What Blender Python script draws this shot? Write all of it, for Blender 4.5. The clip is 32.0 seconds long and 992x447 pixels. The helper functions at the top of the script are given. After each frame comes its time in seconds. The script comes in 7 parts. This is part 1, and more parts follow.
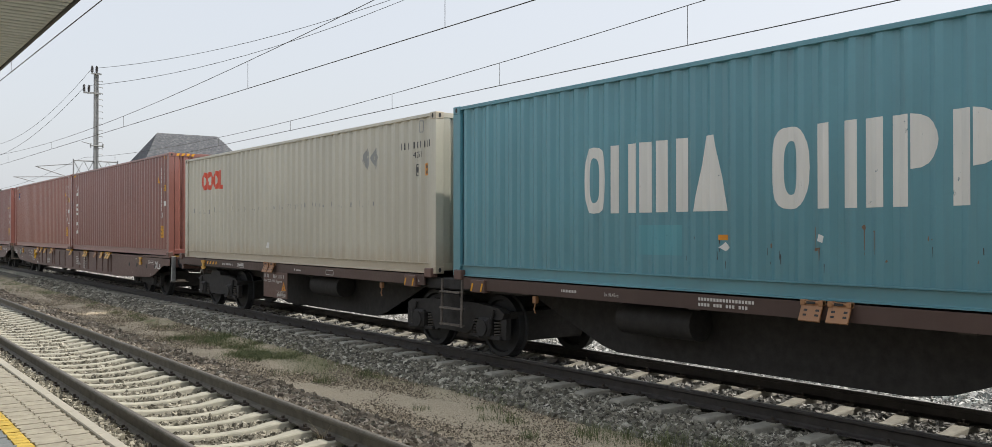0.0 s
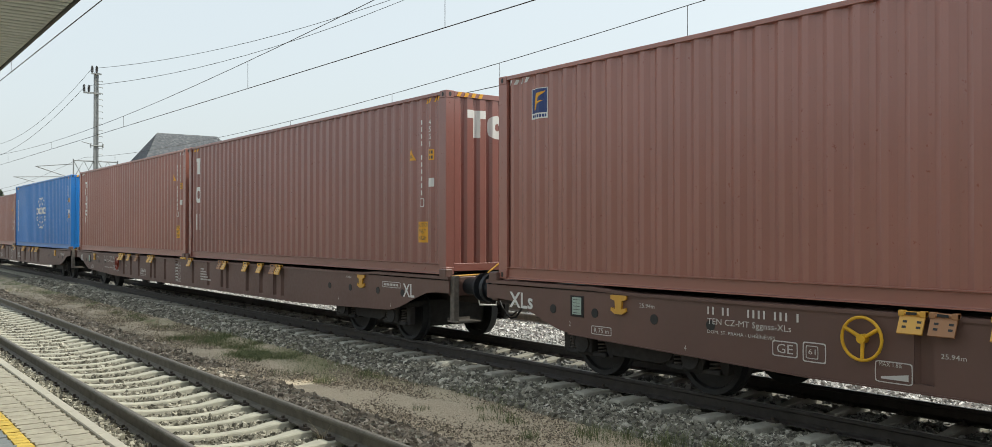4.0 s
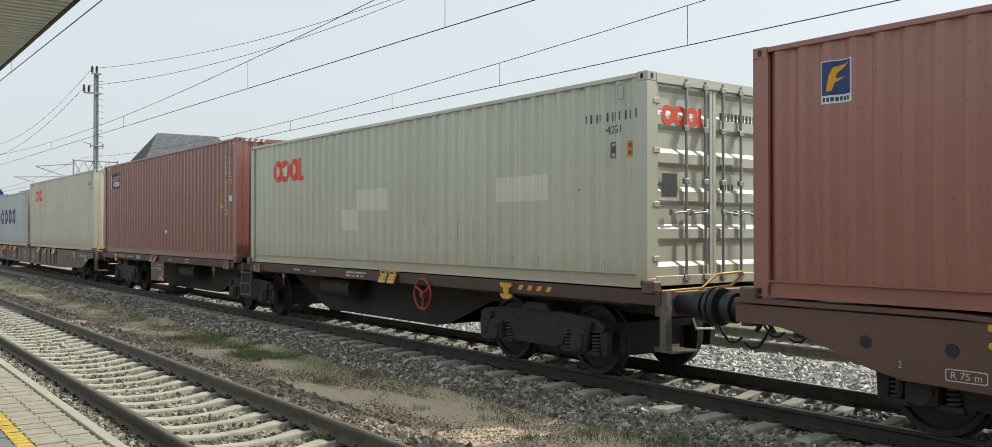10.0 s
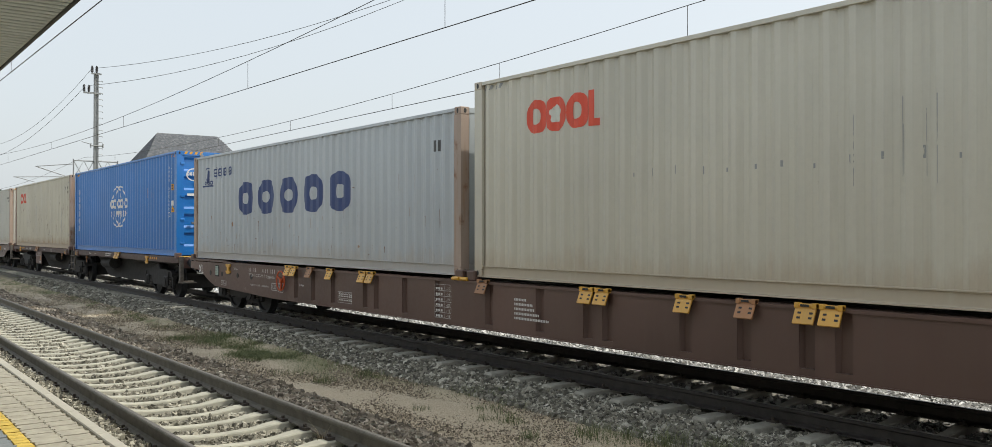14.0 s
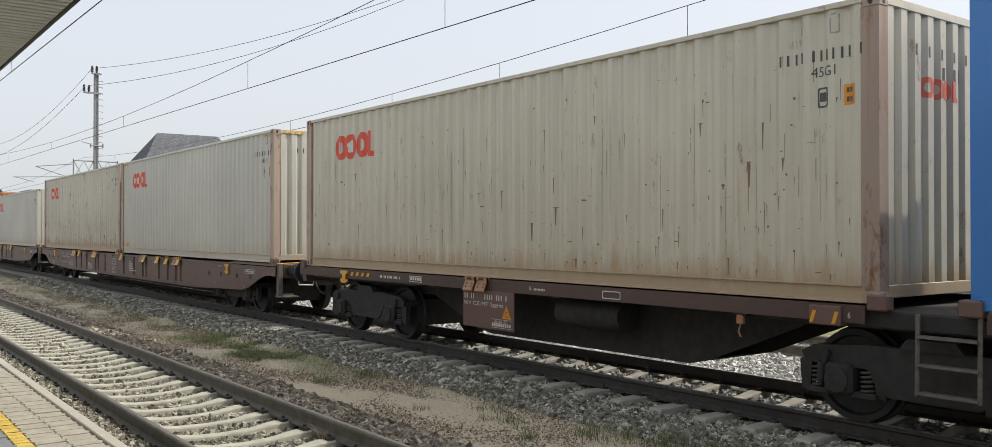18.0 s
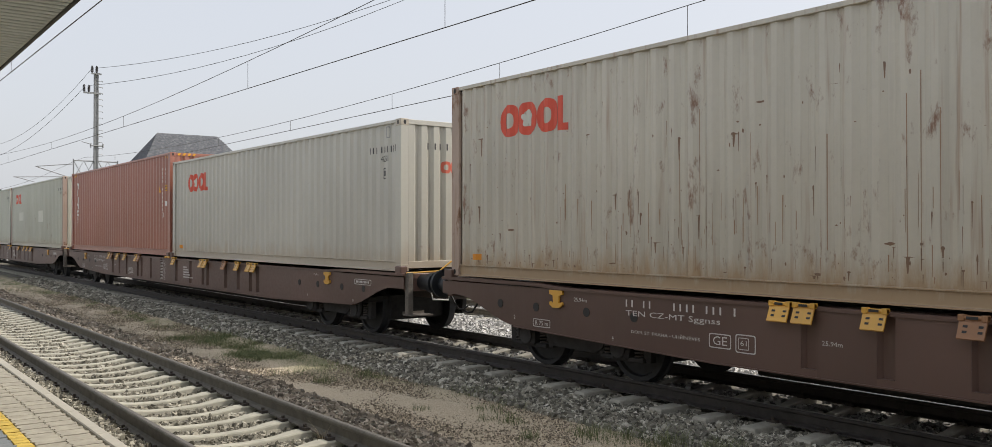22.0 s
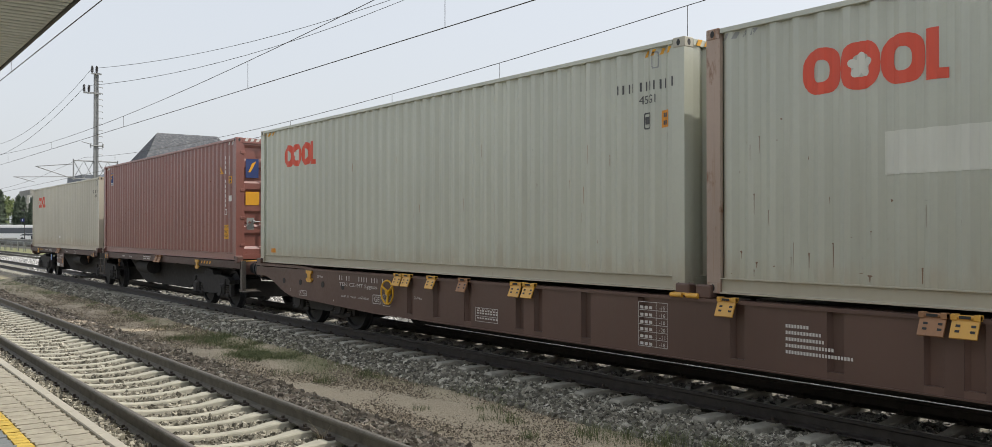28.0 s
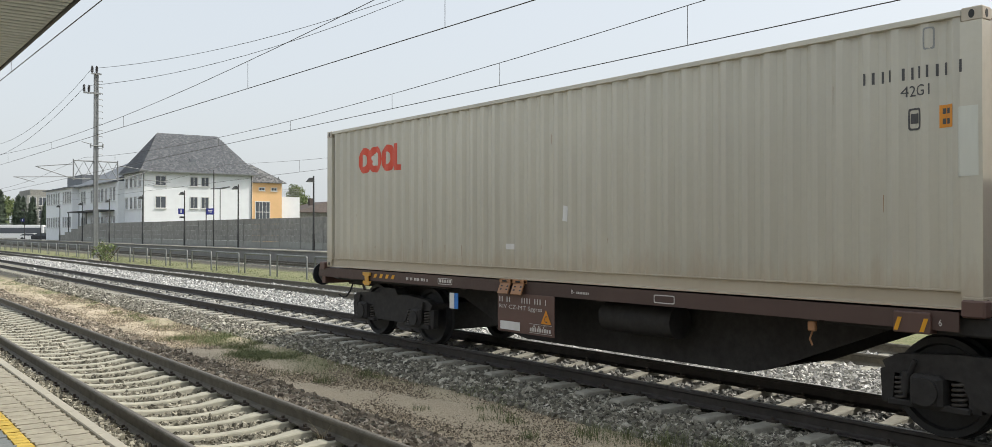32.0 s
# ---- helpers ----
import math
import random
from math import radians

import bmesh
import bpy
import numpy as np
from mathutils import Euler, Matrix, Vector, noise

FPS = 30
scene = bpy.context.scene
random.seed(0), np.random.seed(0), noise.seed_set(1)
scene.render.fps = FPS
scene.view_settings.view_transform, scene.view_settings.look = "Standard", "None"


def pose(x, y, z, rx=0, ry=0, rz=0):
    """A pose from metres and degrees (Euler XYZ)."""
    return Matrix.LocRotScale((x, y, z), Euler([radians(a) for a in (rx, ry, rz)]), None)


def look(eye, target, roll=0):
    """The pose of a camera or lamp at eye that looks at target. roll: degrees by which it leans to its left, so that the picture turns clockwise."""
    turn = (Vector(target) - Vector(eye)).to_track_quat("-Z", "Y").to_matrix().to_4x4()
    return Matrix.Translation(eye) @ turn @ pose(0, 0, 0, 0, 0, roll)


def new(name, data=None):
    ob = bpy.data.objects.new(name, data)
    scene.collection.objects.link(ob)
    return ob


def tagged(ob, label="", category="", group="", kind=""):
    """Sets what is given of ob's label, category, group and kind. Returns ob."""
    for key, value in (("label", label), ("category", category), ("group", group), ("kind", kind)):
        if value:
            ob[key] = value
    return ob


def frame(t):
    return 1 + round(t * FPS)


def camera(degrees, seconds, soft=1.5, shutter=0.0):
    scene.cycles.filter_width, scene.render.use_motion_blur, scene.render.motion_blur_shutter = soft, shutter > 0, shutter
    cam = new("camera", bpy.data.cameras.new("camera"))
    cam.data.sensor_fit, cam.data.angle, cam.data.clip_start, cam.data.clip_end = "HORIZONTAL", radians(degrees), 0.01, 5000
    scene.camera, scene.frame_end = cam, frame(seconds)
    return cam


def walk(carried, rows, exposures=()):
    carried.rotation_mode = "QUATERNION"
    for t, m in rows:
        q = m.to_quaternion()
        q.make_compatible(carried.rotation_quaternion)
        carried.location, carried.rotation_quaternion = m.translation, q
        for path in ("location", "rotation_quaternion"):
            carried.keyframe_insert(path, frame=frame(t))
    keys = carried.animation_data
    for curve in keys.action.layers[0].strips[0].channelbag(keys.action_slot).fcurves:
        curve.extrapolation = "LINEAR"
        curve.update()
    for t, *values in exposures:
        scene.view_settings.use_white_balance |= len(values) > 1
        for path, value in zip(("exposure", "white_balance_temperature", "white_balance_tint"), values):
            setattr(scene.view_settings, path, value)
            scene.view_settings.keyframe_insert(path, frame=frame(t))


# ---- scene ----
cam = camera(57.91, 32.0, soft=0.75)
EYE = 1.885
walk(cam, [(0, pose(0, 0, EYE, 90.51, 0, -37.072)), (32, pose(0, 0, EYE, 90.51, 0, -37.072))],
     exposures=[(0, 0.45, 6524, 11.6), (1, 0.42, 6560, 14.0), (2, 0.40, 6518, 11.2), (3, 0.55, 6470, 6.0), (4, 0.52, 6458, 4.4), (7, 0.50, 6464, 5.2), (8, 0.53, 6482, 7.6),
                (9, 0.52, 6488, 8.4), (10, 0.44, 6473, 6.4), (11, 0.42, 6506, 10.4), (12, 0.49, 6494, 9.2), (13, 0.50, 6473, 6.4), (16, 0.40, 6524, 11.6), (18, 0.50, 6518, 11.2),
                (19, 0.38, 6548, 13.2), (22, 0.37, 6548, 13.2), (25, 0.42, 6518, 11.2), (26, 0.50, 6464, 5.2), (29, 0.38, 6554, 13.6), (30, 0.42, 6524, 11.6), (31, 0.49, 6485, 8.0),
                (32, 0.44, 6494, 9.2)])

# way travelled by the train, metres at each whole second
TRAVEL = [0, 10.05, 20.09, 29.99, 39.76, 49.46, 59.05, 68.54, 77.86, 87.1, 96.26, 105.28, 114.19, 123.0, 131.65,
          140.19, 148.6, 156.84, 165.06, 173.06, 181.02, 188.83, 196.46, 204.03, 211.47, 218.87, 226.34, 233.82,
          241.32, 248.81, 256.3, 263.74, 271.15]


def travel(t):
    return float(np.interp(t, range(33), TRAVEL))


# ---- light ----
world = bpy.data.worlds.new("hazy_sky")
scene.world = world
world.use_nodes = True
wn, wl = world.node_tree.nodes, world.node_tree.links
wn.clear()
SUN_DIR = Vector((0.86, -0.43, 1.0)).normalized()
sky = wn.new("ShaderNodeTexSky")
sky.sky_type = "NISHITA"
sky.sun_disc = False
sky.sun_elevation = math.asin(SUN_DIR.z)
sky.sun_rotation = math.atan2(SUN_DIR.x, SUN_DIR.y)
sky.dust_density, sky.air_density, sky.ozone_density = 6.0, 1.0, 1.0
sky_gain = wn.new("ShaderNodeMix")
sky_gain.data_type = "RGBA"
sky_gain.blend_type = "MULTIPLY"
sky_gain.inputs[0].default_value = 1.0
sky_gain.inputs[7].default_value = (0.16, 0.16, 0.16, 1)
haze = wn.new("ShaderNodeMix")
haze.data_type = "RGBA"
haze.inputs[0].default_value = 0.75
haze.inputs[7].default_value = (0.605, 0.64, 0.668, 1)
bg = wn.new("ShaderNodeBackground")
bg.inputs[1].default_value = 1.0
wout = wn.new("ShaderNodeOutputWorld")
wl.new(sky.outputs[0], sky_gain.inputs[6])
wl.new(sky_gain.outputs[2], haze.inputs[6])
wl.new(haze.outputs[2], bg.inputs[0])
wl.new(bg.outputs[0], wout.inputs[0])

sun_data = bpy.data.lights.new("sun", "SUN")
sun_data.energy, sun_data.angle, sun_data.color = 2.35, radians(0.8), (1.0, 0.96, 0.88)
sun = new("sun", sun_data)
sun.matrix_world = look(SUN_DIR * 60, (0, 0, 0))

# ---- materials ----


def nodes_of(name):
    m = bpy.data.materials.new(name)
    m.use_nodes = True
    n, l = m.node_tree.nodes, m.node_tree.links
    n.clear()
    out = n.new("ShaderNodeOutputMaterial")
    b = n.new("ShaderNodeBsdfPrincipled")
    l.new(b.outputs[0], out.inputs[0])
    return m, n, l, b, out


def noise_tex(n, l, scale, detail=4.0, rough=0.6, stretch=(1, 1, 1), coords="Object", shift=None):
    tc = n.new("ShaderNodeTexCoord")
    mp = n.new("ShaderNodeMapping")
    mp.inputs["Scale"].default_value = stretch
    l.new(tc.outputs[coords], mp.inputs[0])
    if shift is not None:
        l.new(shift, mp.inputs["Location"])
    t = n.new("ShaderNodeTexNoise")
    t.inputs["Scale"].default_value, t.inputs["Detail"].default_value, t.inputs["Roughness"].default_value = scale, detail, rough
    l.new(mp.outputs[0], t.inputs["Vector"])
    return t.outputs["Fac"]


def ramp(n, l, src, stops):
    r = n.new("ShaderNodeValToRGB")
    e = r.color_ramp.elements
    while len(e) < len(stops):
        e.new(0.5)
    for k, (p, c) in zip(e, stops):
        k.position = p
        k.color = (c, c, c, 1) if isinstance(c, (int, float)) else (*c, 1)
    l.new(src, r.inputs[0])
    return r.outputs[0]


def mix(n, l, fac, a, b, mode="MIX"):
    m = n.new("ShaderNodeMix")
    m.data_type, m.blend_type = "RGBA", mode
    for sock, v in ((m.inputs[0], fac), (m.inputs[6], a), (m.inputs[7], b)):
        if isinstance(v, bpy.types.NodeSocket):
            l.new(v, sock)
        elif isinstance(v, (int, float)):
            sock.default_value = v
        else:
            sock.default_value = (*v, 1)
    return m.outputs[2]


def bump(n, l, b, src, strength=0.3, dist=0.01):
    k = n.new("ShaderNodeBump")
    k.inputs["Strength"].default_value, k.inputs["Distance"].default_value = strength, dist
    l.new(src, k.inputs["Height"])
    l.new(k.outputs[0], b.inputs["Normal"])


def random_shift(n, l, gain=50.0):
    oi = n.new("ShaderNodeObjectInfo")
    m = n.new("ShaderNodeMath")
    m.operation = "MULTIPLY"
    m.inputs[1].default_value = gain
    l.new(oi.outputs["Random"], m.inputs[0])
    c = n.new("ShaderNodeCombineXYZ")
    for i in range(3):
        l.new(m.outputs[0], c.inputs[i])
    return c.outputs[0], oi.outputs["Random"]


def scaled(c, k):
    return tuple(min(1.0, v * k) for v in c)


def paint(name, col, rust=0.25, dirt=0.3, rough=0.42, fade=0.1, foot=0.0, gloss=1.0):
    """Weathered steel paint: chalky fading, run-down streaks, rust spots and scratches."""
    m, n, l, b, out = nodes_of(name)
    sh, rnd = random_shift(n, l)
    big = noise_tex(n, l, 0.35, 3, 0.5, shift=sh)
    c = mix(n, l, ramp(n, l, big, [(0.3, 0.0), (0.7, 1.0)]), scaled(col, 1 - fade), scaled(col, 1 + fade))
    streak = noise_tex(n, l, 2.2, 5, 0.65, (1, 3.2, 0.16), shift=sh)
    dirty = tuple(0.55 * v + 0.45 * w for v, w in zip(col, (0.13, 0.11, 0.08)))
    c = mix(n, l, ramp(n, l, streak, [(0.5, 0.0), (0.78, dirt)]), c, dirty)
    fine = noise_tex(n, l, 14, 4, 0.7, shift=sh)
    c = mix(n, l, ramp(n, l, fine, [(0.45, 0.0), (0.9, 0.16)]), c, dirty)
    # rust: small spots, and runs below them
    spot = noise_tex(n, l, 3.1, 8, 0.72, (1, 1.3, 0.55), shift=sh)
    lo = 0.77 - 0.2 * rust
    c = mix(n, l, ramp(n, l, spot, [(lo - 0.05, 0.0), (lo + 0.05, min(1.0, 0.5 + rust))]), c, (0.20, 0.095, 0.048))
    run = noise_tex(n, l, 5.0, 3, 0.6, (1, 2.2, 0.1), shift=sh)
    c = mix(n, l, ramp(n, l, run, [(0.75 - 0.24 * rust, 0.0), (0.9 - 0.24 * rust, 0.6 * min(1, rust * 1.6))]), c, (0.30, 0.17, 0.09))
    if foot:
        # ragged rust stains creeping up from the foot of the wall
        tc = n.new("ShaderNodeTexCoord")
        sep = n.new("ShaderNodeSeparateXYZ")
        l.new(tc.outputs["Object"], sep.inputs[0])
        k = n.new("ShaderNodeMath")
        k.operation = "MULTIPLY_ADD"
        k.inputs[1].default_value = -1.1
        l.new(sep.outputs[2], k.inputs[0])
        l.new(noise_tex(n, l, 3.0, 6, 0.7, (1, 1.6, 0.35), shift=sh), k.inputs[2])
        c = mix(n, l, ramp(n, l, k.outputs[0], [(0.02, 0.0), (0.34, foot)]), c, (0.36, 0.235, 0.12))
    l.new(c, b.inputs["Base Color"])
    b.inputs["Specular IOR Level"].default_value = gloss
    l.new(ramp(n, l, fine, [(0.3, rough - 0.14), (0.8, rough + 0.08)]), b.inputs["Roughness"])
    bump(n, l, b, noise_tex(n, l, 1.6, 3, 0.5, shift=sh), 0.25, 0.02)
    return m


def simple(name, col, rough=0.6, metal=0.0, vary=0.2, scale=6.0, bump_k=0.15):
    m, n, l, b, out = nodes_of(name)
    sh, rnd = random_shift(n, l)
    f = noise_tex(n, l, scale, 5, 0.65, shift=sh)
    c = mix(n, l, ramp(n, l, f, [(0.3, 0.0), (0.72, 1.0)]), scaled(col, 1 - vary), scaled(col, 1 + vary))
    big = noise_tex(n, l, scale * 0.13, 2, 0.5, shift=sh)
    c = mix(n, l, ramp(n, l, big, [(0.35, 0.0), (0.75, 0.35)]), c, scaled(col, 1 - vary * 1.6))
    l.new(c, b.inputs["Base Color"])
    b.inputs["Roughness"].default_value, b.inputs["Metallic"].default_value = rough, metal
    if bump_k:
        bump(n, l, b, f, bump_k, 0.01)
    return m


def decal(name, col, wear=0.3, rough=0.5):
    """Painted or stuck-on marking with flaked patches."""
    m, n, l, b, out = nodes_of(name)
    sh, rnd = random_shift(n, l)
    f = noise_tex(n, l, 7, 7, 0.75, (1, 1.6, 0.8), shift=sh)
    g = noise_tex(n, l, 3, 3, 0.6, (1, 2, 0.3), shift=sh)
    c = mix(n, l, ramp(n, l, g, [(0.4, 0.0), (0.8, 0.35)]), col, tuple(0.6 * v + 0.05 for v in col))
    l.new(c, b.inputs["Base Color"])
    b.inputs["Roughness"].default_value = rough
    if wear:
        tr = n.new("ShaderNodeBsdfTransparent")
        ms = n.new("ShaderNodeMixShader")
        edge = 0.78 - 0.25 * wear
        l.new(ramp(n, l, f, [(edge - 0.01, 0.0), (edge + 0.02, 1.0)]), ms.inputs[0])
        l.new(b.outputs[0], ms.inputs[1])
        l.new(tr.outputs[0], ms.inputs[2])
        l.new(ms.outputs[0], out.inputs[0])
    return m


CREAM = (0.545, 0.52, 0.425)
M = {
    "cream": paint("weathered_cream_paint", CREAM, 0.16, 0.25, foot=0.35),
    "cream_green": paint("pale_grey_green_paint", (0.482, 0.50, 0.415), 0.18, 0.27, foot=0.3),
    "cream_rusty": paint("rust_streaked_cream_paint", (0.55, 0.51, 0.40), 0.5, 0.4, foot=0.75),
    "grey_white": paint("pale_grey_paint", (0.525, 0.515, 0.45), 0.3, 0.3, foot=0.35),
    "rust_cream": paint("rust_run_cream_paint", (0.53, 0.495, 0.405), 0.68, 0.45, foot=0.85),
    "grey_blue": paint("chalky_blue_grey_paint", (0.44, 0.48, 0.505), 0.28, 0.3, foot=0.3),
    "teal": paint("faded_teal_paint", (0.082, 0.268, 0.325), 0.14, 0.3, 0.45, 0.16),
    "maroon": paint("faded_maroon_paint", (0.25, 0.096, 0.078), 0.05, 0.22, 0.4),
    "red_brown": paint("red_brown_paint", (0.322, 0.124, 0.092), 0.05, 0.22, 0.4),
    "orange_brown": paint("orange_brown_paint", (0.365, 0.136, 0.088), 0.05, 0.22, 0.4),
    "blue": paint("bright_blue_paint", (0.006, 0.174, 0.54), 0.03, 0.15, 0.42),
    "wagon": paint("brown_wagon_paint", (0.142, 0.081, 0.067), 0.1, 0.4, 0.55, 0.2, gloss=0.5),
    "wagon_old": paint("sooty_brown_wagon_paint", (0.125, 0.075, 0.06), 0.1, 0.4, 0.5, 0.25, gloss=0.5),
    "wagon_dark": paint("grimy_dark_wagon_paint", (0.055, 0.046, 0.042), 0.15, 0.5, 0.65, 0.2, gloss=0.4),
    "sill": paint("brown_black_sill_paint", (0.09, 0.057, 0.049), 0.15, 0.4, 0.6, 0.2, gloss=0.4),
    "rust_post": paint("rust_eaten_cream_paint", (0.42, 0.325, 0.265), 0.85, 0.5, 0.6, 0.18, gloss=0.4),
    "bogie": simple("black_brown_bogie_grime", (0.032, 0.03, 0.029), 0.75, 0.0, 0.4, 9),
    "spring_steel": simple("dusty_spring_steel", (0.075, 0.066, 0.058), 0.65, 0.2, 0.3, 9),
    "wheel": simple("dark_wheel_steel", (0.034, 0.036, 0.04), 0.6, 0.1, 0.3, 9),
    # black of rubber parts, also painted in for the shade inside slots and holes
    "rubber": simple("black_rubber", (0.03, 0.03, 0.03), 0.6, 0, 0.2),
    "buffer": simple("dark_blue_grey_buffer_paint", (0.03, 0.034, 0.04), 0.45, 0.2, 0.3, 8),
    "yellow": paint("worn_yellow_paint", (0.70, 0.37, 0.035), 0.3, 0.45, 0.5, 0.2),
    "zinc": simple("galvanised_steel", (0.36, 0.37, 0.37), 0.5, 0.7, 0.2, 12),
    "casting": simple("worn_dark_casting", (0.16, 0.14, 0.12), 0.7, 0.1, 0.35, 14),
    "rust_flap": paint("rust_orange_flap_paint", (0.36, 0.165, 0.06), 0.6, 0.5, 0.65, 0.25),
    "scrape": decal("dull_paint_scrape", (0.38, 0.30, 0.28), 0.6),
    "rust_dark": decal("dark_rust_flake", (0.22, 0.135, 0.085), 0.75),
    "rust_run": decal("rust_brown_run", (0.34, 0.215, 0.13), 0.5),
    "white": decal("white_marking_paint", (0.75, 0.75, 0.72), 0.1),
    "white_worn": decal("flaked_white_lettering", (0.78, 0.77, 0.72), 0.42),
    "white_fine": decal("small_white_stencil", (0.66, 0.64, 0.61), 0.3),
    "red": decal("orange_red_logo_paint", (0.72, 0.09, 0.045), 0.12),
    "red_pale": decal("sun_bleached_red_logo_paint", (0.70, 0.16, 0.1), 0.5),
    "black": decal("black_stencil", (0.07, 0.07, 0.07), 0.45),
    "navy": decal("navy_logo_paint", (0.02, 0.045, 0.17), 0.12),
    "navy_faded": decal("faded_navy_letter_paint", (0.045, 0.075, 0.2), 0.25),
    "yellow_mark": decal("yellow_sticker", (0.76, 0.37, 0.02), 0.08),
    "orange_mark": decal("orange_sticker", (0.72, 0.28, 0.02), 0.08),
    "patch": decal("repaint_patch", (0.67, 0.68, 0.60), 0.15),
    "tape": decal("torn_white_sticker", (0.8, 0.8, 0.78), 0.25),
    "grey_mark": decal("grey_worn_diamond", (0.30, 0.31, 0.30), 0.85),
    "card_green": decal("pale_green_label_card", (0.42, 0.52, 0.46), 0.1),
    "bluecard": decal("blue_label_card", (0.03, 0.2, 0.6), 0.0),
}

# ---- building blocks ----
SHARED = {}


def mesh_of(key, bm):
    me = bpy.data.meshes.new(key)
    bmesh.ops.recalc_face_normals(bm, faces=bm.faces)
    bm.to_mesh(me)
    bm.free()
    me.materials.append(None)
    return me


def put(name, me, material, parent=None, label="", m=None):
    ob = new(name, me)
    slot = ob.material_slots[0]
    slot.link = "OBJECT"
    slot.material = M[material] if isinstance(material, str) else material
    if parent is not None:
        ob.parent = parent
    if m is not None:
        ob.matrix_basis = m
    if label:
        ob["label"] = label
    return ob


def part(name, bm, material, parent=None, label="", m=None):
    return put(name, mesh_of(name, bm), material, parent, label, m)


def shared(key, build):
    if key not in SHARED:
        SHARED[key] = mesh_of(key, build())
    return SHARED[key]


def empty(name, label, category, group="", m=None):
    ob = new(name)
    ob.empty_display_size = 0.3
    if m is not None:
        ob.matrix_basis = m
    return tagged(ob, label, category, group)


def box(bm, x0, x1, y0, y1, z0, z1, bev=0.0):
    v = [bm.verts.new(p) for p in ((x0, y0, z0), (x1, y0, z0), (x1, y1, z0), (x0, y1, z0),
                                   (x0, y0, z1), (x1, y0, z1), (x1, y1, z1), (x0, y1, z1))]
    f = [bm.faces.new([v[i] for i in q]) for q in
         ((3, 2, 1, 0), (4, 5, 6, 7), (0, 1, 5, 4), (1, 2, 6, 5), (2, 3, 7, 6), (3, 0, 4, 7))]
    if bev:
        edges = list({e for k in f for e in k.edges})
        bmesh.ops.bevel(bm, geom=edges, offset=bev, segments=1, profile=0.6, affect="EDGES")
    return bm


def rod(bm, a, b, r, seg=10, r2=None):
    a, b = Vector(a), Vector(b)
    d = (b - a).normalized()
    s = d.cross(Vector((0, 0, 1)) if abs(d.z) < 0.9 else Vector((1, 0, 0))).normalized()
    t = d.cross(s)
    r2 = r if r2 is None else r2
    ra = [bm.verts.new(a + (s * math.cos(k) + t * math.sin(k)) * r) for k in (2 * math.pi * i / seg for i in range(seg))]
    rb = [bm.verts.new(b + (s * math.cos(k) + t * math.sin(k)) * r2) for k in (2 * math.pi * i / seg for i in range(seg))]
    for i in range(seg):
        bm.faces.new((ra[i], ra[(i + 1) % seg], rb[(i + 1) % seg], rb[i])).smooth = seg > 7
    for f in (bm.faces.new(ra[::-1]), bm.faces.new(rb)):
        for e in f.edges:
            e.smooth = False
    return bm


def pipe(bm, pts, r, seg=8):
    """One bent tube through the points."""
    pts = [Vector(p) for p in pts]
    rows, s = [], None
    for i, p in enumerate(pts):
        d = (pts[min(i + 1, len(pts) - 1)] - pts[max(i - 1, 0)]).normalized()
        if s is None:
            s = d.cross(Vector((0, 0, 1)) if abs(d.z) < 0.9 else Vector((1, 0, 0)))
        s = (s - d * s.dot(d)).normalized()
        t = d.cross(s)
        k = 1.0
        if 0 < i < len(pts) - 1:
            k = 1 / max(0.5, math.cos((p - pts[i - 1]).angle(pts[i + 1] - p) / 2))
        rows.append([bm.verts.new(p + (s * math.cos(a) + t * math.sin(a)) * r * min(k, 1.3)) for a in (2 * math.pi * j / seg for j in range(seg))])
    for a, b in zip(rows, rows[1:]):
        for j in range(seg):
            bm.faces.new((a[j], a[(j + 1) % seg], b[(j + 1) % seg], b[j])).smooth = True
    for f in (bm.faces.new(rows[0][::-1]), bm.faces.new(rows[-1])):
        for e in f.edges:
            e.smooth = False
    return bm


def prism(bm, outline, lo, hi, axis="x"):
    """A flat outline (two of the axes, in order) pulled from lo to hi along the third."""
    def at(p, k):
        return {"x": (k, p[0], p[1]), "y": (p[0], k, p[1]), "z": (p[0], p[1], k)}[axis]
    a = [bm.verts.new(at(p, lo)) for p in outline]
    b = [bm.verts.new(at(p, hi)) for p in outline]
    n = len(a)
    for i in range(n):
        bm.faces.new((a[i], a[(i + 1) % n], b[(i + 1) % n], b[i]))
    bm.faces.new(a[::-1])
    bm.faces.new(b)
    return bm


def B():
    return bmesh.new()

# ---- the train: containers ----
LEN, WID, DECK, FACE = 12.192, 2.438, 1.21, 7.82
HC, STD = 2.896, 2.591
PITCH, CREST, TROUGH, Y0, Y1 = 0.278, 0.024, 0.060, 0.19, LEN - 0.19
EPITCH, ECREST, ETROUGH, X0, X1 = 0.25, 0.014, 0.06, 0.17, WID - 0.17


def breaks(lo, hi, pitch, parts):
    k, out = 0, [lo]
    while True:
        for d in parts:
            y = lo + k * pitch + d
            if y >= hi - 0.02:
                return out + [hi]
            if y > lo + 0.001:
                out.append(y)
        k += 1


SIDE_BREAKS = breaks(Y0, Y1, PITCH, (0.0, 0.072, 0.140, 0.210))
END_BREAKS = breaks(X0, X1, EPITCH, (0.0, 0.11, 0.15, 0.21))


def wave(y, lo, hi, pitch, parts, crest, trough):
    if y <= lo or y >= hi:
        return 0.0
    d = (y - lo) % pitch
    _, a, b, c = parts
    k = 0 if d < a else (d - a) / (b - a) if d < b else 1 if d < c else 1 - (d - c) / (pitch - c)
    return crest + (trough - crest) * k


def side_depth(y):
    return wave(y, Y0, Y1, PITCH, (0.0, 0.072, 0.140, 0.210), CREST, TROUGH)


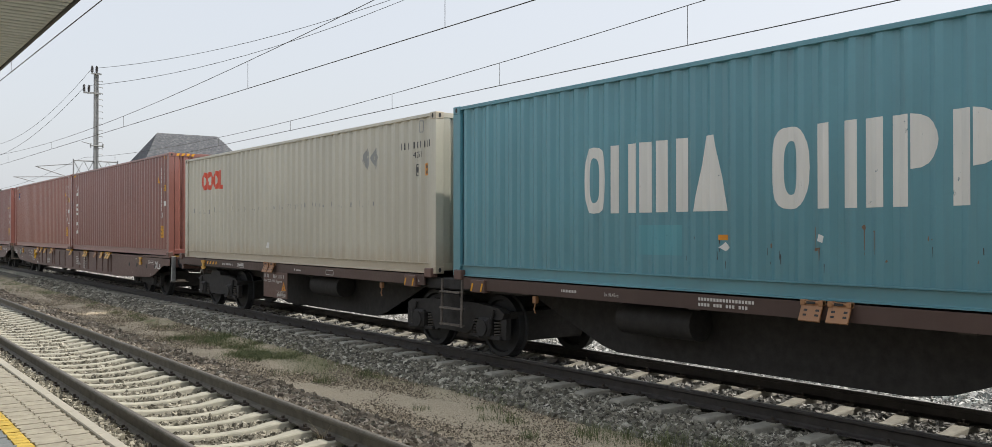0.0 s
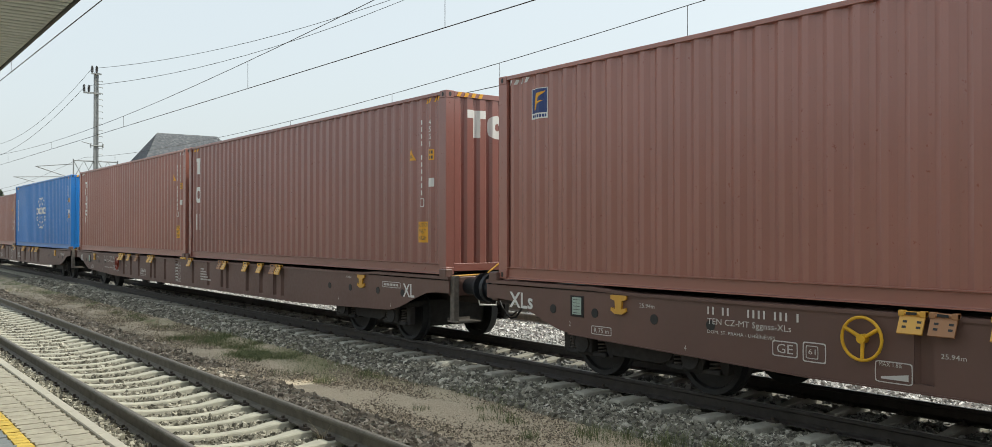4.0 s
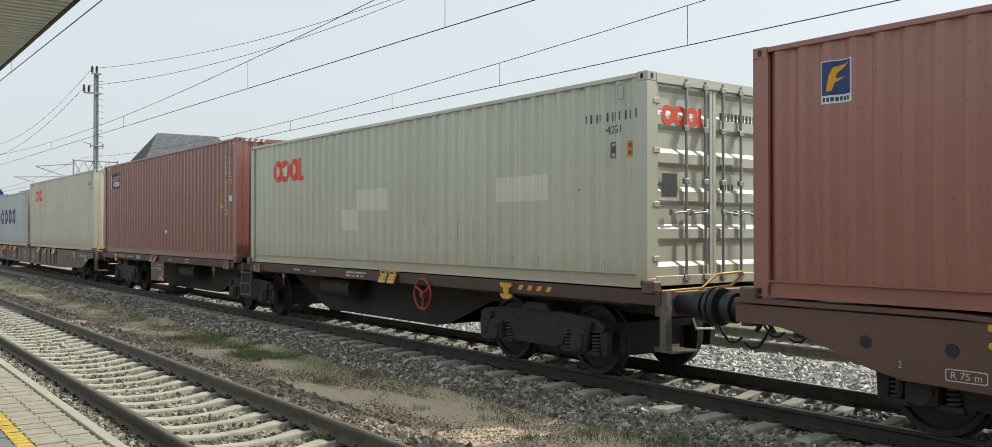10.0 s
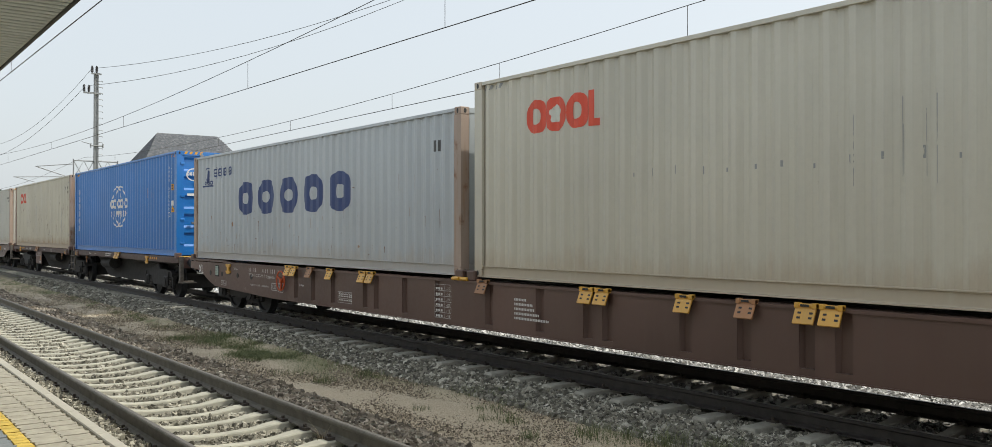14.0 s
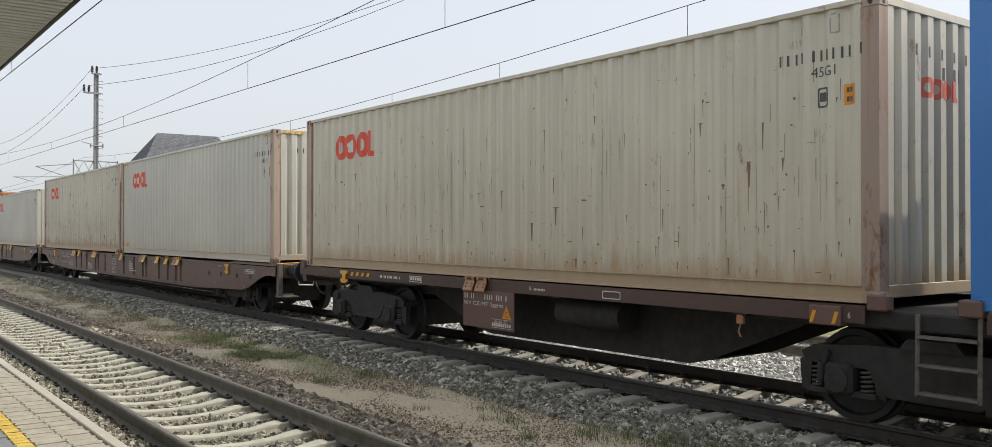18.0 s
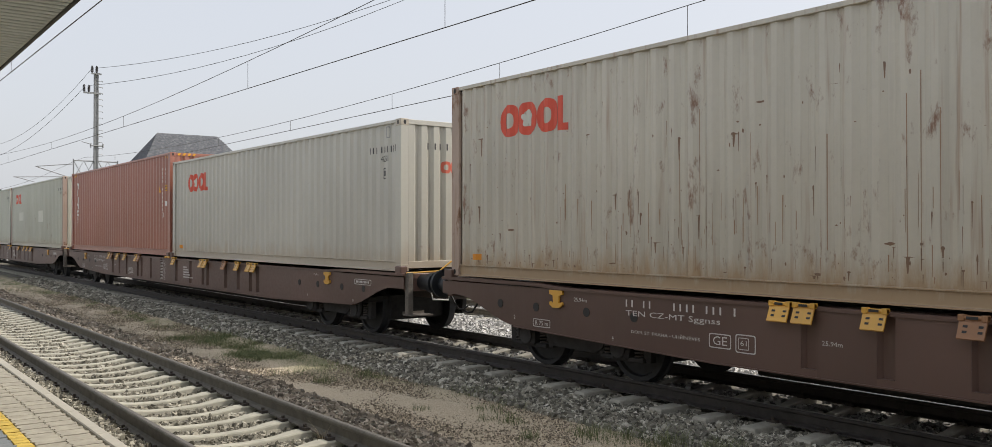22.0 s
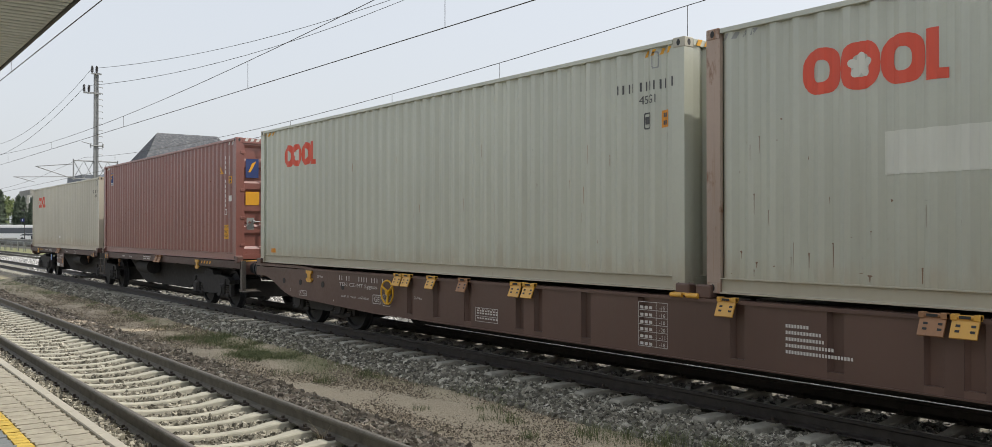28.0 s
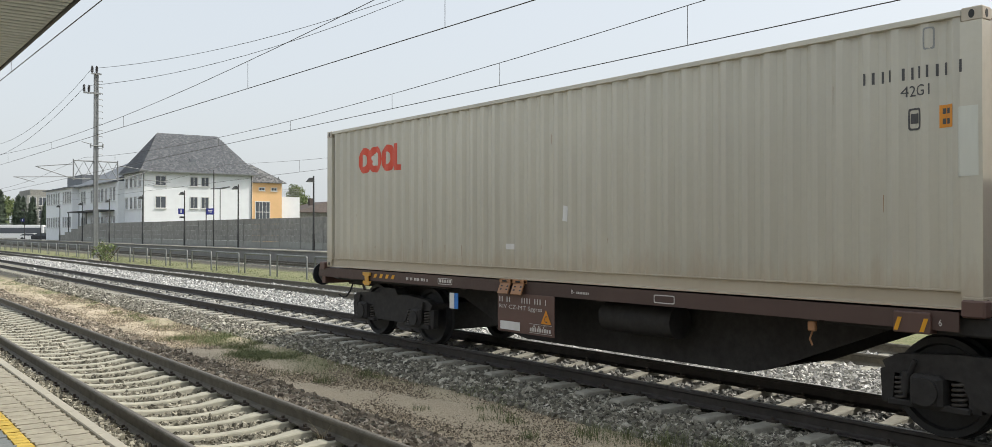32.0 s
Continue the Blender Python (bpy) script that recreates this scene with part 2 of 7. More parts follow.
def end_depth(x):
    return wave(x, X0, X1, EPITCH, (0.0, 0.11, 0.15, 0.21), ECREST, ETROUGH)


def ribbed(cuts, depth, z0, z1, along_y=True):
    bm = B()
    rows = []
    for c in cuts:
        d = depth(min(max(c, cuts[0] + 1e-4), cuts[-1] - 1e-4))
        q = ((d, c), (d + 0.003, c)) if along_y else ((c, d), (c, d + 0.003))
        rows.append([bm.verts.new((*p, z)) for p in q for z in (z0, z1)])
    for a, b in zip(rows, rows[1:]):
        bm.faces.new((a[0], a[1], b[1], b[0]))
        bm.faces.new((a[2], b[2], b[3], a[3]))
    return bm


TURN = pose(WID, LEN, 0, 0, 0, 180)


def bottom_rail_mesh():
    """Channel section: a lip below the wall sheet, a set-back web and a foot flange."""
    o = [(0.0, 0.17), (0.07, 0.17), (0.07, 0.0), (0.004, 0.0), (0.004, 0.014), (0.03, 0.02), (0.034, 0.026), (0.034, 0.148), (0.03, 0.154), (0.0, 0.158)]
    bm = prism(B(), [(x, z) for x, z in o], 0.178, LEN - 0.178, "y")
    return bm


def casting_mesh():
    bm = B()
    box(bm, 0, 0.162, 0, 0.178, 0, 0.118, 0.008)
    return bm


def casting_hole():
    # oval slots on the side and end faces: dark plates laid on, their shade as colour
    bm = B()
    o = [(0.089 + 0.026 * math.cos(k) * 1.0, 0.058 + 0.038 * math.sin(k)) for k in np.linspace(0, 2 * math.pi, 13)[:-1]]
    prism(bm, o, -0.002, 0.001, "x")
    prism(bm, [(0.081 + (a - 0.089), b) for a, b in o], -0.002, 0.001, "y")
    return bm


DOOR_W = 1.075


def door_leaf(h):
    return box(B(), 0.03, DOOR_W - 0.03, 0.077, 0.09, 0.14, h - 0.1)


def door_press(h):
    """Pressed sheet of a door leaf, with five let-in fields."""
    bm = B()
    z0, z1, n = 0.17, h - 0.13, 5
    step = (z1 - z0) / n
    prof = [(0.03, z0 - 0.03)]
    for i in range(n):
        a = z0 + i * step
        prof += [(0.03, a + step * 0.18), (0.072, a + step * 0.30), (0.072, a + step * 0.80), (0.03, a + step * 0.92)]
    prof.append((0.03, z1 + 0.03))
    rows = [[bm.verts.new((x, y + d, z)) for x in (0.072, DOOR_W - 0.062) for d in (0, 0.003)] for y, z in prof]
    for a, b in zip(rows, rows[1:]):
        for p, q in ((0, 2), (2, 3), (3, 1), (1, 0)):
            bm.faces.new((a[p], a[q], b[q], b[p]))
    bm.faces.new([rows[0][k] for k in (0, 1, 3, 2)])
    bm.faces.new([rows[-1][k] for k in (0, 2, 3, 1)])
    return bm


def container(h, body, end, label, post=None):
    c = empty("shipping_container", label, "shipping container", "containers on the freight train")
    k = "h" if h == HC else "s"
    post = post or body

    def p(name, key, build, mat=body, m=None, lab=""):
        return put(name, shared(key + k, build), mat, c, lab, m)
    for m in (None, TURN):
        p("side_panel", "side_panel", lambda: ribbed(SIDE_BREAKS, side_depth, 0.165, h - 0.06), m=m)
        p("bottom_rail", "bottom_rail", bottom_rail_mesh, m=m)
        p("top_rail", "top_rail", lambda: box(B(), 0.004, 0.064, 0.178, LEN - 0.178, h - 0.062, h - 0.008, 0.004), m=m)
    for i, (mx, my) in enumerate(((0, 0), (1, 0), (0, 1), (1, 1))):
        f = Matrix.Translation((WID * mx, LEN * my, 0)) @ Matrix.Diagonal((1 - 2 * mx, 1 - 2 * my, 1, 1))
        def post_mesh():
            bm = B()
            prism(bm, [(0.0, 0.0), (0.155, 0.0), (0.155, 0.05), (0.05, 0.06), (0.05, 0.185), (0.0, 0.185)], 0.118, h - 0.118, "z")
            return bm
        p("corner_post", "corner_post", post_mesh, post, f)
        for z in (0.0, h - 0.118):
            g = f @ Matrix.Translation((-0.004, -0.004, z))
            ob = p("corner_casting", "casting", casting_mesh, post, g)
            tagged(put("slot", shared("casting_hole", casting_hole), "rubber", ob), kind="stuff")
    p("roof_panel", "roof_panel", lambda: box(B(), 0.06, WID - 0.06, 0.1, LEN - 0.1, h - 0.05, h - 0.02))
    p("floor", "floor", lambda: box(B(), 0.06, WID - 0.06, 0.1, LEN - 0.1, 0.06, 0.16), "wagon_dark")
    if end == "ribbed":
        p("end_panel", "end_panel", lambda: ribbed(END_BREAKS, end_depth, 0.17, h - 0.09, False))
        def sill():
            bm = box(B(), 0.16, WID - 0.16, 0.004, 0.07, 0.05, 0.17, 0.004)
            return bm
        p("end_sill", "end_sill", sill)
        p("end_header", "end_header", lambda: box(B(), 0.16, WID - 0.16, 0.004, 0.07, h - 0.09, h - 0.008, 0.004))
    else:
        p("end_sill", "door_sill", lambda: box(B(), 0.16, WID - 0.16, 0.0, 0.09, 0.02, 0.14, 0.005))
        p("end_header", "door_header", lambda: box(B(), 0.16, WID - 0.16, 0.0, 0.09, h - 0.13, h - 0.008, 0.005))
        for side in (0, 1):
            f = pose(0.14, 0, 0) if not side else Matrix.Translation((WID - 0.14, 0, 0)) @ Matrix.Diagonal((-1, 1, 1, 1))
            leaf = p("door", "door_leaf", lambda: door_leaf(h), m=f)
            put("door_panel", shared("door_press" + k, lambda: door_press(h)), body, leaf)
            for x0, x1 in ((0.0, 0.07), (DOOR_W - 0.06, DOOR_W)):
                put("stile", shared(f"stile{x0}{k}", lambda: box(B(), x0, x1, 0.022, 0.076, 0.14, h - 0.1, 0.004)), body, leaf)
            put("gasket", shared("gasket" + k, lambda: box(B(), DOOR_W, DOOR_W + 0.022, 0.03, 0.07, 0.14, h - 0.1)), "rubber", leaf, "black rubber gasket")
            for x in (0.55, 0.91):
                put("locking_bar", shared("lock_bar" + k, lambda: rod(B(), (0, 0, 0.05), (0, 0, h - 0.04), 0.019, 10)), "zinc", leaf, "galvanised bar", pose(x, -0.002, 0))
                def handle():
                    bm = B()
                    rod(bm, (0, -0.02, 0), (-0.26, -0.03, -0.02), 0.013, 8)
                    box(bm, -0.035, 0.035, -0.03, 0.02, -0.03, 0.03, 0.006)
                    box(bm, -0.29, -0.23, -0.035, 0.03, -0.05, 0.02, 0.006)
                    return bm
                put("bar_handle", shared("bar_handle", handle), "zinc", leaf, "", pose(x, -0.006, 0.92))
                for z in (0.11, h - 0.12, h * 0.5, h * 0.75):
                    put("bar_keeper", shared("keeper", lambda: box(B(), -0.045, 0.045, -0.022, 0.03, -0.035, 0.035, 0.006)), "zinc", leaf, "", pose(x, 0, z))
            for z in (0.35, 1.0, 1.65, h - 0.35):
                put("hinge", shared("hinge", lambda: box(B(), -0.04, 0.08, -0.012, 0.035, -0.035, 0.035, 0.008)), body, leaf, "", pose(0, 0, z))
    p("rear_door", "rear_door", lambda: box(B(), 0.15, WID - 0.15, LEN - 0.07, LEN - 0.02, 0.15, h - 0.1))
    return c


# flat shapes on the ribbed walls: a from the wall's left end, b above its foot
def rect(a0, b0, a1, b1):
    return [[(a0, b0), (a1, b0), (a1, b1), (a0, b1)]]


def ring(ac, bc, w, h, s, seg=24, lo=0.0, hi=360.0, power=0.75):
    def at(t, rx, rz):
        c, d = math.cos(t), math.sin(t)
        return (ac + rx * math.copysign(abs(c) ** power, c), bc + rz * math.copysign(abs(d) ** power, d))
    ts = [radians(lo + (hi - lo) * i / seg) for i in range(seg + 1)]
    out = []
    for t, u in zip(ts, ts[1:]):
        out.append([at(t, w / 2, h / 2), at(u, w / 2, h / 2), at(u, w / 2 - s, h / 2 - s), at(t, w / 2 - s, h / 2 - s)])
    return out


def disc(ac, bc, w, h, seg=16):
    return [[(ac + w / 2 * math.cos(2 * math.pi * i / seg), bc + h / 2 * math.sin(2 * math.pi * i / seg)) for i in range(seg)]]


def sign_shape(kind, a, b, w, h, s):
    """Plain shapes: ring, single bar, twin bars, wedge, bar with half disc, block."""
    if kind == "o":
        return ring(a + w / 2, b + h / 2, w, h, s)
    if kind == "i":
        return rect(a + w / 2 - s / 2, b, a + w / 2 + s / 2, b + h)
    if kind == "h":
        return rect(a, b, a + s, b + h) + rect(a + w - s, b, a + w, b + h)
    if kind == "v":
        return [[(a, b), (a + w, b), (a + w * 0.64, b + h), (a + w * 0.36, b + h)]]
    if kind == "p":
        n = 10
        return rect(a, b, a + s, b + h) + [[(a + s * 1.15 + (w - s * 1.15) * math.sin(math.pi * i / n), b + h * 0.7 + h * 0.3 * math.cos(math.pi * i / n)) for i in range(n + 1)]]
    if kind == "t":
        return rect(a, b + h - s, a + w, b + h) + rect(a + w / 2 - s / 2, b, a + w / 2 + s / 2, b + h - s)
    return rect(a, b, a + w, b + h)


def row_of(kinds, a, b, w, h, s, gap):
    out = []
    for q in kinds:
        if q == " ":
            a += w * 0.6
            continue
        ww = s if q == "i" else w
        out += sign_shape(q, a, b, ww, h, s)
        a += ww + gap
    return out


def bars(text, a, b, w, h, gap, down=False):
    """A row or column of small plain bars, one for each sign of a number."""
    out = []
    for ch in text:
        if ch != " ":
            out += rect(a, b, a + w, b + h)
        if down:
            b -= h + gap
        else:
            a += w + gap
    return out


def letters(body, a, b, w, h, bold=0.0):
    """Readable small writing, fitted to a box."""
    cu = bpy.data.curves.new("writing", "FONT")
    cu.body = body
    cu.resolution_u = 2
    cu.offset = bold
    ob = bpy.data.objects.new("writing", cu)
    scene.collection.objects.link(ob)
    me = bpy.data.meshes.new_from_object(ob)
    co = [v.co.copy() for v in me.vertices]
    x0, x1 = min(v.x for v in co), max(v.x for v in co)
    y0, y1 = min(v.y for v in co), max(v.y for v in co)
    out = [[(a + (co[i].x - x0) / (x1 - x0) * w, b + (co[i].y - y0) / (y1 - y0) * h) for i in f.vertices] for f in me.polygons]
    bpy.data.objects.remove(ob)
    bpy.data.curves.remove(cu)
    bpy.data.meshes.remove(me)
    return out


WRITE = {}
FINE_PRINT = {"paint_wear", "scuffing", "serial_number", "height_print", "caution_print", "running_number", "address_block", "fine_writing",
              "door_print", "size_code", "type_code", "load_table", "size_table", "logo_bars", "triangle_print", "code_plate", "rust_stain", "scraps", "rust_stain", "slot", "logo_blossom", "home_station", "card_print"}


def small(ob):
    """Marks too fine to be told apart one by one."""
    return tagged(ob, kind="stuff") if ob.name.split(".")[0] in FINE_PRINT else ob



def on_side(name, polys, material, c, label="", lift=0.003, key=None):
    if key and key in WRITE:
        return small(put(name, WRITE[key], material, c, label))
    bm = B()
    for q in polys:
        bm.faces.new([bm.verts.new((0, LEN - a, b)) for a, b in q])
    lo, hi = min(v.co.y for v in bm.verts), max(v.co.y for v in bm.verts)
    for y in SIDE_BREAKS:
        if lo < y < hi:
            bmesh.ops.bisect_plane(bm, geom=bm.verts[:] + bm.edges[:] + bm.faces[:], plane_co=(0, y, 0), plane_no=(0, 1, 0), dist=1e-5)
    for v in bm.verts:
        v.co.x = side_depth(v.co.y) - lift
    ob = small(part(name, bm, material, c, label))
    if key:
        WRITE[key] = ob.data
    return ob


def on_end(name, polys, material, c, label="", lift=0.003, key=None, flat=None):
    """The same on the end wall; a from its left edge."""
    if key and key in WRITE:
        return small(put(name, WRITE[key], material, c, label))
    bm = B()
    for q in polys:
        bm.faces.new([bm.verts.new((a, 0, b)) for a, b in q])
    lo, hi = min(v.co.x for v in bm.verts), max(v.co.x for v in bm.verts)
    if flat is None:
        for x in END_BREAKS:
            if lo < x < hi:
                bmesh.ops.bisect_plane(bm, geom=bm.verts[:] + bm.edges[:] + bm.faces[:], plane_co=(x, 0, 0), plane_no=(1, 0, 0), dist=1e-5)
    for v in bm.verts:
        v.co.y = (end_depth(v.co.x) if flat is None else flat) - lift
    ob = small(part(name, bm, material, c, label))
    if key:
        WRITE[key] = ob.data
    return ob


def blossom_logo(a, b, h):
    """Ring, blossom, ring and block in a row."""
    s = h * 0.26
    w = h * 0.9
    red = [ring(a + w * (i + 0.5), b + h / 2, w, h, s) for i in range(3)]
    red.append(rect(a + w * 3.03, b, a + w * 3.03 + s, b + h) + rect(a + w * 3.03 + s, b, a + w * 3.5, b + s * 0.8))
    pet = [[(a + w * 1.5 + h * (0.15 + 0.13 * abs(math.cos(2.5 * t))) * math.sin(t), b + h / 2 + h * (0.15 + 0.13 * abs(math.cos(2.5 * t))) * math.cos(t))
            for t in (2 * math.pi * i / 40 for i in range(40))]]
    return red, pet


def cream_marks(c, h, size_code, logo="red", yellow=True, ends=True):
    red, pet = blossom_logo(1.19, 2.02 if h == HC else 1.72, 0.46)
    for i, q in enumerate(red):
        on_side("logo_shape", q, logo, c, "red logo shape", 0.003 + 0.0005 * i, key=f"logo{h}{i}")
    on_side("logo_blossom", pet, "patch", c, "", 0.005, key=f"pet{h}")
    top = h - 0.545
    on_side("serial_number", bars("xxxx", 11.1, top, 0.022, 0.11, 0.06) + bars("xxxxxx x", 11.47, top, 0.022, 0.11, 0.054), "black", c, key=f"ser{h}")
    on_side("size_code", letters(size_code, 11.46, top - 0.155, 0.27, 0.1), "black", c, key=f"code{h}{size_code}")
    on_side("label", ring(11.58, top - 0.36, 0.13, 0.2, 0.018, 4 * 6, power=0.3) + rect(11.54, top - 0.40, 11.62, top - 0.31), "black", c, key=f"ic{h}")
    if yellow:
        on_side("height_label", rect(11.80, top - 0.46, 11.93, top - 0.26), "orange_mark", c, "yellow height label", key=f"yl{h}")
        on_side("height_print", bars("xx", 11.83, top - 0.34, 0.03, 0.05, 0.012) + bars("xx", 11.83, top - 0.43, 0.03, 0.05, 0.012), "black", c, "", 0.005, key=f"yp{h}")
    on_side("mark", ring(12.0 - 0.28, h - 0.2, 0.1, 0.2, 0.015, 16, power=0.3), "grey_mark", c, key=f"mk{h}")
    if ends:
        red, pet = blossom_logo(0.84, h - 0.9, 0.21)
        for i, q in enumerate(red):
            on_end("logo_shape", q, "red_pale", c, "red logo shape", 0.003 + 0.0005 * i, key=f"elogo{h}{i}")
        on_end("serial_number", bars("xxxx xxxxxx x", 0.56, h - 0.5, 0.03, 0.11, 0.095), "black", c, key=f"eser{h}")
        on_end("size_code", bars("xxxx", 1.2, h - 0.7, 0.05, 0.13, 0.06), "black", c, key=f"ecode{h}")


def stripes(c, h, mat="yellow_mark"):
    """Slanted warning stripes at the high-cube corners."""
    for a in (0.2, LEN - 0.66):
        for i in range(4):
            q = a + i * 0.12
            on_side("stripe", [[(q, h - 0.145), (q + 0.05, h - 0.145), (q + 0.09, h - 0.075), (q + 0.04, h - 0.075)]], mat, c, "slanted warning stripe", key=f"ws{h}{a:.1f}{i}")
    for a in (0.2, WID - 0.7):
        for i in range(4):
            q = a + i * 0.14
            on_end("stripe", [[(q, h - 0.085), (q + 0.07, h - 0.085), (q + 0.11, h - 0.012), (q + 0.04, h - 0.012)]], mat, c, "slanted warning stripe", 0.004, key=f"es{h}{a:.1f}{i}", flat=0.0)


def column_marks(c, h, caution=True, col="white", ends=True, tri_b=None, tri_a=11.02):
    """Number column, size code, triangle and caution plate at the right end of a box."""
    on_side("serial_number", bars("xxxx xxxxxx", 11.432, h - 0.48, 0.026, 0.08, 0.035, True), col, c, key=f"cser{h}")
    on_side("check_digit", ring(11.447, h - 1.75, 0.09, 0.14, 0.012, 16, power=0.3), col, c, key=f"cchk{h}")
    for i, ch in enumerate("45G1"):
        on_side("size_code", letters(ch, 11.67 + 0.017 * (ch == "1"), h - 0.50 - 0.118 * i, 0.021 if ch == "1" else 0.055, 0.09), col, c, key=f"cc{h}{ch}")
    on_side("height_label", rect(11.66, h - 1.07, 11.78, h - 0.9), "yellow_mark", c, "yellow height label", key=f"chl{h}")
    on_side("height_print", bars("xx", 11.685, h - 0.97, 0.03, 0.05, 0.012) + bars("xx", 11.685, h - 1.05, 0.03, 0.05, 0.012), "black", c, "", 0.005, key=f"chp{h}")
    on_side("label", rect(11.66, h - 1.5, 11.78, h - 1.36), col, c, key=f"cic{h}")
    b = tri_b if tri_b is not None else h - 0.82
    on_side("warning_triangle", [[(tri_a, b), (tri_a + 0.21, b), (tri_a + 0.105, b + 0.19)]], "yellow_mark", c, "yellow warning triangle", key=f"ctri{h}{b:.2f}{tri_a}")
    on_side("triangle_print", rect(tri_a + 0.065, b + 0.04, tri_a + 0.145, b + 0.055) + rect(tri_a + 0.075, b + 0.07, tri_a + 0.135, b + 0.085), "black", c, "", 0.005, key=f"ctp{h}{b:.2f}{tri_a}")
    if caution:
        b0 = h - 2.4
        on_side("caution_plate", rect(11.30, b0, 11.60, b0 + 0.34), "yellow_mark", c, "yellow caution plate", key=f"cau{h}")
        on_side("caution_print", letters("CAUTION", 11.32, b0 + 0.25, 0.27, 0.07) + letters("9'6\"", 11.385, b0 + 0.145, 0.13, 0.075)
                + letters("HIGH", 11.38, b0 + 0.04, 0.15, 0.07), "black", c, "", 0.005, key=f"caup{h}")
    if ends:
        on_end("serial_number", bars("xxxx xxxxxx", 1.86, h - 0.62, 0.06, 0.1, 0.03, True), col, c, key=f"ceser{h}")
        on_end("warning_triangle", [[(1.08, h - 1.06), (1.32, h - 1.06), (1.2, h - 0.82)]], "yellow_mark", c, key=f"cetri{h}")


def swoosh_logo(c, a, b, k=1.0):
    """Blue square with a yellow swoosh on a white card."""
    on_side("logo", rect(a, b, a + 0.34 * k, b + 0.42 * k), "white", c, "white logo card", key=f"sw1{a}{b}")
    on_side("logo_field", rect(a + 0.015, b + 0.08 * k, a + 0.325 * k, b + 0.41 * k), "navy", c, "blue logo field", 0.005, key=f"sw2{a}{b}")
    p = [(0.07, 0.12), (0.13, 0.12), (0.15, 0.2), (0.26, 0.25), (0.16, 0.24), (0.17, 0.29), (0.31, 0.38), (0.14, 0.35), (0.1, 0.27)]
    q = [[p[0], p[1], p[2], p[8]], [p[2], p[3], p[4], p[8]], [p[4], p[5], p[8]], [p[5], p[6], p[7], p[8]]]
    on_side("logo_swoosh", [[(a + x * k, b + y * k) for x, y in f] for f in q], "yellow_mark", c, "", 0.007, key=f"sw3{a}{b}")
    on_side("logo_bars", bars("xxxxxxx", a + 0.03, b + 0.02, 0.03, 0.04, 0.012), "navy", c, "", 0.005, key=f"sw4{a}{b}")


def globe_logo(c, da=0.0):
    for k, (ac, t0, t1) in enumerate(((5.99, 25, 155), (6.41, 25, 155), (5.99, 212, 328), (6.41, 212, 328))):
        on_side("logo_arc", ring(ac + da, 1.49, 1.26, 1.36, 0.05, 14, t0, t1, 1.0), "white", c, "", 0.003 + 0.0015 * (k % 2), key=f"globe{k}{da}")
    wh = [sign_shape("o", 5.17 + da + 0.425 * i, 1.43, 0.385, 0.31, 0.085) for i in range(5)]
    a = 5.25 + da
    for q in "ohippiho":
        w = 0.06 if q == "i" else 0.195
        wh.append(sign_shape(q, a, 1.155, w, 0.195, 0.055))
        a += w + 0.085
    for i, q in enumerate(wh):
        on_side("logo_shape", q, "white", c, "white logo shape", 0.0075, key=f"glyph{i}{da}")
    for i in range(6):
        b = 2.13 - i * 0.265
        on_side("sign", ring(0.56, b, 0.17, 0.19, 0.025, 16, power=0.25) + rect(0.55, b - 0.095, 0.575, b + 0.12) + rect(0.49, b - 0.012, 0.63, b + 0.012), "white", c, "", key=f"cjk{i}")

# container by container: the way along the train of its front end
FRONT = [-0.75, 11.94, 25.55, 37.85, 51.41, 63.88, 77.57, 89.94, 103.64, 116.72, 130.34, 142.89, 156.52, 169.53, 183.36,
         195.75, 209.47, 221.91, 235.62, 248.13, 261.8, 274.7]
MOVING = []


def scratches(c, seed, n, mat="wagon_dark", b0=0.35, b1=2.2, tall=(0.05, 0.35), a0=0.5, a1=11.6):
    r = random.Random(seed)
    out = []
    for _ in range(n):
        a, b, hgt = r.uniform(a0, a1), r.uniform(b0, b1), r.uniform(*tall)
        out.append([(a, b), (a + r.uniform(0.003, 0.008), b), (a + r.uniform(0.002, 0.01), b + hgt), (a - r.uniform(0.0, 0.004), b + hgt)])
    on_side("paint_wear", out, mat, c, "scrapes and rust runs in the paint", 0.002)


def chips(c, seed, n, b0=0.25, b1=2.5, low=1.6, mat="rust_dark", a0=0.3, a1=11.9, size=1.0):
    """Ragged flakes where the paint has chipped down to rusty steel, denser towards the foot, some with a run below."""
    r = random.Random(seed)
    out = []
    for _ in range(n):
        a, b = r.uniform(a0, a1), b0 + (b1 - b0) * r.random() ** low
        w, h = 0.004 + 0.024 * size * r.random() ** 2.5, 0.006 + 0.035 * size * r.random() ** 2
        if r.random() < 0.25:
            w, h = h * 1.8, w * 0.7
        m = r.randint(5, 8)
        out.append([(a + w * r.uniform(0.4, 1.0) * math.cos(2 * math.pi * k / m), b + h * r.uniform(0.4, 1.0) * math.sin(2 * math.pi * k / m)) for k in range(m)])
        if r.random() < 0.4:
            d, k = r.uniform(0.05, 0.3), 0.002 + w * r.uniform(0.1, 0.3)
            d = min(d, b - 0.2)
            if d > 0.03:
                out.append([(a - k, b - h * 0.4), (a - k * 0.4, b - d), (a + k * 0.3, b - d * 0.96), (a + k, b - h * 0.4)])
    on_side("paint_wear", out, mat, c, "rusty chips in the paint", 0.0022)


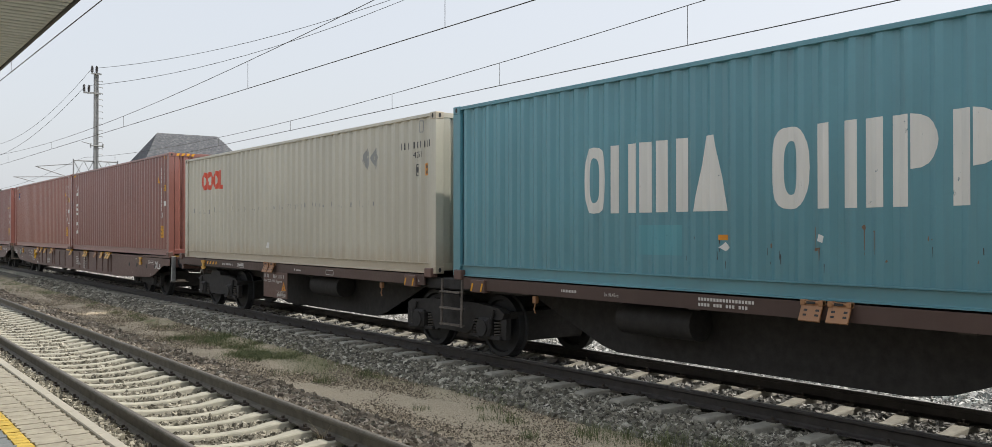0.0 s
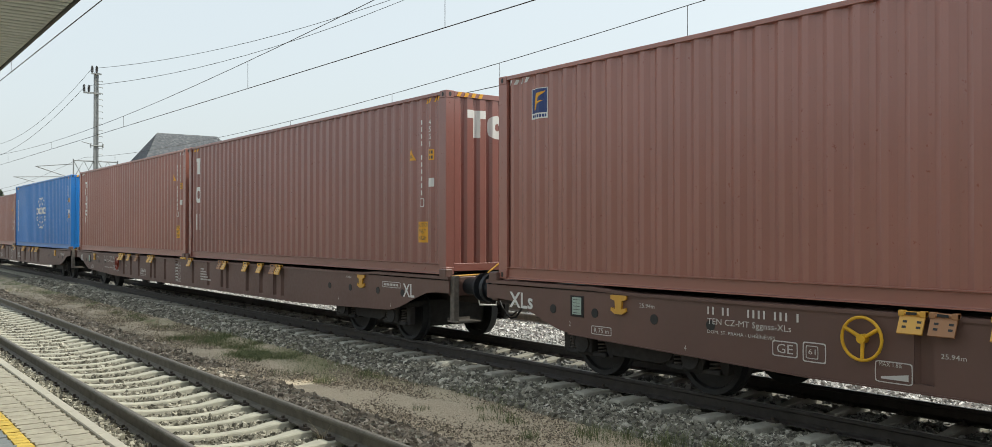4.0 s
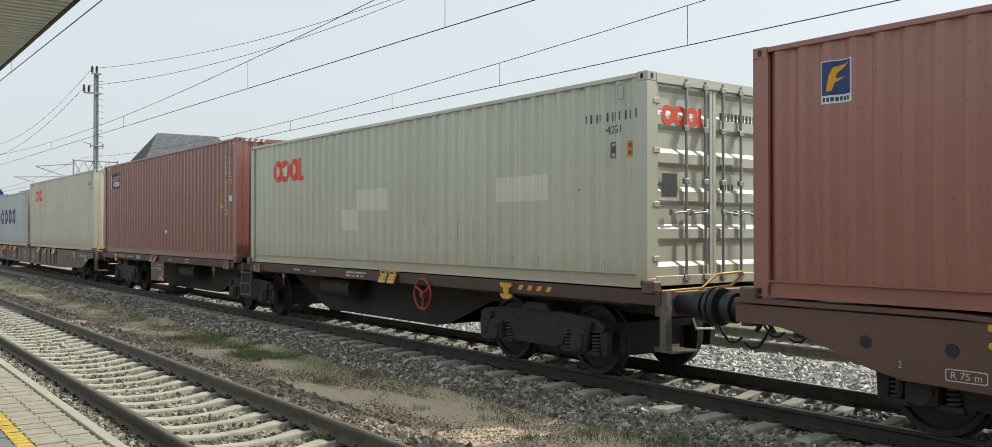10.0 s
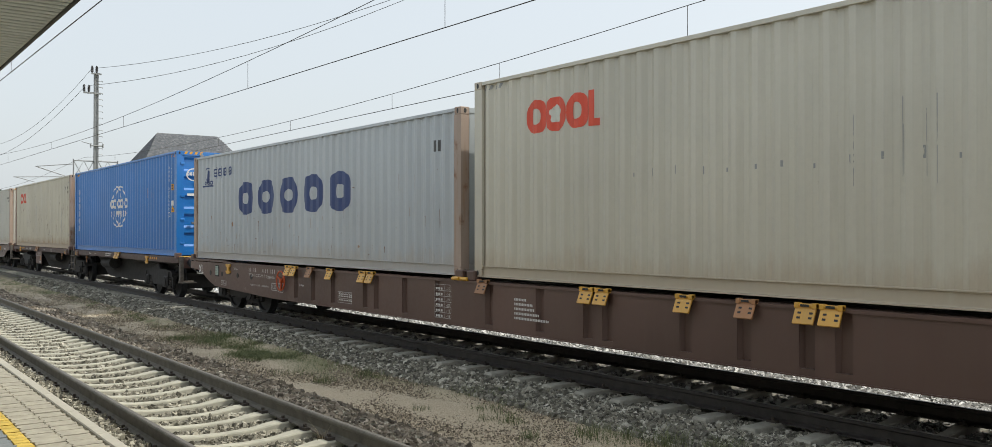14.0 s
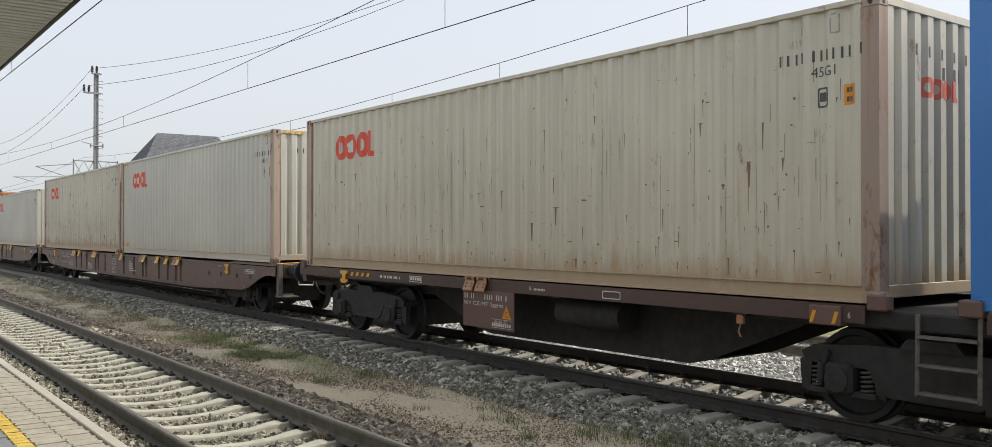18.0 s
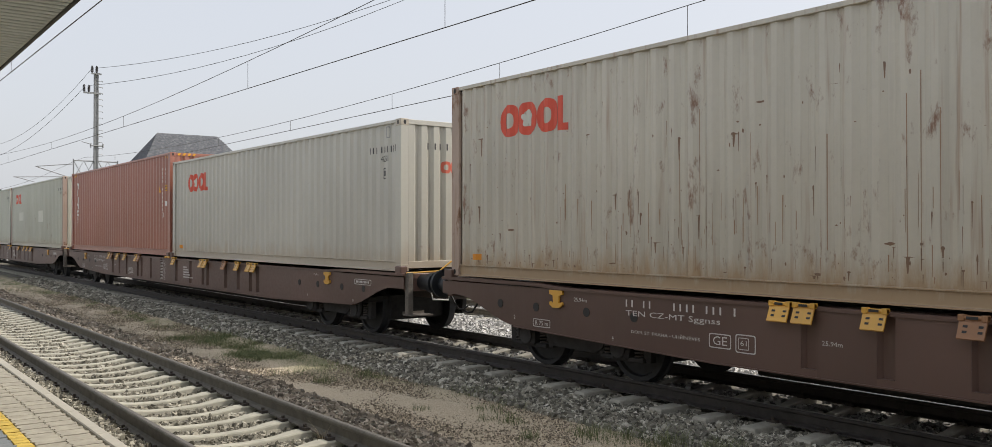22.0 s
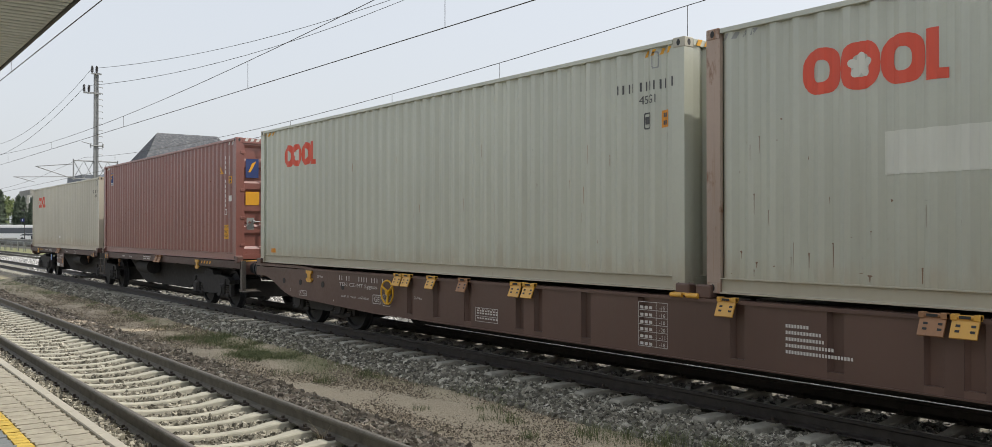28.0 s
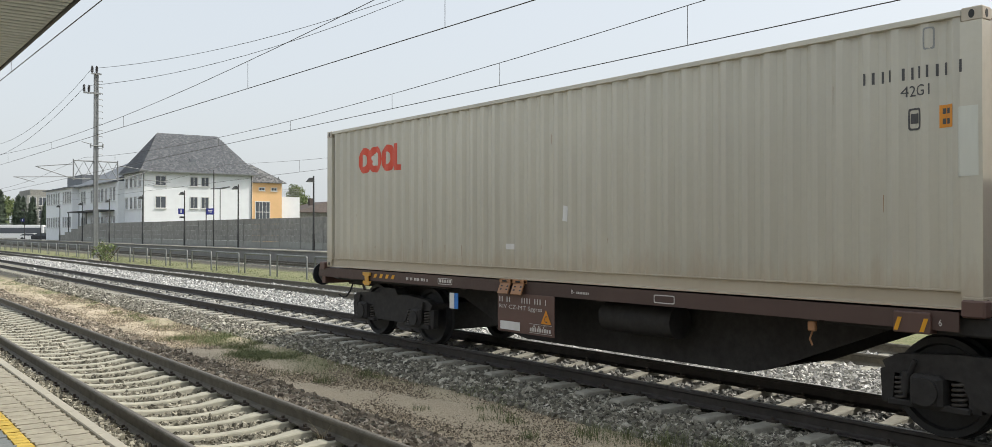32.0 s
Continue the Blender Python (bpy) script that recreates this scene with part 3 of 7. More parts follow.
def dents_row(c, seed, a0, a1, b, n):
    r = random.Random(seed)
    out = []
    for i in range(n):
        a = a0 + (a1 - a0) * i / n + r.uniform(-0.03, 0.03)
        bb = b + r.uniform(-0.03, 0.03)
        out += rect(a, bb, a + r.uniform(0.008, 0.03), bb + r.uniform(0.02, 0.12))
    on_side("scuffing", out, "grey_mark", c, "row of dark scuff marks", 0.002)


def make_containers():
    cs = []
    # 1 teal
    c = container(STD, "teal", "ribbed", "faded teal shipping container with large flaked white letter shapes")
    big_parts = [sign_shape(q, a, 0.9, w, 0.84, s) for q, a, w, s in (
        ("o", 2.91, 0.41, 0.135), ("h", 3.41, 0.43, 0.135), ("i", 3.9, 0.19, 0.17), ("h", 4.18, 0.46, 0.15), ("v", 4.74, 0.45, 0.13),
        ("o", 5.77, 0.44, 0.145), ("h", 6.29, 0.44, 0.145), ("i", 6.79, 0.22, 0.19), ("p", 7.07, 0.44, 0.16), ("p", 7.62, 0.44, 0.16),
        ("i", 8.16, 0.2, 0.16), ("h", 8.45, 0.44, 0.14), ("o", 9.0, 0.44, 0.14))]
    for q in big_parts:
        on_side("letter_shape", q, "white_worn", c, "big flaked white letter shape")
    on_side("sticker", rect(5.08, 0.58, 5.2, 0.64), "orange_mark", c)
    on_side("sticker", [[(5.08, 0.5), (5.16, 0.46), (5.24, 0.5), (5.16, 0.56)]], "tape", c)
    on_side("sticker", [[(6.28, 0.58), (6.36, 0.56), (6.38, 0.63), (6.3, 0.65)]], "tape", c)
    on_side("pale_patch", rect(3.9, 0.4, 4.55, 0.75), decal("paler_teal_patch", (0.12, 0.36, 0.42), 0.5), c)
    scratches(c, 11, 26, "wagon_dark", 0.25, 0.6, (0.02, 0.1), 4.5, 11)
    chips(c, 111, 22, 0.25, 0.75, 1.0, "rust_dark", 5, 11.6, 1.1)
    cs.append(c)
    # 2 cream
    c = container(STD, "cream", "ribbed", "cream shipping container with a red logo and dark scuffs")
    cream_marks(c, STD, "42G1")
    dents_row(c, 5, 0.6, 10.4, 1.14, 60)
    for a in (9.72, 10.03):
        on_side("diamond_mark", [[(a, 1.98), (a + 0.14, 1.78), (a + 0.28, 1.98), (a + 0.14, 2.18)]], "grey_mark", c, "worn grey diamond")
    on_side("sticker", [[(5.35, 0.32), (5.5, 0.3), (5.52, 0.42), (5.38, 0.44)]], "tape", c)
    cs.append(c)
    # 3 maroon
    c = container(HC, "maroon", "ribbed", "maroon high-cube container with three slanted white letter shapes")
    column_marks(c, HC)
    for i, b in enumerate((2.03, 1.3, 0.6)):
        sl = 0.06
        if i == 1:
            q = [[(0.68, b), (0.78, b), (0.78 + sl, b + 0.42), (0.68 + sl, b + 0.42)]]
            q += [[(0.78 + sl * k, b + 0.42 * k), (1.0 + sl * k, b + 0.42 * k), (1.0 + sl * k + 0.02, b + 0.42 * k + 0.09), (0.78 + sl * k + 0.02, b + 0.42 * k + 0.09)] for k in (0, 0.39, 0.78)]
        else:
            q = [[(x + sl * 2 * (y - b), y) for x, y in f] for f in ring(0.84, b + 0.21, 0.34, 0.44, 0.1, 20, *((180, 360) if i == 0 else (0, 360)))]
            if i == 0:
                q += [[(0.67, b + 0.2), (0.78, b + 0.2), (0.84, b + 0.43), (0.73, b + 0.43)], [(0.9, b + 0.2), (1.0, b + 0.2), (1.06, b + 0.43), (0.96, b + 0.43)]]
        on_side("letter_shape", q, "white", c, "slanted white letter shape")
    on_end("caution_plate", rect(1.86, 0.5, 2.06, 0.85), "yellow_mark", c, "yellow caution plate")
    stripes(c, HC, "yellow_mark")
    scratches(c, 3, 14, "scrape", 0.6, 1.9, (0.1, 0.4), 2, 10)
    cs.append(c)
    # 4 red brown
    c = container(HC, "red_brown", "ribbed", "red-brown high-cube container with a small blue and yellow logo")
    column_marks(c, HC)
    swoosh_logo(c, 0.68, 2.22)
    stripes(c, HC, "white_fine")
    on_side("scraps", rect(11.66, 0.98, 11.78, 1.02) + rect(11.68, 0.88, 11.72, 0.96), "tape", c)
    cs.append(c)
    # 5 maroon, white word on the end
    c = container(HC, "maroon", "ribbed", "maroon high-cube container with white letter shapes and yellow caution marks")
    column_marks(c, HC, tri_b=1.85)
    for q, b in (("t", 2.16), ("o", 1.42), ("h", 0.72)):
        on_side("letter_shape", sign_shape(q, 0.5, b, 0.28, 0.41, 0.1), "white", c, "white letter shape")
    for q, a, h in (("t", 0.42, 0.44), ("o", 0.84, 0.38), ("h", 1.34, 0.38)):
        on_end("letter_shape", sign_shape(q, a, 2.18, 0.38, h, 0.13), "white", c, "white letter shape")
    stripes(c, HC, "yellow_mark")
    cs.append(c)

    def column_of_shapes(c, mat="white"):
        for i, q in enumerate("thitoh"):
            on_side("letter_shape", sign_shape(q, 0.8, 2.28 - i * 0.255, 0.3, 0.22, 0.075), mat, c, "white letter shape", key=f"col{i}{mat}")
    # 6
    c = container(HC, "red_brown", "ribbed", "red-brown high-cube container with a column of white letter shapes")
    column_marks(c, HC)
    column_of_shapes(c)
    stripes(c, HC, "white_fine")
    cs.append(c)
    # 7 blue
    c = container(HC, "blue", "ribbed", "bright blue high-cube container with a white globe logo")
    column_marks(c, HC, False, "white", False, 1.21, 11.63)
    globe_logo(c)
    on_end("warning_triangle", [[(1.1, 1.75), (1.35, 1.75), (1.22, 2.0)]], "yellow_mark", c)
    stripes(c, HC, "yellow_mark")
    scratches(c, 7, 9, "scrape", 0.3, 2.2, (0.05, 0.2), 6, 10)
    cs.append(c)
    # 8
    c = container(STD, "red_brown", "ribbed", "red-brown container with a small blue and yellow logo and scratches")
    column_marks(c, STD, False, "white", True, 1.72)
    swoosh_logo(c, 0.77, 1.92)
    scratches(c, 8, 16, "scrape", 0.5, 1.9, (0.1, 0.45), 5, 10.5)
    cs.append(c)
    # 9 pale green, doors to the front
    c = container(STD, "cream_green", "doors", "pale grey-green container with repaint patches and barred doors")
    cream_marks(c, STD, "42G1", ends=False)
    red, pet = blossom_logo(0.28, STD - 0.62, 0.24)
    for i, q in enumerate(red):
        on_end("logo_shape", q, "red", c, "red logo shape", 0.003 + 0.0005 * i, flat=0.028)
    on_end("door_print", bars("xxxxxxxxxx", 1.35, STD - 0.5, 0.05, 0.1, 0.025) + bars("xxxx", 1.36, 1.45, 0.05, 0.08, 0.02)
           + bars("xxxx", 1.36, 1.2, 0.05, 0.08, 0.02), "black", c, flat=0.028)
    on_end("data_plate", rect(0.28, 1.1, 0.55, 1.38), "black", c, "", flat=0.028)
    on_side("repaint_patch", rect(4.95, 1.05, 6.1, 1.43), "patch", c, "paler repaint patch")
    on_side("repaint_patch", rect(4.32, 0.7, 5.02, 1.08), "patch", c, "paler repaint patch")
    on_side("repaint_patch", rect(9.2, 1.1, 10.35, 1.45), "patch", c, "paler repaint patch")
    scratches(c, 9, 22, "rust_run", 0.3, 0.8, (0.05, 0.35), 5, 9.5)
    chips(c, 109, 22, 0.25, 1.7, 1.6, "rust_dark", 7, 12.0, 0.7)
    cs.append(c)
    # 10
    c = container(HC, "maroon", "ribbed", "dark maroon high-cube container with a blue and yellow lighthouse sign")
    column_marks(c, HC, False, "white", True, 1.25)
    on_side("logo", rect(0.69, 2.09, 1.94, 2.6), "navy", c, "blue logo field")
    on_side("logo_tower", rect(0.76, 2.1, 0.9, 2.16) + [[(0.78, 2.16), (0.88, 2.16), (0.86, 2.38), (0.8, 2.38)]] + rect(0.74, 2.38, 0.92, 2.41) + rect(0.79, 2.41, 0.87, 2.52) + [[(0.78, 2.52), (0.88, 2.52), (0.83, 2.58)]], "white", c, "", 0.006)
    wv = []
    for i in range(4):
        b = 2.56 - i * 0.045
        pts = [(0.98 + 0.09 * k, b - 0.012 * (10 - k) + 0.015 * math.sin(k * 1.1)) for k in range(11)]
        wv += [[p, q, (q[0], q[1] - 0.022), (p[0], p[1] - 0.022)] for p, q in zip(pts, pts[1:])]
    on_side("logo_waves", wv, "yellow_mark", c, "", 0.006)
    for i, ch in enumerate("phvooh"):
        on_side("logo_block", row_of(ch, 0.96 + 0.15 * i, 2.16, 0.125, 0.15, 0.045, 0.025), "white", c, "", 0.006)
    stripes(c, HC, "white_fine")
    scratches(c, 10, 10, "scrape", 0.5, 2.0, (0.05, 0.4), 5, 11)
    on_side("sticker", rect(6.6, 0.62, 6.63, 0.72) + rect(6.68, 0.62, 6.78, 0.72), "tape", c)
    cs.append(c)
    # 11 cream
    c = container(HC, "cream", "ribbed", "cream high-cube container with a red logo and fine scratches")
    cream_marks(c, HC, "45G1")
    stripes(c, HC, "grey_mark")
    scratches(c, 21, 12, "grey_mark", 1.1, 1.2, (0.1, 0.9), 6, 11)
    dents_row(c, 6, 3.2, 11.8, 1.32, 24)
    cs.append(c)
    # 12 grey-blue
    c = container(STD, "grey_blue", "ribbed", "chalky blue-grey container with big navy letter shapes", "rust_post")
    for i in range(5):
        on_side("letter_shape", ring(3.48 + 1.16 * i, 1.44, 0.86, 0.76, 0.25), "navy_faded", c, "big navy letter shape")
    on_side("logo", ring(0.94, 2.12, 0.34, 0.34, 0.03, 20, power=1.0) + [[(0.88, 1.9), (1.0, 1.9), (0.96, 2.22), (0.92, 2.22)]] + rect(0.6, 1.8, 1.28, 1.84) + row_of("ooooo", 0.66, 1.85, 0.1, 0.1, 0.03, 0.02), "navy_faded", c)
    for i in range(4):
        a = 1.4 + i * 0.31
        on_side("sign", ring(a + 0.12, 2.13, 0.24, 0.2, 0.035, 16, power=0.25) + rect(a + 0.1, 1.99, a + 0.14, 2.27) + rect(a + 0.03, 2.11, a + 0.21, 2.14), "navy_faded", c, "faded navy sign")
    on_side("serial_number", bars("xx", 11.4, 1.95, 0.06, 0.18, 0.03), "black", c)
    scratches(c, 12, 34, "rust_run", 0.3, 1.0, (0.04, 0.22), 0.5, 11.8)
    chips(c, 112, 90, 0.22, 1.8, 1.8, size=0.8)
    on_side("rust_stain", disc(2.6, 0.85, 0.05, 0.12, 7) + disc(8.9, 0.4, 0.09, 0.05, 7) + disc(6.9, 0.5, 0.06, 0.08, 7), "rust_run", c)
    cs.append(c)
    # 13 blue with doors
    c = container(HC, "blue", "doors", "bright blue high-cube container with a white globe logo and barred doors")
    column_marks(c, HC, False, "white", False, 1.21, 11.63)
    globe_logo(c, -0.1)
    on_end("logo", ring(0.48, 2.25, 0.42, 0.36, 0.03, 20, power=1.0) + row_of("ooooo", 0.3, 2.22, 0.06, 0.1, 0.025, 0.015), "white", c, "white globe logo", flat=0.028)
    on_end("door_print", bars("xxxxxxxxxx", 1.45, 2.28, 0.045, 0.1, 0.02) + bars("xxxxx", 1.45, 1.62, 0.04, 0.07, 0.02) + bars("xxxxx", 1.45, 1.3, 0.04, 0.07, 0.02) + rect(0.3, 1.66, 0.52, 1.73), "white", c, flat=0.028)
    on_end("warning_triangle", [[(0.74, 1.1), (0.92, 1.1), (0.83, 1.28)]], "yellow_mark", c, flat=0.028)
    on_end("sticker", rect(0.9, 0.5, 1.25, 0.72), "tape", c, flat=0.028)
    stripes(c, HC, "yellow_mark")
    scratches(c, 13, 10, "scrape", 0.8, 1.9, (0.1, 0.3), 6, 10)
    cs.append(c)
    # 14 rusty cream
    c = container(HC, "cream_rusty", "ribbed", "rust-streaked cream high-cube container with a red logo", "rust_post")
    cream_marks(c, HC, "45G1", "red")
    scratches(c, 14, 60, "rust_run", 0.3, 2.3, (0.03, 0.35))
    chips(c, 114, 420)
    scratches(c, 115, 9, "grey_mark", 0.5, 0.9, (0.7, 1.5), 4, 11.6)
    cs.append(c)
    # 15 pale grey
    c = container(HC, "grey_white", "ribbed", "pale grey high-cube container with a red logo and rusty posts", "rust_post")
    cream_marks(c, HC, "45G1")
    stripes(c, HC, "yellow_mark")
    on_side("sticker", rect(0.5, 0.22, 0.72, 0.31), "orange_mark", c, "orange sticker")
    scratches(c, 15, 16, "grey_mark", 0.4, 2.0, (0.03, 0.2))
    chips(c, 117, 26, 0.25, 2.2, 1.6, "grey_mark", size=0.7)
    cs.append(c)
    # 16 rust runs
    c = container(HC, "rust_cream", "ribbed", "pale high-cube container with a red logo and long rust runs", "rust_post")
    cream_marks(c, HC, "45G1")
    scratches(c, 16, 120, "rust_run", 0.2, 0.9, (0.05, 0.5), 2.5, 11.8)
    chips(c, 116, 340, 0.22, 2.3, 2.6, size=1.2)
    scratches(c, 17, 12, "rust_run", 0.3, 0.5, (0.8, 1.7), 4.5, 10)
    on_side("sticker", rect(0.5, 0.25, 0.7, 0.34), "orange_mark", c, "orange sticker")
    cs.append(c)
    # 17
    c = container(STD, "grey_white", "ribbed", "clean pale grey container with a red logo")
    cream_marks(c, STD, "42G1", "red", False)
    on_side("sticker", rect(0.5, 0.22, 0.72, 0.31), "orange_mark", c, "orange sticker")
    cs.append(c)
    # 18
    c = container(HC, "orange_brown", "ribbed", "orange-brown high-cube container with a column of white letter shapes")
    column_marks(c, HC, False, "white", True, 1.8)
    column_of_shapes(c)
    stripes(c, HC, "yellow_mark")
    scratches(c, 18, 14, "scrape", 0.4, 2.2, (0.05, 0.3), 3, 11)
    cs.append(c)
    # 19
    c = container(HC, "cream_green", "ribbed", "pale grey-green high-cube container with patched paint and rusty posts", "rust_post")
    cream_marks(c, HC, "45G1")
    stripes(c, HC, "grey_mark")
    on_side("repaint_patch", rect(2.05, 1.2, 3.25, 1.6), "patch", c, "paler repaint patch")
    on_side("repaint_patch", rect(7.0, 1.1, 7.95, 1.6), "patch", c, "paler repaint patch")
    scratches(c, 19, 40, "rust_run", 0.3, 0.9, (0.04, 0.4), 3, 11.8)
    chips(c, 119, 130, 0.22, 1.9, 2.0, size=0.8)
    scratches(c, 20, 3, "rust_run", 0.4, 0.5, (1.2, 1.8), 7, 9)
    cs.append(c)
    # 20
    c = container(HC, "cream_green", "ribbed", "pale grey-green high-cube container with a red logo and an orange sticker")
    cream_marks(c, HC, "45G1")
    stripes(c, HC, "yellow_mark")
    on_side("sticker", rect(0.5, 0.22, 0.68, 0.31), "orange_mark", c, "orange sticker")
    scratches(c, 22, 16, "rust_run", 0.3, 1.9, (0.04, 0.25), 4, 11)
    chips(c, 122, 14, 0.25, 2.0, 1.4, "grey_mark", 0.5, 11.5, 0.6)
    cs.append(c)
    # 21 with doors
    c = container(HC, "maroon", "doors", "maroon high-cube container with barred doors, caution plates")
    column_marks(c, HC, True, "white", False)
    swoosh_logo(c, 0.68, 2.22)
    on_end("logo", rect(0.24, 1.95, 0.56, 2.4), "navy", c, "blue logo plate", flat=0.028)
    on_end("logo_swoosh", [[(0.3, 2.08), (0.36, 2.08), (0.5, 2.34), (0.4, 2.3)]], "yellow_mark", c, "", 0.006, flat=0.028)
    on_end("caution_plate", rect(0.24, 1.3, 0.58, 1.62), "yellow_mark", c, "yellow caution plate", flat=0.028)
    on_end("door_print", bars("xxxx xxxxxx x", 1.4, 2.2, 0.045, 0.12, 0.02) + bars("xxxx", 1.75, 2.02, 0.045, 0.12, 0.02) + bars("xxxxxx", 1.4, 1.5, 0.04, 0.06, 0.02) + bars("xxxxxx", 1.4, 1.3, 0.04, 0.06, 0.02), "white", c, flat=0.028)
    on_end("notice", rect(0.27, 0.72, 0.45, 1.0), "grey_mark", c, flat=0.028)
    stripes(c, HC, "white_fine")
    cs.append(c)
    # 22 last
    c = container(STD, "cream", "ribbed", "cream container with a red logo, last on the train")
    cream_marks(c, STD, "42G1")
    on_side("repaint_patch", rect(11.98, 1.15, 12.16, 1.75), "patch", c, "paler patch")
    on_side("sticker", [[(6.78, 0.82), (6.9, 0.8), (6.92, 1.0), (6.8, 1.02)]], "tape", c, "torn white sticker")
    on_side("sticker", rect(5.6, 0.42, 5.76, 0.5), "tape", c)
    scratches(c, 23, 12, "rust_run", 0.2, 2.0, (0.03, 0.2))
    cs.append(c)
    for c, u in zip(cs, FRONT):
        MOVING.append((c, FACE, u, DECK))


make_containers()

# ---- the train: wagons ----
R_WHEEL = 0.46
WHEELS = []


def wheelset_mesh():
    bm = B()
    for s in (-1, 1):
        x = s * 0.735
        prof = [(0.09, 0.10), (0.09, -0.06), (0.2, -0.04), (0.38, -0.025), (0.4, -0.065), (R_WHEEL, -0.065), (R_WHEEL, 0.05), (0.49, 0.066), (0.49, 0.09), (0.4, 0.09), (0.38, 0.0), (0.2, 0.02)]
        n = 28
        rings = []
        for r, dx in prof:
            rings.append([bm.verts.new((x - s * dx, r * math.cos(2 * math.pi * i / n), r * math.sin(2 * math.pi * i / n))) for i in range(n)])
        for a, b in zip(rings, rings[1:] + rings[:1]):
            for i in range(n):
                bm.faces.new((a[i], a[(i + 1) % n], b[(i + 1) % n], b[i]))
        rod(bm, (x + s * 0.02, 0, 0), (x + s * 0.32, 0, 0), 0.07, 12)
    rod(bm, (-0.72, 0, 0), (0.72, 0, 0), 0.085, 14)
    return bm


def spring_mesh():
    bm = B()
    pts = [(0.065 * math.cos(t), 0.065 * math.sin(t), -0.11 + 0.22 * t / (10 * math.pi)) for t in np.linspace(0, 10 * math.pi, 50)]
    pipe(bm, pts, 0.016, 5)
    return bm


def frame_mesh():
    """Side frames with a dropped middle, cross beam and end beams, in one casting."""
    bm = B()
    for s in (-1, 1):
        x0, x1 = sorted((s * 0.94, s * 1.07))
        out = [(-1.30, 0.60), (-1.34, 0.68), (-1.2, 0.755), (-0.62, 0.80), (0.62, 0.80), (1.2, 0.755), (1.34, 0.68), (1.30, 0.60),
               (1.2, 0.58), (0.62, 0.57), (0.52, 0.38), (0.4, 0.33), (-0.4, 0.33), (-0.52, 0.38), (-0.62, 0.57), (-1.2, 0.58)]
        prism(bm, out, x0, x1, "x")
        for yy in (-0.9, 0.9):
            for d in (-0.4, 0.4):
                prism(bm, [(yy + d - 0.07, 0.6), (yy + d + 0.07, 0.6), (yy + d + 0.05, 0.3), (yy + d - 0.05, 0.3)], *sorted((s * 0.96, s * 1.05)), "x")
        prism(bm, [(-0.3, 0.8), (0.3, 0.8), (0.22, 0.9), (-0.22, 0.9)], *sorted((s * 0.86, s * 1.1)), "x")
    box(bm, -0.95, 0.95, -0.2, 0.2, 0.42, 0.74)
    for yy in (-1.27, 1.27):
        box(bm, -0.95, 0.95, yy - 0.05, yy + 0.05, 0.6, 0.7)
    return bm


def axle_box_mesh():
    """Axle box with its two spring seats and a round cover."""
    bm = box(B(), -0.13, 0.13, -0.15, 0.15, -0.16, 0.14, 0.035)
    box(bm, -0.08, 0.08, -0.37, 0.37, -0.175, -0.115, 0.01)
    rod(bm, (-0.15, 0, -0.01), (0.15, 0, -0.01), 0.125, 18)
    return bm


def damper_mesh():
    """Slanted friction damper link beside a spring."""
    return rod(pipe(B(), [(0, -0.06, 0.22), (0, 0.02, 0.02), (0, 0.03, -0.12)], 0.022, 8), (0, 0.02, 0.1), (0, 0.03, -0.08), 0.04, 10)


def bogie(wagon, w, label=""):
    """Two-axle bogie; w along the wagon from its middle."""
    b = put("bogie", shared("bogie_frame", frame_mesh), "bogie", wagon, "grimy black bogie frame", pose(0, w, 0))
    for y in (-0.9, 0.9):
        ws = put("wheelset", shared("wheelset", wheelset_mesh), "wheel", b, "steel wheelset", pose(0, y, R_WHEEL))
        WHEELS.append((ws, wagon, w, y))
        for s in (-1, 1):
            put("axle_box", shared("axle_box", axle_box_mesh), "bogie", b, "axle box with a round cover", pose(s * 1.02, y, R_WHEEL))
            put("damper", shared("damper", damper_mesh), "bogie", b, "", pose(s * 1.1, y + 0.17 * (1 if y > 0 else -1), 0.5))
            for d in (-0.26, 0.26):
                put("spring", shared("spring", spring_mesh), "spring_steel", b, "coil spring", pose(s * 1.02, y + d, 0.45))
    for s in (-1, 1):
        put("brake_block", shared("brake_block", lambda: box(B(), -0.06, 0.06, -0.05, 0.05, -0.16, 0.16, 0.01)), "bogie", b, "", pose(s * 0.76, 0.38, 0.5))
    put("brake_gear", shared("brake_gear", lambda: box(box(B(), -0.62, 0.62, -1.2, 1.2, 0.24, 0.7, 0.03), -0.9, 0.9, -0.36, 0.36, 0.3, 0.76, 0.03)), "bogie", b, "dark brake rigging")
    return b


def flap_mesh():
    """Folded-down container spigot on its hinge."""
    bm = B()
    prism(bm, [(-0.015, 0.0), (-0.085, -0.165), (-0.07, -0.175), (0.0, -0.01)], -0.115, 0.115, "y")
    rod(bm, (-0.012, -0.125, 0.008), (-0.012, 0.125, 0.008), 0.02, 8)
    box(bm, -0.036, 0.03, -0.125, -0.07, -0.02, 0.034, 0.005)
    box(bm, -0.036, 0.03, 0.07, 0.125, -0.02, 0.034, 0.005)
    return bm


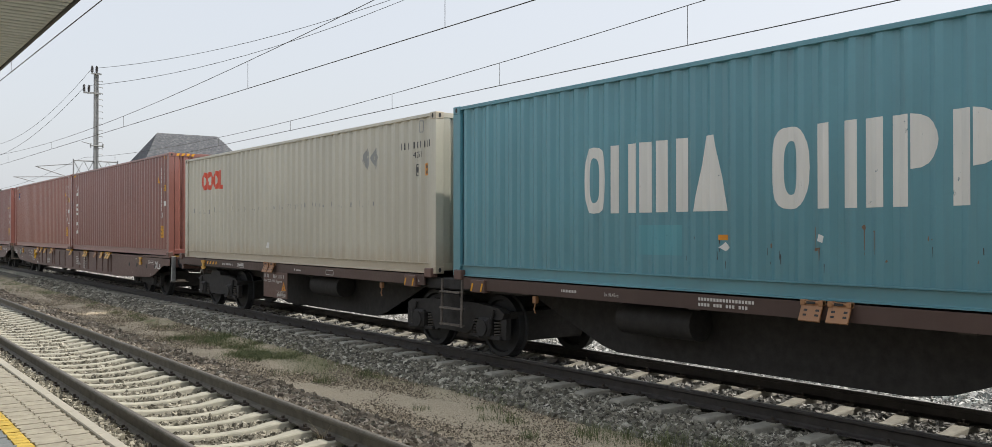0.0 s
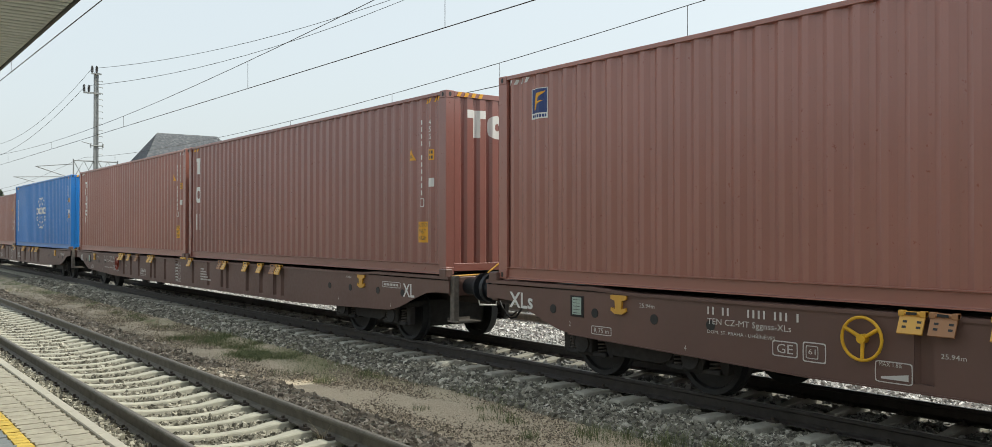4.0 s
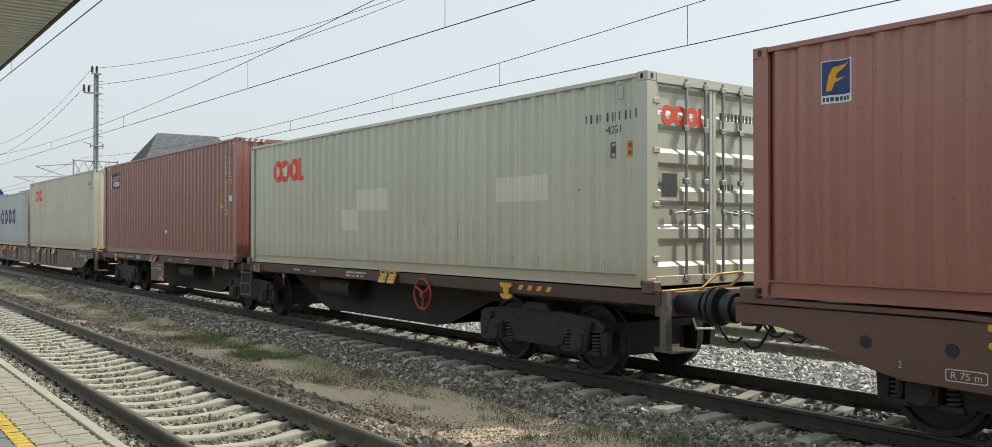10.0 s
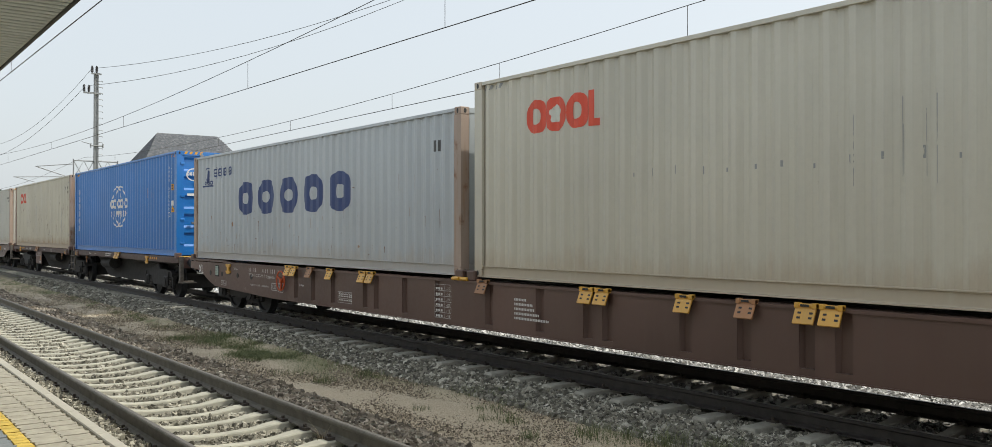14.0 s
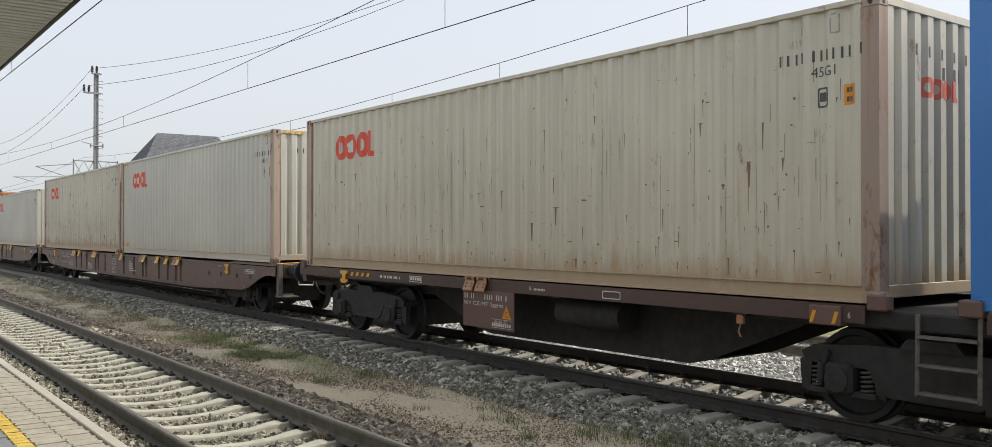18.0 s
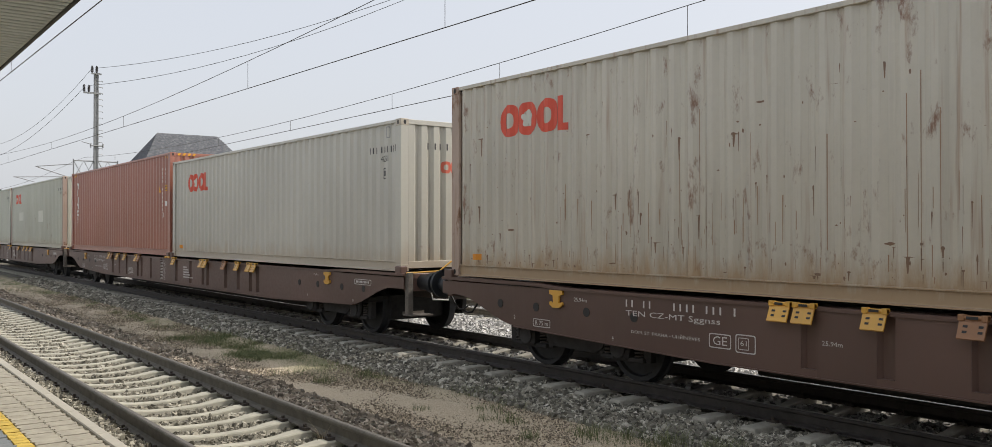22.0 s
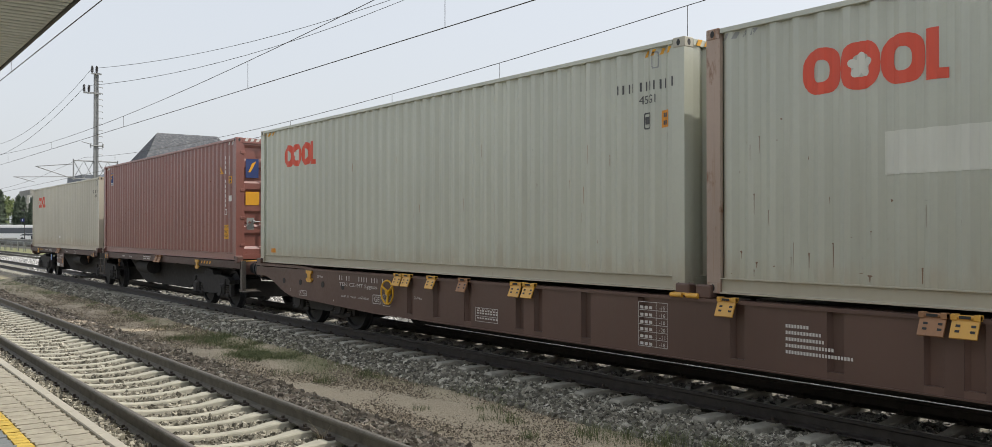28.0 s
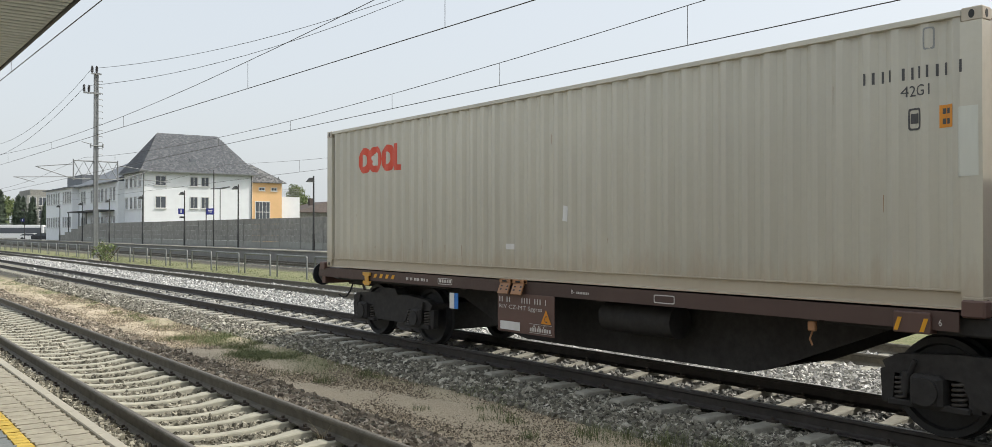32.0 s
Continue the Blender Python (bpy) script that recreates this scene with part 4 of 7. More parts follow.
def flap_slots():
    """Dark faces laid on a flap: the shade in its slots, put in as colour."""
    bm = B()
    for y in (-0.075, 0.055):
        for k in (0.32, 0.6):
            x, z = -0.015 - 0.07 * k - 0.0035, -0.165 * k
            bm.faces.new([bm.verts.new(p) for p in ((x, y - 0.02, z), (x, y + 0.02, z), (x - 0.0085, y + 0.02, z - 0.02), (x - 0.0085, y - 0.02, z - 0.02))])
    bm.faces.new([bm.verts.new((-0.04, y, z)) for y, z in ((-0.05, -0.004), (0.05, -0.004), (0.05, 0.022), (-0.05, 0.022))])
    return bm


def flap(wg, rusty, m):
    f = put("spigot_flap", shared("flap", flap_mesh), "rust_flap" if rusty else "yellow", wg, "folded rusty spigot flap" if rusty else "folded yellow spigot flap", m)
    tagged(put("slot", shared("flap_slots", flap_slots), "rubber", f), kind="stuff")
    return f


def jack_mesh():
    """Yellow crane hook plate."""
    bm = B()
    prism(bm, [(-0.13, 0.0), (0.13, 0.0), (0.13, -0.05), (0.06, -0.07), (0.05, -0.17), (0.12, -0.15), (0.13, -0.19), (0.06, -0.23),
               (-0.06, -0.23), (-0.13, -0.19), (-0.12, -0.15), (-0.05, -0.17), (-0.06, -0.07), (-0.13, -0.05)], -0.03, 0.0, "x")
    return bm


def buffer_mesh():
    bm = B()
    rod(bm, (0, 0, 0), (0, -0.3, 0), 0.13, 24)
    rod(bm, (0, -0.28, 0), (0, -0.4, 0), 0.17, 24)
    rod(bm, (0, -0.4, 0), (0, -0.56, 0), 0.115, 16)
    rod(bm, (0, -0.56, 0), (0, -0.62, 0), 0.225, 22, 0.215)
    return bm


def handrail_mesh():
    bm = B()
    pipe(bm, [(-1.22, -0.02, 0.02), (-0.62, -0.10, 0.04), (-0.42, -0.16, 0.20), (0.05, -0.16, 0.22), (0.12, -0.14, 0.19), (-0.05, -0.08, 0.05), (-0.62, -0.06, 0.02)], 0.015, 8)
    return bm


def grip_mesh():
    bm = B()
    pipe(bm, [(-0.06, 0, 0), (-0.06, -0.05, -0.12), (0.26, -0.05, -0.14), (0.3, -0.02, -0.02)], 0.012, 7)
    return bm


def step_mesh():
    """Step plate with a turned-up edge, hung from the end bracket."""
    bm = box(B(), -0.08, 0.34, -0.16, 0.14, -0.012, 0.012, 0.004)
    box(bm, -0.08, 0.34, 0.13, 0.142, 0.0, 0.05)
    return bm


def wheel_crank_mesh():
    bm = B()
    n = 24
    pts = [(0, 0.2 * math.cos(2 * math.pi * i / n), 0.2 * math.sin(2 * math.pi * i / n)) for i in range(n + 1)]
    pipe(bm, pts, 0.016, 7)
    for k in range(3):
        t = 2 * math.pi * k / 3 + 0.5
        pipe(bm, [(0.02, 0, 0), (0, 0.2 * math.cos(t), 0.2 * math.sin(t))], 0.02, 6)
    rod(bm, (-0.02, 0, 0), (0.06, 0, 0), 0.045, 12)
    return bm


def wagon_end(wg, w, s, headstock=True, bracket="wagon", steel="wagon"):
    """Buffers, hose, rail, grip and step at the end w; s = -1 ahead, +1 behind."""
    turn = pose(0, w, 0) if s < 0 else pose(0, w, 0, 0, 0, 180)
    for x in (-0.875, 0.875):
        put("buffer", shared("buffer", buffer_mesh), "buffer", wg, "dark round buffer", turn @ pose(x, 0, 1.03))
    if headstock:
        put("headstock", shared("headstock", lambda: box(B(), -1.18, 1.18, -0.0, 0.14, 0.88, 1.18, 0.012)), steel, wg, "", turn)
    put("drawhook", shared("drawhook", lambda: pipe(box(B(), -0.06, 0.06, -0.45, 0.0, 0.98, 1.06, 0.01), [(0, -0.4, 1.0), (0, -0.5, 0.8), (0, -0.42, 0.68)], 0.03, 8)), "bogie", wg, "", turn)
    for x in (-0.42, 0.42):
        put("air_hose", shared("air_hose", lambda: pipe(B(), [(0, 0, 0.95), (0, -0.14, 0.85), (0.03, -0.22, 0.68), (0.08, -0.28, 0.57), (0.14, -0.33, 0.56), (0.2, -0.38, 0.62)], 0.016, 7)), "rubber", wg, "", turn @ pose(x, 0, 0))
    put("handrail", shared("handrail", handrail_mesh), "yellow", wg, "bent yellow handrail", turn @ pose(0.0 if s < 0 else 0.2, 0, 1.17))
    put("shunter_grip", shared("shunter_grip", grip_mesh), "white", wg, "pale bent grip", turn @ pose(-0.72, -0.1, 0.86))
    if s < 0:
        put("corner_bracket", shared("corner_bracket", lambda: box(B(), -0.05, 0.05, -0.06, 0.05, 0.5, 1.2, 0.008)), "casting" if bracket == "wagon" else bracket, wg, "upright end bracket", turn @ pose(-1.17, -0.02, 0))
        put("shunter_step", shared("shunter_step", step_mesh), "casting", wg, "worn step plate", turn @ pose(-1.14, -0.04, 0.49))


def stencil(name, polys, wg, x, mat="white_fine", label="", key=None):
    """Writing on the wagon's side: a to the right, from the wagon's middle; b above the rail."""
    if key and key in WRITE:
        return small(put(name, WRITE[key], mat, wg, label))
    bm = B()
    for q in polys:
        bm.faces.new([bm.verts.new((x, -a, b)) for a, b in q])
    ob = small(part(name, bm, mat, wg, label))
    if key:
        WRITE[key] = ob.data
    return ob


SLOTS = [-6.25, -5.85, -5.1, -4.3, -3.05, -2.7, -1.75, -0.6, 0.75, 1.75, 2.7, 3.1, 4.35, 5.2, 6.0]
FLAPS = [-6.15, -5.87, -5.16, -4.32, -3.0, -2.72, -0.5, 2.84, 3.12, 4.4, 5.28]


BEAM = {}


def smooth_step(k):
    k = min(1.0, max(0.0, k))
    return k * k * (3 - 2 * k)


def beam_plates(x):
    """Deep side beam: plates between dark let-in pockets."""
    if x in BEAM:
        return BEAM[x]

    def low(w):
        k = abs(w)
        return 0.46 if k < 7.2 else 0.46 + 0.10 * (k - 7.2) / 3.4 if k < 10.6 else 0.56 + 0.366 * smooth_step((k - 10.6) / 1.5)
    out = []
    ends = [7.2, 9.0, *np.linspace(10.6, 12.1, 9).round(3), 12.48]
    cuts = [-k for k in ends]
    for s in SLOTS:
        cuts += [s - 0.09, s + 0.09]
    cuts += ends
    cuts.sort()
    skip = {round(s - 0.09, 3) for s in SLOTS}
    run = []
    for a, b in zip(cuts, cuts[1:]):
        if round(a, 3) in skip:
            # pocket: a let-in trough
            bm = B()
            o = [(x + 0.012, a), (x + 0.06, a + 0.03), (x + 0.06, b - 0.03), (x + 0.012, b), (x + 0.02, b + 0.008), (x + 0.072, b - 0.02), (x + 0.072, a + 0.02), (x + 0.02, a - 0.008)]
            prism(bm, o, low(a) + 0.07, 1.12, "z")
            box(bm, x, x + 0.072, a, b, low(a), low(a) + 0.07)
            out.append(("beam_pocket", mesh_of("beam_pocket", bm)))
            if run:
                out.append(("beam_plate", plate(x, run, low)))
            run = []
        else:
            run = run + [a, b] if not run else run + [b]
    out.append(("beam_plate", plate(x, run, low)))
    BEAM[x] = [(n, None, me) for n, me in out]
    return BEAM[x]


def plate(x, run, low):
    bm = B()
    prism(bm, [(a, low(a)) for a in run] + [(run[-1], 1.12), (run[0], 1.12)], x, x + 0.012, "x")
    return mesh_of("beam_plate", bm)


def top_flange(x):
    bm = B()
    sgn = 1 if x < 0 else -1
    pts = [(-12.48, 1.14), (-12.48, 1.185), (-10.2, 1.185), (-9.6, 1.15), (9.6, 1.15), (10.2, 1.185), (12.48, 1.185), (12.48, 1.14), (10.2, 1.14), (9.6, 1.112), (-9.6, 1.112), (-10.2, 1.14)]
    prism(bm, pts, min(x - 0.02 * sgn, x + 0.2 * sgn), max(x - 0.02 * sgn, x + 0.2 * sgn), "x")
    pts2 = [(-7.2, 0.445), (7.2, 0.445), (10.7, 0.55), (10.7, 0.565), (10.6, 0.56), (7.2, 0.46), (-7.2, 0.46), (-10.6, 0.56), (-10.7, 0.565), (-10.7, 0.55)]
    prism(bm, pts2, min(x - 0.015 * sgn, x + 0.18 * sgn), max(x - 0.015 * sgn, x + 0.18 * sgn), "x")
    return bm


def deep_wagon(uc, suffix, card, crank, mark="", table=-0.83, flaps=(), steel="wagon"):
    wg = empty("container_wagon", "brown eighty-foot flat container wagon with deep side beams and yellow flaps" if steel == "wagon" else "grimy dark brown flat container wagon with deep side beams and flaps", "freight wagon", "wagons of the freight train")
    X = -1.26
    for x in (X, -X):
        if x > 0:
            out = [(-12.48, 0.926), (-12.25, 0.926), (-10.9, 0.566), (-7.2, 0.46), (7.2, 0.46), (10.9, 0.566), (12.25, 0.926), (12.48, 0.926), (12.48, 1.12), (-12.48, 1.12)]
            put("side_beam", shared("far_beam", lambda: prism(B(), out, x - 0.012, x, "x")), steel, wg, "brown side beam")
        else:
            for nm, key, me in beam_plates(x):
                put(nm, me, steel, wg)
        put("flange", shared(f"flange{x}", lambda: top_flange(x)), steel, wg)
    put("centre_sill", shared("centre_sill", lambda: box(B(), -0.35, 0.35, -12.4, 12.4, 0.7, 1.1)), "wagon_dark", wg)
    if steel != "wagon" and not mark:
        put("air_duct", shared("air_duct", lambda: box(B(), -0.22, 0.16, -7.4, 7.4, 0.19, 0.34, 0.03)), "bogie", wg, "low dark brake beam casing")
    put("brake_rigging", shared("brake_rigging", lambda: rod(rod(box(box(B(), -0.3, 0.3, -6.8, 6.8, 0.42, 0.69, 0.02), -0.1, 0.1, -8.0, 8.0, 0.34, 0.42, 0.02), (0.6, -1.2, 0.6), (0.6, 1.4, 0.6), 0.22, 14), (-0.6, 2.2, 0.68), (-0.6, 3.8, 0.68), 0.2, 14)), "bogie", wg, "dark brake rods and air tanks")
    for w in (-9.65, -7.6, -4, 0, 4, 7.6, 9.65):
        put("cross_member", shared("cross_member", lambda: box(B(), -1.1, 1.1, -0.15, 0.15, 0.75, 1.1)), "wagon_dark", wg, "", pose(0, w, 0))
    for w in (-9.65, 9.65):
        bogie(wg, w)
    for s in (-1, 1):
        wagon_end(wg, s * 12.48, s, True, "zinc" if suffix else "wagon", steel)
    for i, w in enumerate([*FLAPS, *(flaps or (6.02, 6.3))]):
        rusty = (5 * i + int(uc)) % 4 == 0
        flap(wg, rusty, pose(X - 0.03, w, 1.15))
    for w in (-9.7, 9.76):
        put("lifting_hook", shared("jack", jack_mesh), "yellow", wg, "yellow lifting hook plate", pose(X - 0.004, w, 1.11))
    # round openings are not cut: black discs on the beam carry their shade
    for w in (-11.1, -10.27, -9.26, -8.43, 8.37, 9.2, 10.2, 11.0):
        put("hole", shared("hole", lambda: rod(B(), (-0.004, 0, 0), (0.004, 0, 0), 0.06, 14)), "rubber", wg, "dark round hole", pose(X - 0.002, w, 0.86))
    for w in (-12.32, -0.15, 0.15, 12.32):
        put("container_stop", shared("stop", lambda: box(B(), -0.02, 0.12, -0.1, 0.1, 1.15, 1.30, 0.015)), steel, wg, "", pose(X - 0.002, w, 0))
    put("centre_rest", shared("centre_rest", lambda: box(rod(rod(B(), (0, -0.2, 0), (0, -0.03, 0), 0.028, 8), (0, 0.03, 0), (0, 0.2, 0), 0.028, 8), 0.0, 0.05, -0.19, 0.19, 0.0, 0.03, 0.006)), "yellow", wg, "yellow folded rest", pose(X - 0.03, 0.1, 1.17))
    # writing on the near side
    xs = X - 0.007
    tight = mark == "XLs"
    stencil("running_number", bars("xx xx   xxxx xxx x", -8.41 if tight else -8.5, 0.98, 0.024, 0.085, 0.042 if tight else 0.07), wg, xs, "white_fine", "", f"dn{tight}")
    stencil("type_code", letters("TEN CZ-MT Sggnss" + suffix, -8.41 if tight else -8.5, 0.855, 1.06 if tight else 1.42, 0.085), wg, xs, "white_fine", "", "dt" + suffix)
    stencil("home_station", letters("DOM. ST. PRAHA - UHŘÍNĚVES", -8.41, 0.775 if tight else 0.67, 0.87 if tight else 1.05, 0.05), wg, xs, "white_fine", "", f"dh{tight}")
    g = -7.52 if tight else -7.18
    code = letters("GE", g, 0.655, 0.19, 0.095) + ring(g + 0.095, 0.7, 0.3, 0.16, 0.012, 16, power=0.2) + ring(g + 0.43, 0.7, 0.26, 0.2, 0.012, 16, power=0.2)
    code += letters("61", g + 0.365, 0.678, 0.08, 0.055) + ring(g + 0.405, 0.7, 0.14, 0.13, 0.008, 12, power=0.2)
    if tight:
        code += letters("MAX 1.8%", -6.42, 0.655, 0.22, 0.04) + ring(-6.28, 0.605, 0.36, 0.2, 0.01, 16, power=0.2) + [[(-6.4, 0.54), (-6.14, 0.54), (-6.14, 0.6), (-6.4, 0.56)]]
    stencil("code_plate", code, wg, xs, "white_fine", "", f"dg{tight}")
    tab = []
    for i in range(6):
        tab += rect(-4.14, 0.56 + i * 0.04, -3.6, 0.566 + i * 0.04) if i in (0, 2, 5) else bars("xxxxxxxx", -4.1, 0.565 + i * 0.036, 0.045, 0.022, 0.02)
    tab += rect(-4.14, 0.56, -4.132, 0.77) + rect(-3.6, 0.56, -3.592, 0.77)
    stencil("load_table", tab + letters("A B C D", -4.1, 0.735, 0.45, 0.03), wg, xs, "white_fine", "", "dl")
    tab = []
    for i in range(6):
        z = 0.535 + i * 0.085
        tab += bars("xxx", table + 0.03, z + 0.015, 0.05, 0.035, 0.02) + letters("-%d" % (15, 16, 10, 20, 11, 18)[5 - i], table + 0.33, z + 0.015, 0.09, 0.045) + rect(table, z, table + 0.45, z + 0.006)
    for d in (0.0, 0.28, 0.45):
        tab += rect(table + d, 0.535, table + d + 0.006, 1.06)
    stencil("size_table", tab + rect(table, 1.055, table + 0.45, 1.06), wg, xs, "white_fine", "", f"ds{table}")
    adr = []
    for i, n in enumerate((8, 12, 13, 16, 22)):
        adr += bars("x" * n, 1.2, 0.92 - i * 0.065, 0.024, 0.034, 0.01)
    stencil("address_block", adr, wg, xs, "white_fine", "", "da")
    oval = 10.74 if mark else 11.08
    stencil("fine_writing", letters("25.94m", -5.85, 0.78, 0.22, 0.045) + letters("19.30m", 9.1, 1.03, 0.2, 0.04) + letters("R 75 m", -10.21, 0.62, 0.26, 0.06)
            + ring(-10.08, 0.65, 0.36, 0.11, 0.01, 16, power=0.2) + letters("2", -10.68, 0.66, 0.03, 0.06) + letters("4", -8.74, 0.55, 0.03, 0.06) + letters("6", 8.79, 0.6, 0.03, 0.06) + letters("8", 10.7, 0.6, 0.03, 0.06)
            + bars("xxxxxxxxxx", oval - 0.25, 0.96, 0.035, 0.04, 0.014) + ring(oval, 0.98, 0.62, 0.1, 0.01, 16, power=0.2) + letters("25.94m", -9.43, 0.985, 0.24, 0.05), wg, xs, "white_fine", "", f"dsm{oval}")
    if mark:
        w = 0.52 if mark == "XLs" else 0.36
        stencil("length_mark", letters(mark, 11.12, 0.8, w, 0.22, 0.02), wg, xs, "white", "bold white length mark", "dx1" + mark)
        stencil("length_mark", letters(mark, -11.94 if mark == "XLs" else -11.86, 0.82, w, 0.22, 0.02), wg, xs, "white", "bold white length mark", "dx2" + mark)
    if card:
        put("label_card", shared("card", lambda: box(B(), -0.02, 0, -0.08, 0.08, -0.11, 0.11)), "card_green", wg, "pale green label card", pose(X - 0.003, 10.52, 0.93))
        put("card_holder", shared("card_holder", lambda: box(B(), -0.008, 0, -0.15, 0.1, -0.14, 0.13, 0.003)), "bogie", wg, "dark card holder", pose(X - 0.003, 10.55, 0.93))
        stencil("card_print", [q for i in range(5) for q in rect(-10.585, 0.84 + 0.042 * i, -10.455, 0.846 + 0.042 * i)] + rect(-10.525, 0.83, -10.52, 1.03), wg, X - 0.026, "black", "", "card_print")
    if crank:
        put("brake_wheel", shared("brake_wheel", wheel_crank_mesh), crank, wg, "spoked handbrake wheel", pose(X - 0.06, *((6.56, 0.89) if mark == "XLs" else (6.64, 0.85))))
    MOVING.append((wg, FACE + WID / 2, uc, 0.0))
    return wg


def solebar_mesh(x, s):
    bm = B()
    sgn = 1 if x < 0 else -1
    for a, b in (sorted((0.55 * s, 12.85 * s)),):
        prism(bm, [(a, 1.02), (b, 1.02), (b, 1.19), (a, 1.19)], min(x, x + 0.03 * sgn), max(x, x + 0.03 * sgn), "x")
        prism(bm, [(a, 1.165), (b, 1.165), (b, 1.19), (a, 1.19)], min(x + 0.03 * sgn, x + 0.25 * sgn), max(x + 0.03 * sgn, x + 0.25 * sgn), "x")
    return bm


def fishbelly_mesh(s):
    bm = B()
    if s:
        for x in (-0.62, 0.6):
            prism(bm, [(s * 1.2, 1.05), (s * 2.0, 0.72), (s * 2.9, 0.36), (s * 3.2, 0.29), (s * 7.2, 0.29), (s * 7.6, 0.36), (s * 8.8, 0.8), (s * 12.8, 0.85), (s * 12.8, 1.1), (s * 1.2, 1.1)], x, x + 0.02, "x")
        box(bm, -0.6, 0.6, min(s * 3.2, s * 7.2), max(s * 3.2, s * 7.2), 0.292, 0.31)
        box(bm, -0.6, 0.6, min(s * 1.2, s * 12.8), max(s * 1.2, s * 12.8), 1.08, 1.1)
    return bm


def ladder_mesh():
    bm = B()
    for y in (-0.27, 0.27):
        pipe(bm, [(0, y, 1.15), (-0.02, y, 0.42)], 0.022, 7)
    for z in (0.45, 0.7, 0.95):
        box(bm, -0.06, 0.04, -0.27, 0.27, z - 0.012, z + 0.012)
    return bm


def joint_wagon(uc, flaps, crank="", cards=False):
    wg = empty("articulated_wagon", "brown articulated container wagon with slender side sills and three bogies", "freight wagon", "wagons of the freight train")
    X = -1.24
    for x in (X, -X):
        for s in (-1, 1):
            put("solebar", shared(f"solebar{x}{s}", lambda: solebar_mesh(x, s)), "sill", wg, "slender brown side sill")
    for s in (-1, 1):
        put("centre_girder", shared(f"fishbelly{s}", lambda: fishbelly_mesh(s)), "bogie", wg, "dark fish-bellied girder")
    for w in (-12.2, -8, -5, -2, 2, 5, 8, 12.2):
        put("cross_member", shared("cross_member2", lambda: box(B(), -1.2, 1.2, -0.08, 0.08, 1.0, 1.17)), "wagon_dark", wg, "", pose(0, w, 0))
    for w in (-10.42, 0, 10.42):
        bogie(wg, w)
    for s in (-1, 1):
        wagon_end(wg, s * 12.85, s)
        put("joint_box", shared("joint_box", lambda: box(B(), -0.02, 0.3, -0.17, 0.17, 0.98, 1.17, 0.01)), "wagon", wg, "brown box at the joint", pose(X - 0.02, s * 0.95, 0))
        st = [[(s * 0.95 + 0.24 * i - 0.16, 1.0), (s * 0.95 + 0.24 * i - 0.12, 1.0), (s * 0.95 + 0.24 * i - 0.08, 1.12), (s * 0.95 + 0.24 * i - 0.12, 1.12)] for i in (0, 1)]
        for i, q in enumerate(st):
            stencil("stripe", [q], wg, X - 0.045, "yellow_mark", "yellow warning stripe", f"jst{s}{i}")
        a0 = 10.2 if s < 0 else -10.7
        st = [[(a0 + 0.2 * i, 1.075), (a0 + 0.2 * i + 0.09, 1.075), (a0 + 0.2 * i + 0.14, 1.145), (a0 + 0.2 * i + 0.05, 1.145)] for i in range(4)]
        for i, q in enumerate(st):
            stencil("stripe", [q], wg, X - 0.006, "yellow_mark", "yellow warning stripe", f"jst2{s}{i}")
        put("lifting_hook", shared("jack", jack_mesh), "yellow", wg, "yellow lifting hook plate", pose(X - 0.01, -9.97 if s < 0 else 10.9, 1.16))
        for d in (-0.15, 0.15):
            flap(wg, s > 0 or flaps == "rust_flap", pose(X - 0.02, s * 6.7 + d, 1.18))
        for w in (0.42, 12.68):
            put("container_stop", shared("stop", lambda: box(B(), -0.02, 0.12, -0.1, 0.1, 1.15, 1.30, 0.015)), "wagon", wg, "", pose(X - 0.01, s * w, 0))
    put("ladder", shared("ladder", ladder_mesh), "casting", wg, "grimy grey step ladder", pose(X + 0.02, -0.22, 0))
    for w in (-10.42, 0, 10.42):
        put("bolster", shared("bolster", lambda: box(box(B(), -1.16, 1.16, -1.9, 1.9, 0.975, 1.15, 0.02), -0.55, 0.55, -0.8, 0.8, 0.7, 0.97, 0.02)), "bogie", wg, "dark bolster over the bogie", pose(0, w, 0))
    # lettered plate
    put("number_plate", shared("plate", lambda: box(B(), -0.012, 0, -0.62, 0.62, 0.47, 1.02, 0.004)), "wagon", wg, "brown lettered plate", pose(X, 6.45, 0))
    xs = X - 0.02
    stencil("running_number", bars("xx xx    xxxx xxx x", -7.02, 0.89, 0.022, 0.075, 0.034), wg, xs, "white_fine", "", "jn")
    stencil("type_code", letters("RIV CZ-MT Sggrss", -7.02, 0.78, 0.95, 0.075), wg, xs, "white_fine", "", "jt")
    if cards:
        stencil("notice", rect(-7.0, 0.5, -6.55, 0.62), wg, xs, "tape", "white notice", "jw")
    stencil("load_table", rect(-6.35, 0.5, -5.87, 0.505) + rect(-6.35, 0.62, -5.87, 0.625) + bars("xxxxxxxxx", -6.33, 0.52, 0.035, 0.05, 0.015) + letters("A B C", -6.28, 0.57, 0.3, 0.04), wg, xs, "white_fine", "", "jl")
    stencil("warning_triangle", [[(-6.1, 0.64), (-5.88, 0.64), (-5.99, 0.83)]], wg, xs, "orange_mark", "orange triangle with a letter", "jtr")
    stencil("triangle_print", letters("C", -6.02, 0.66, 0.06, 0.09), wg, xs - 0.004, "black", "", "jtc")
    sb = bars("xx xx xxxx xxx x", -9.6, 1.08, 0.03, 0.045, 0.012) + bars("xxxxx", -8.6, 1.085, 0.05, 0.05, 0.02) + ring(-8.44, 1.105, 0.4, 0.1, 0.01, 16, power=0.2) + letters("B-", -5.5, 1.08, 0.06, 0.05) + bars("xxxxxxxx", -5.4, 1.08, 0.02, 0.03, 0.01)
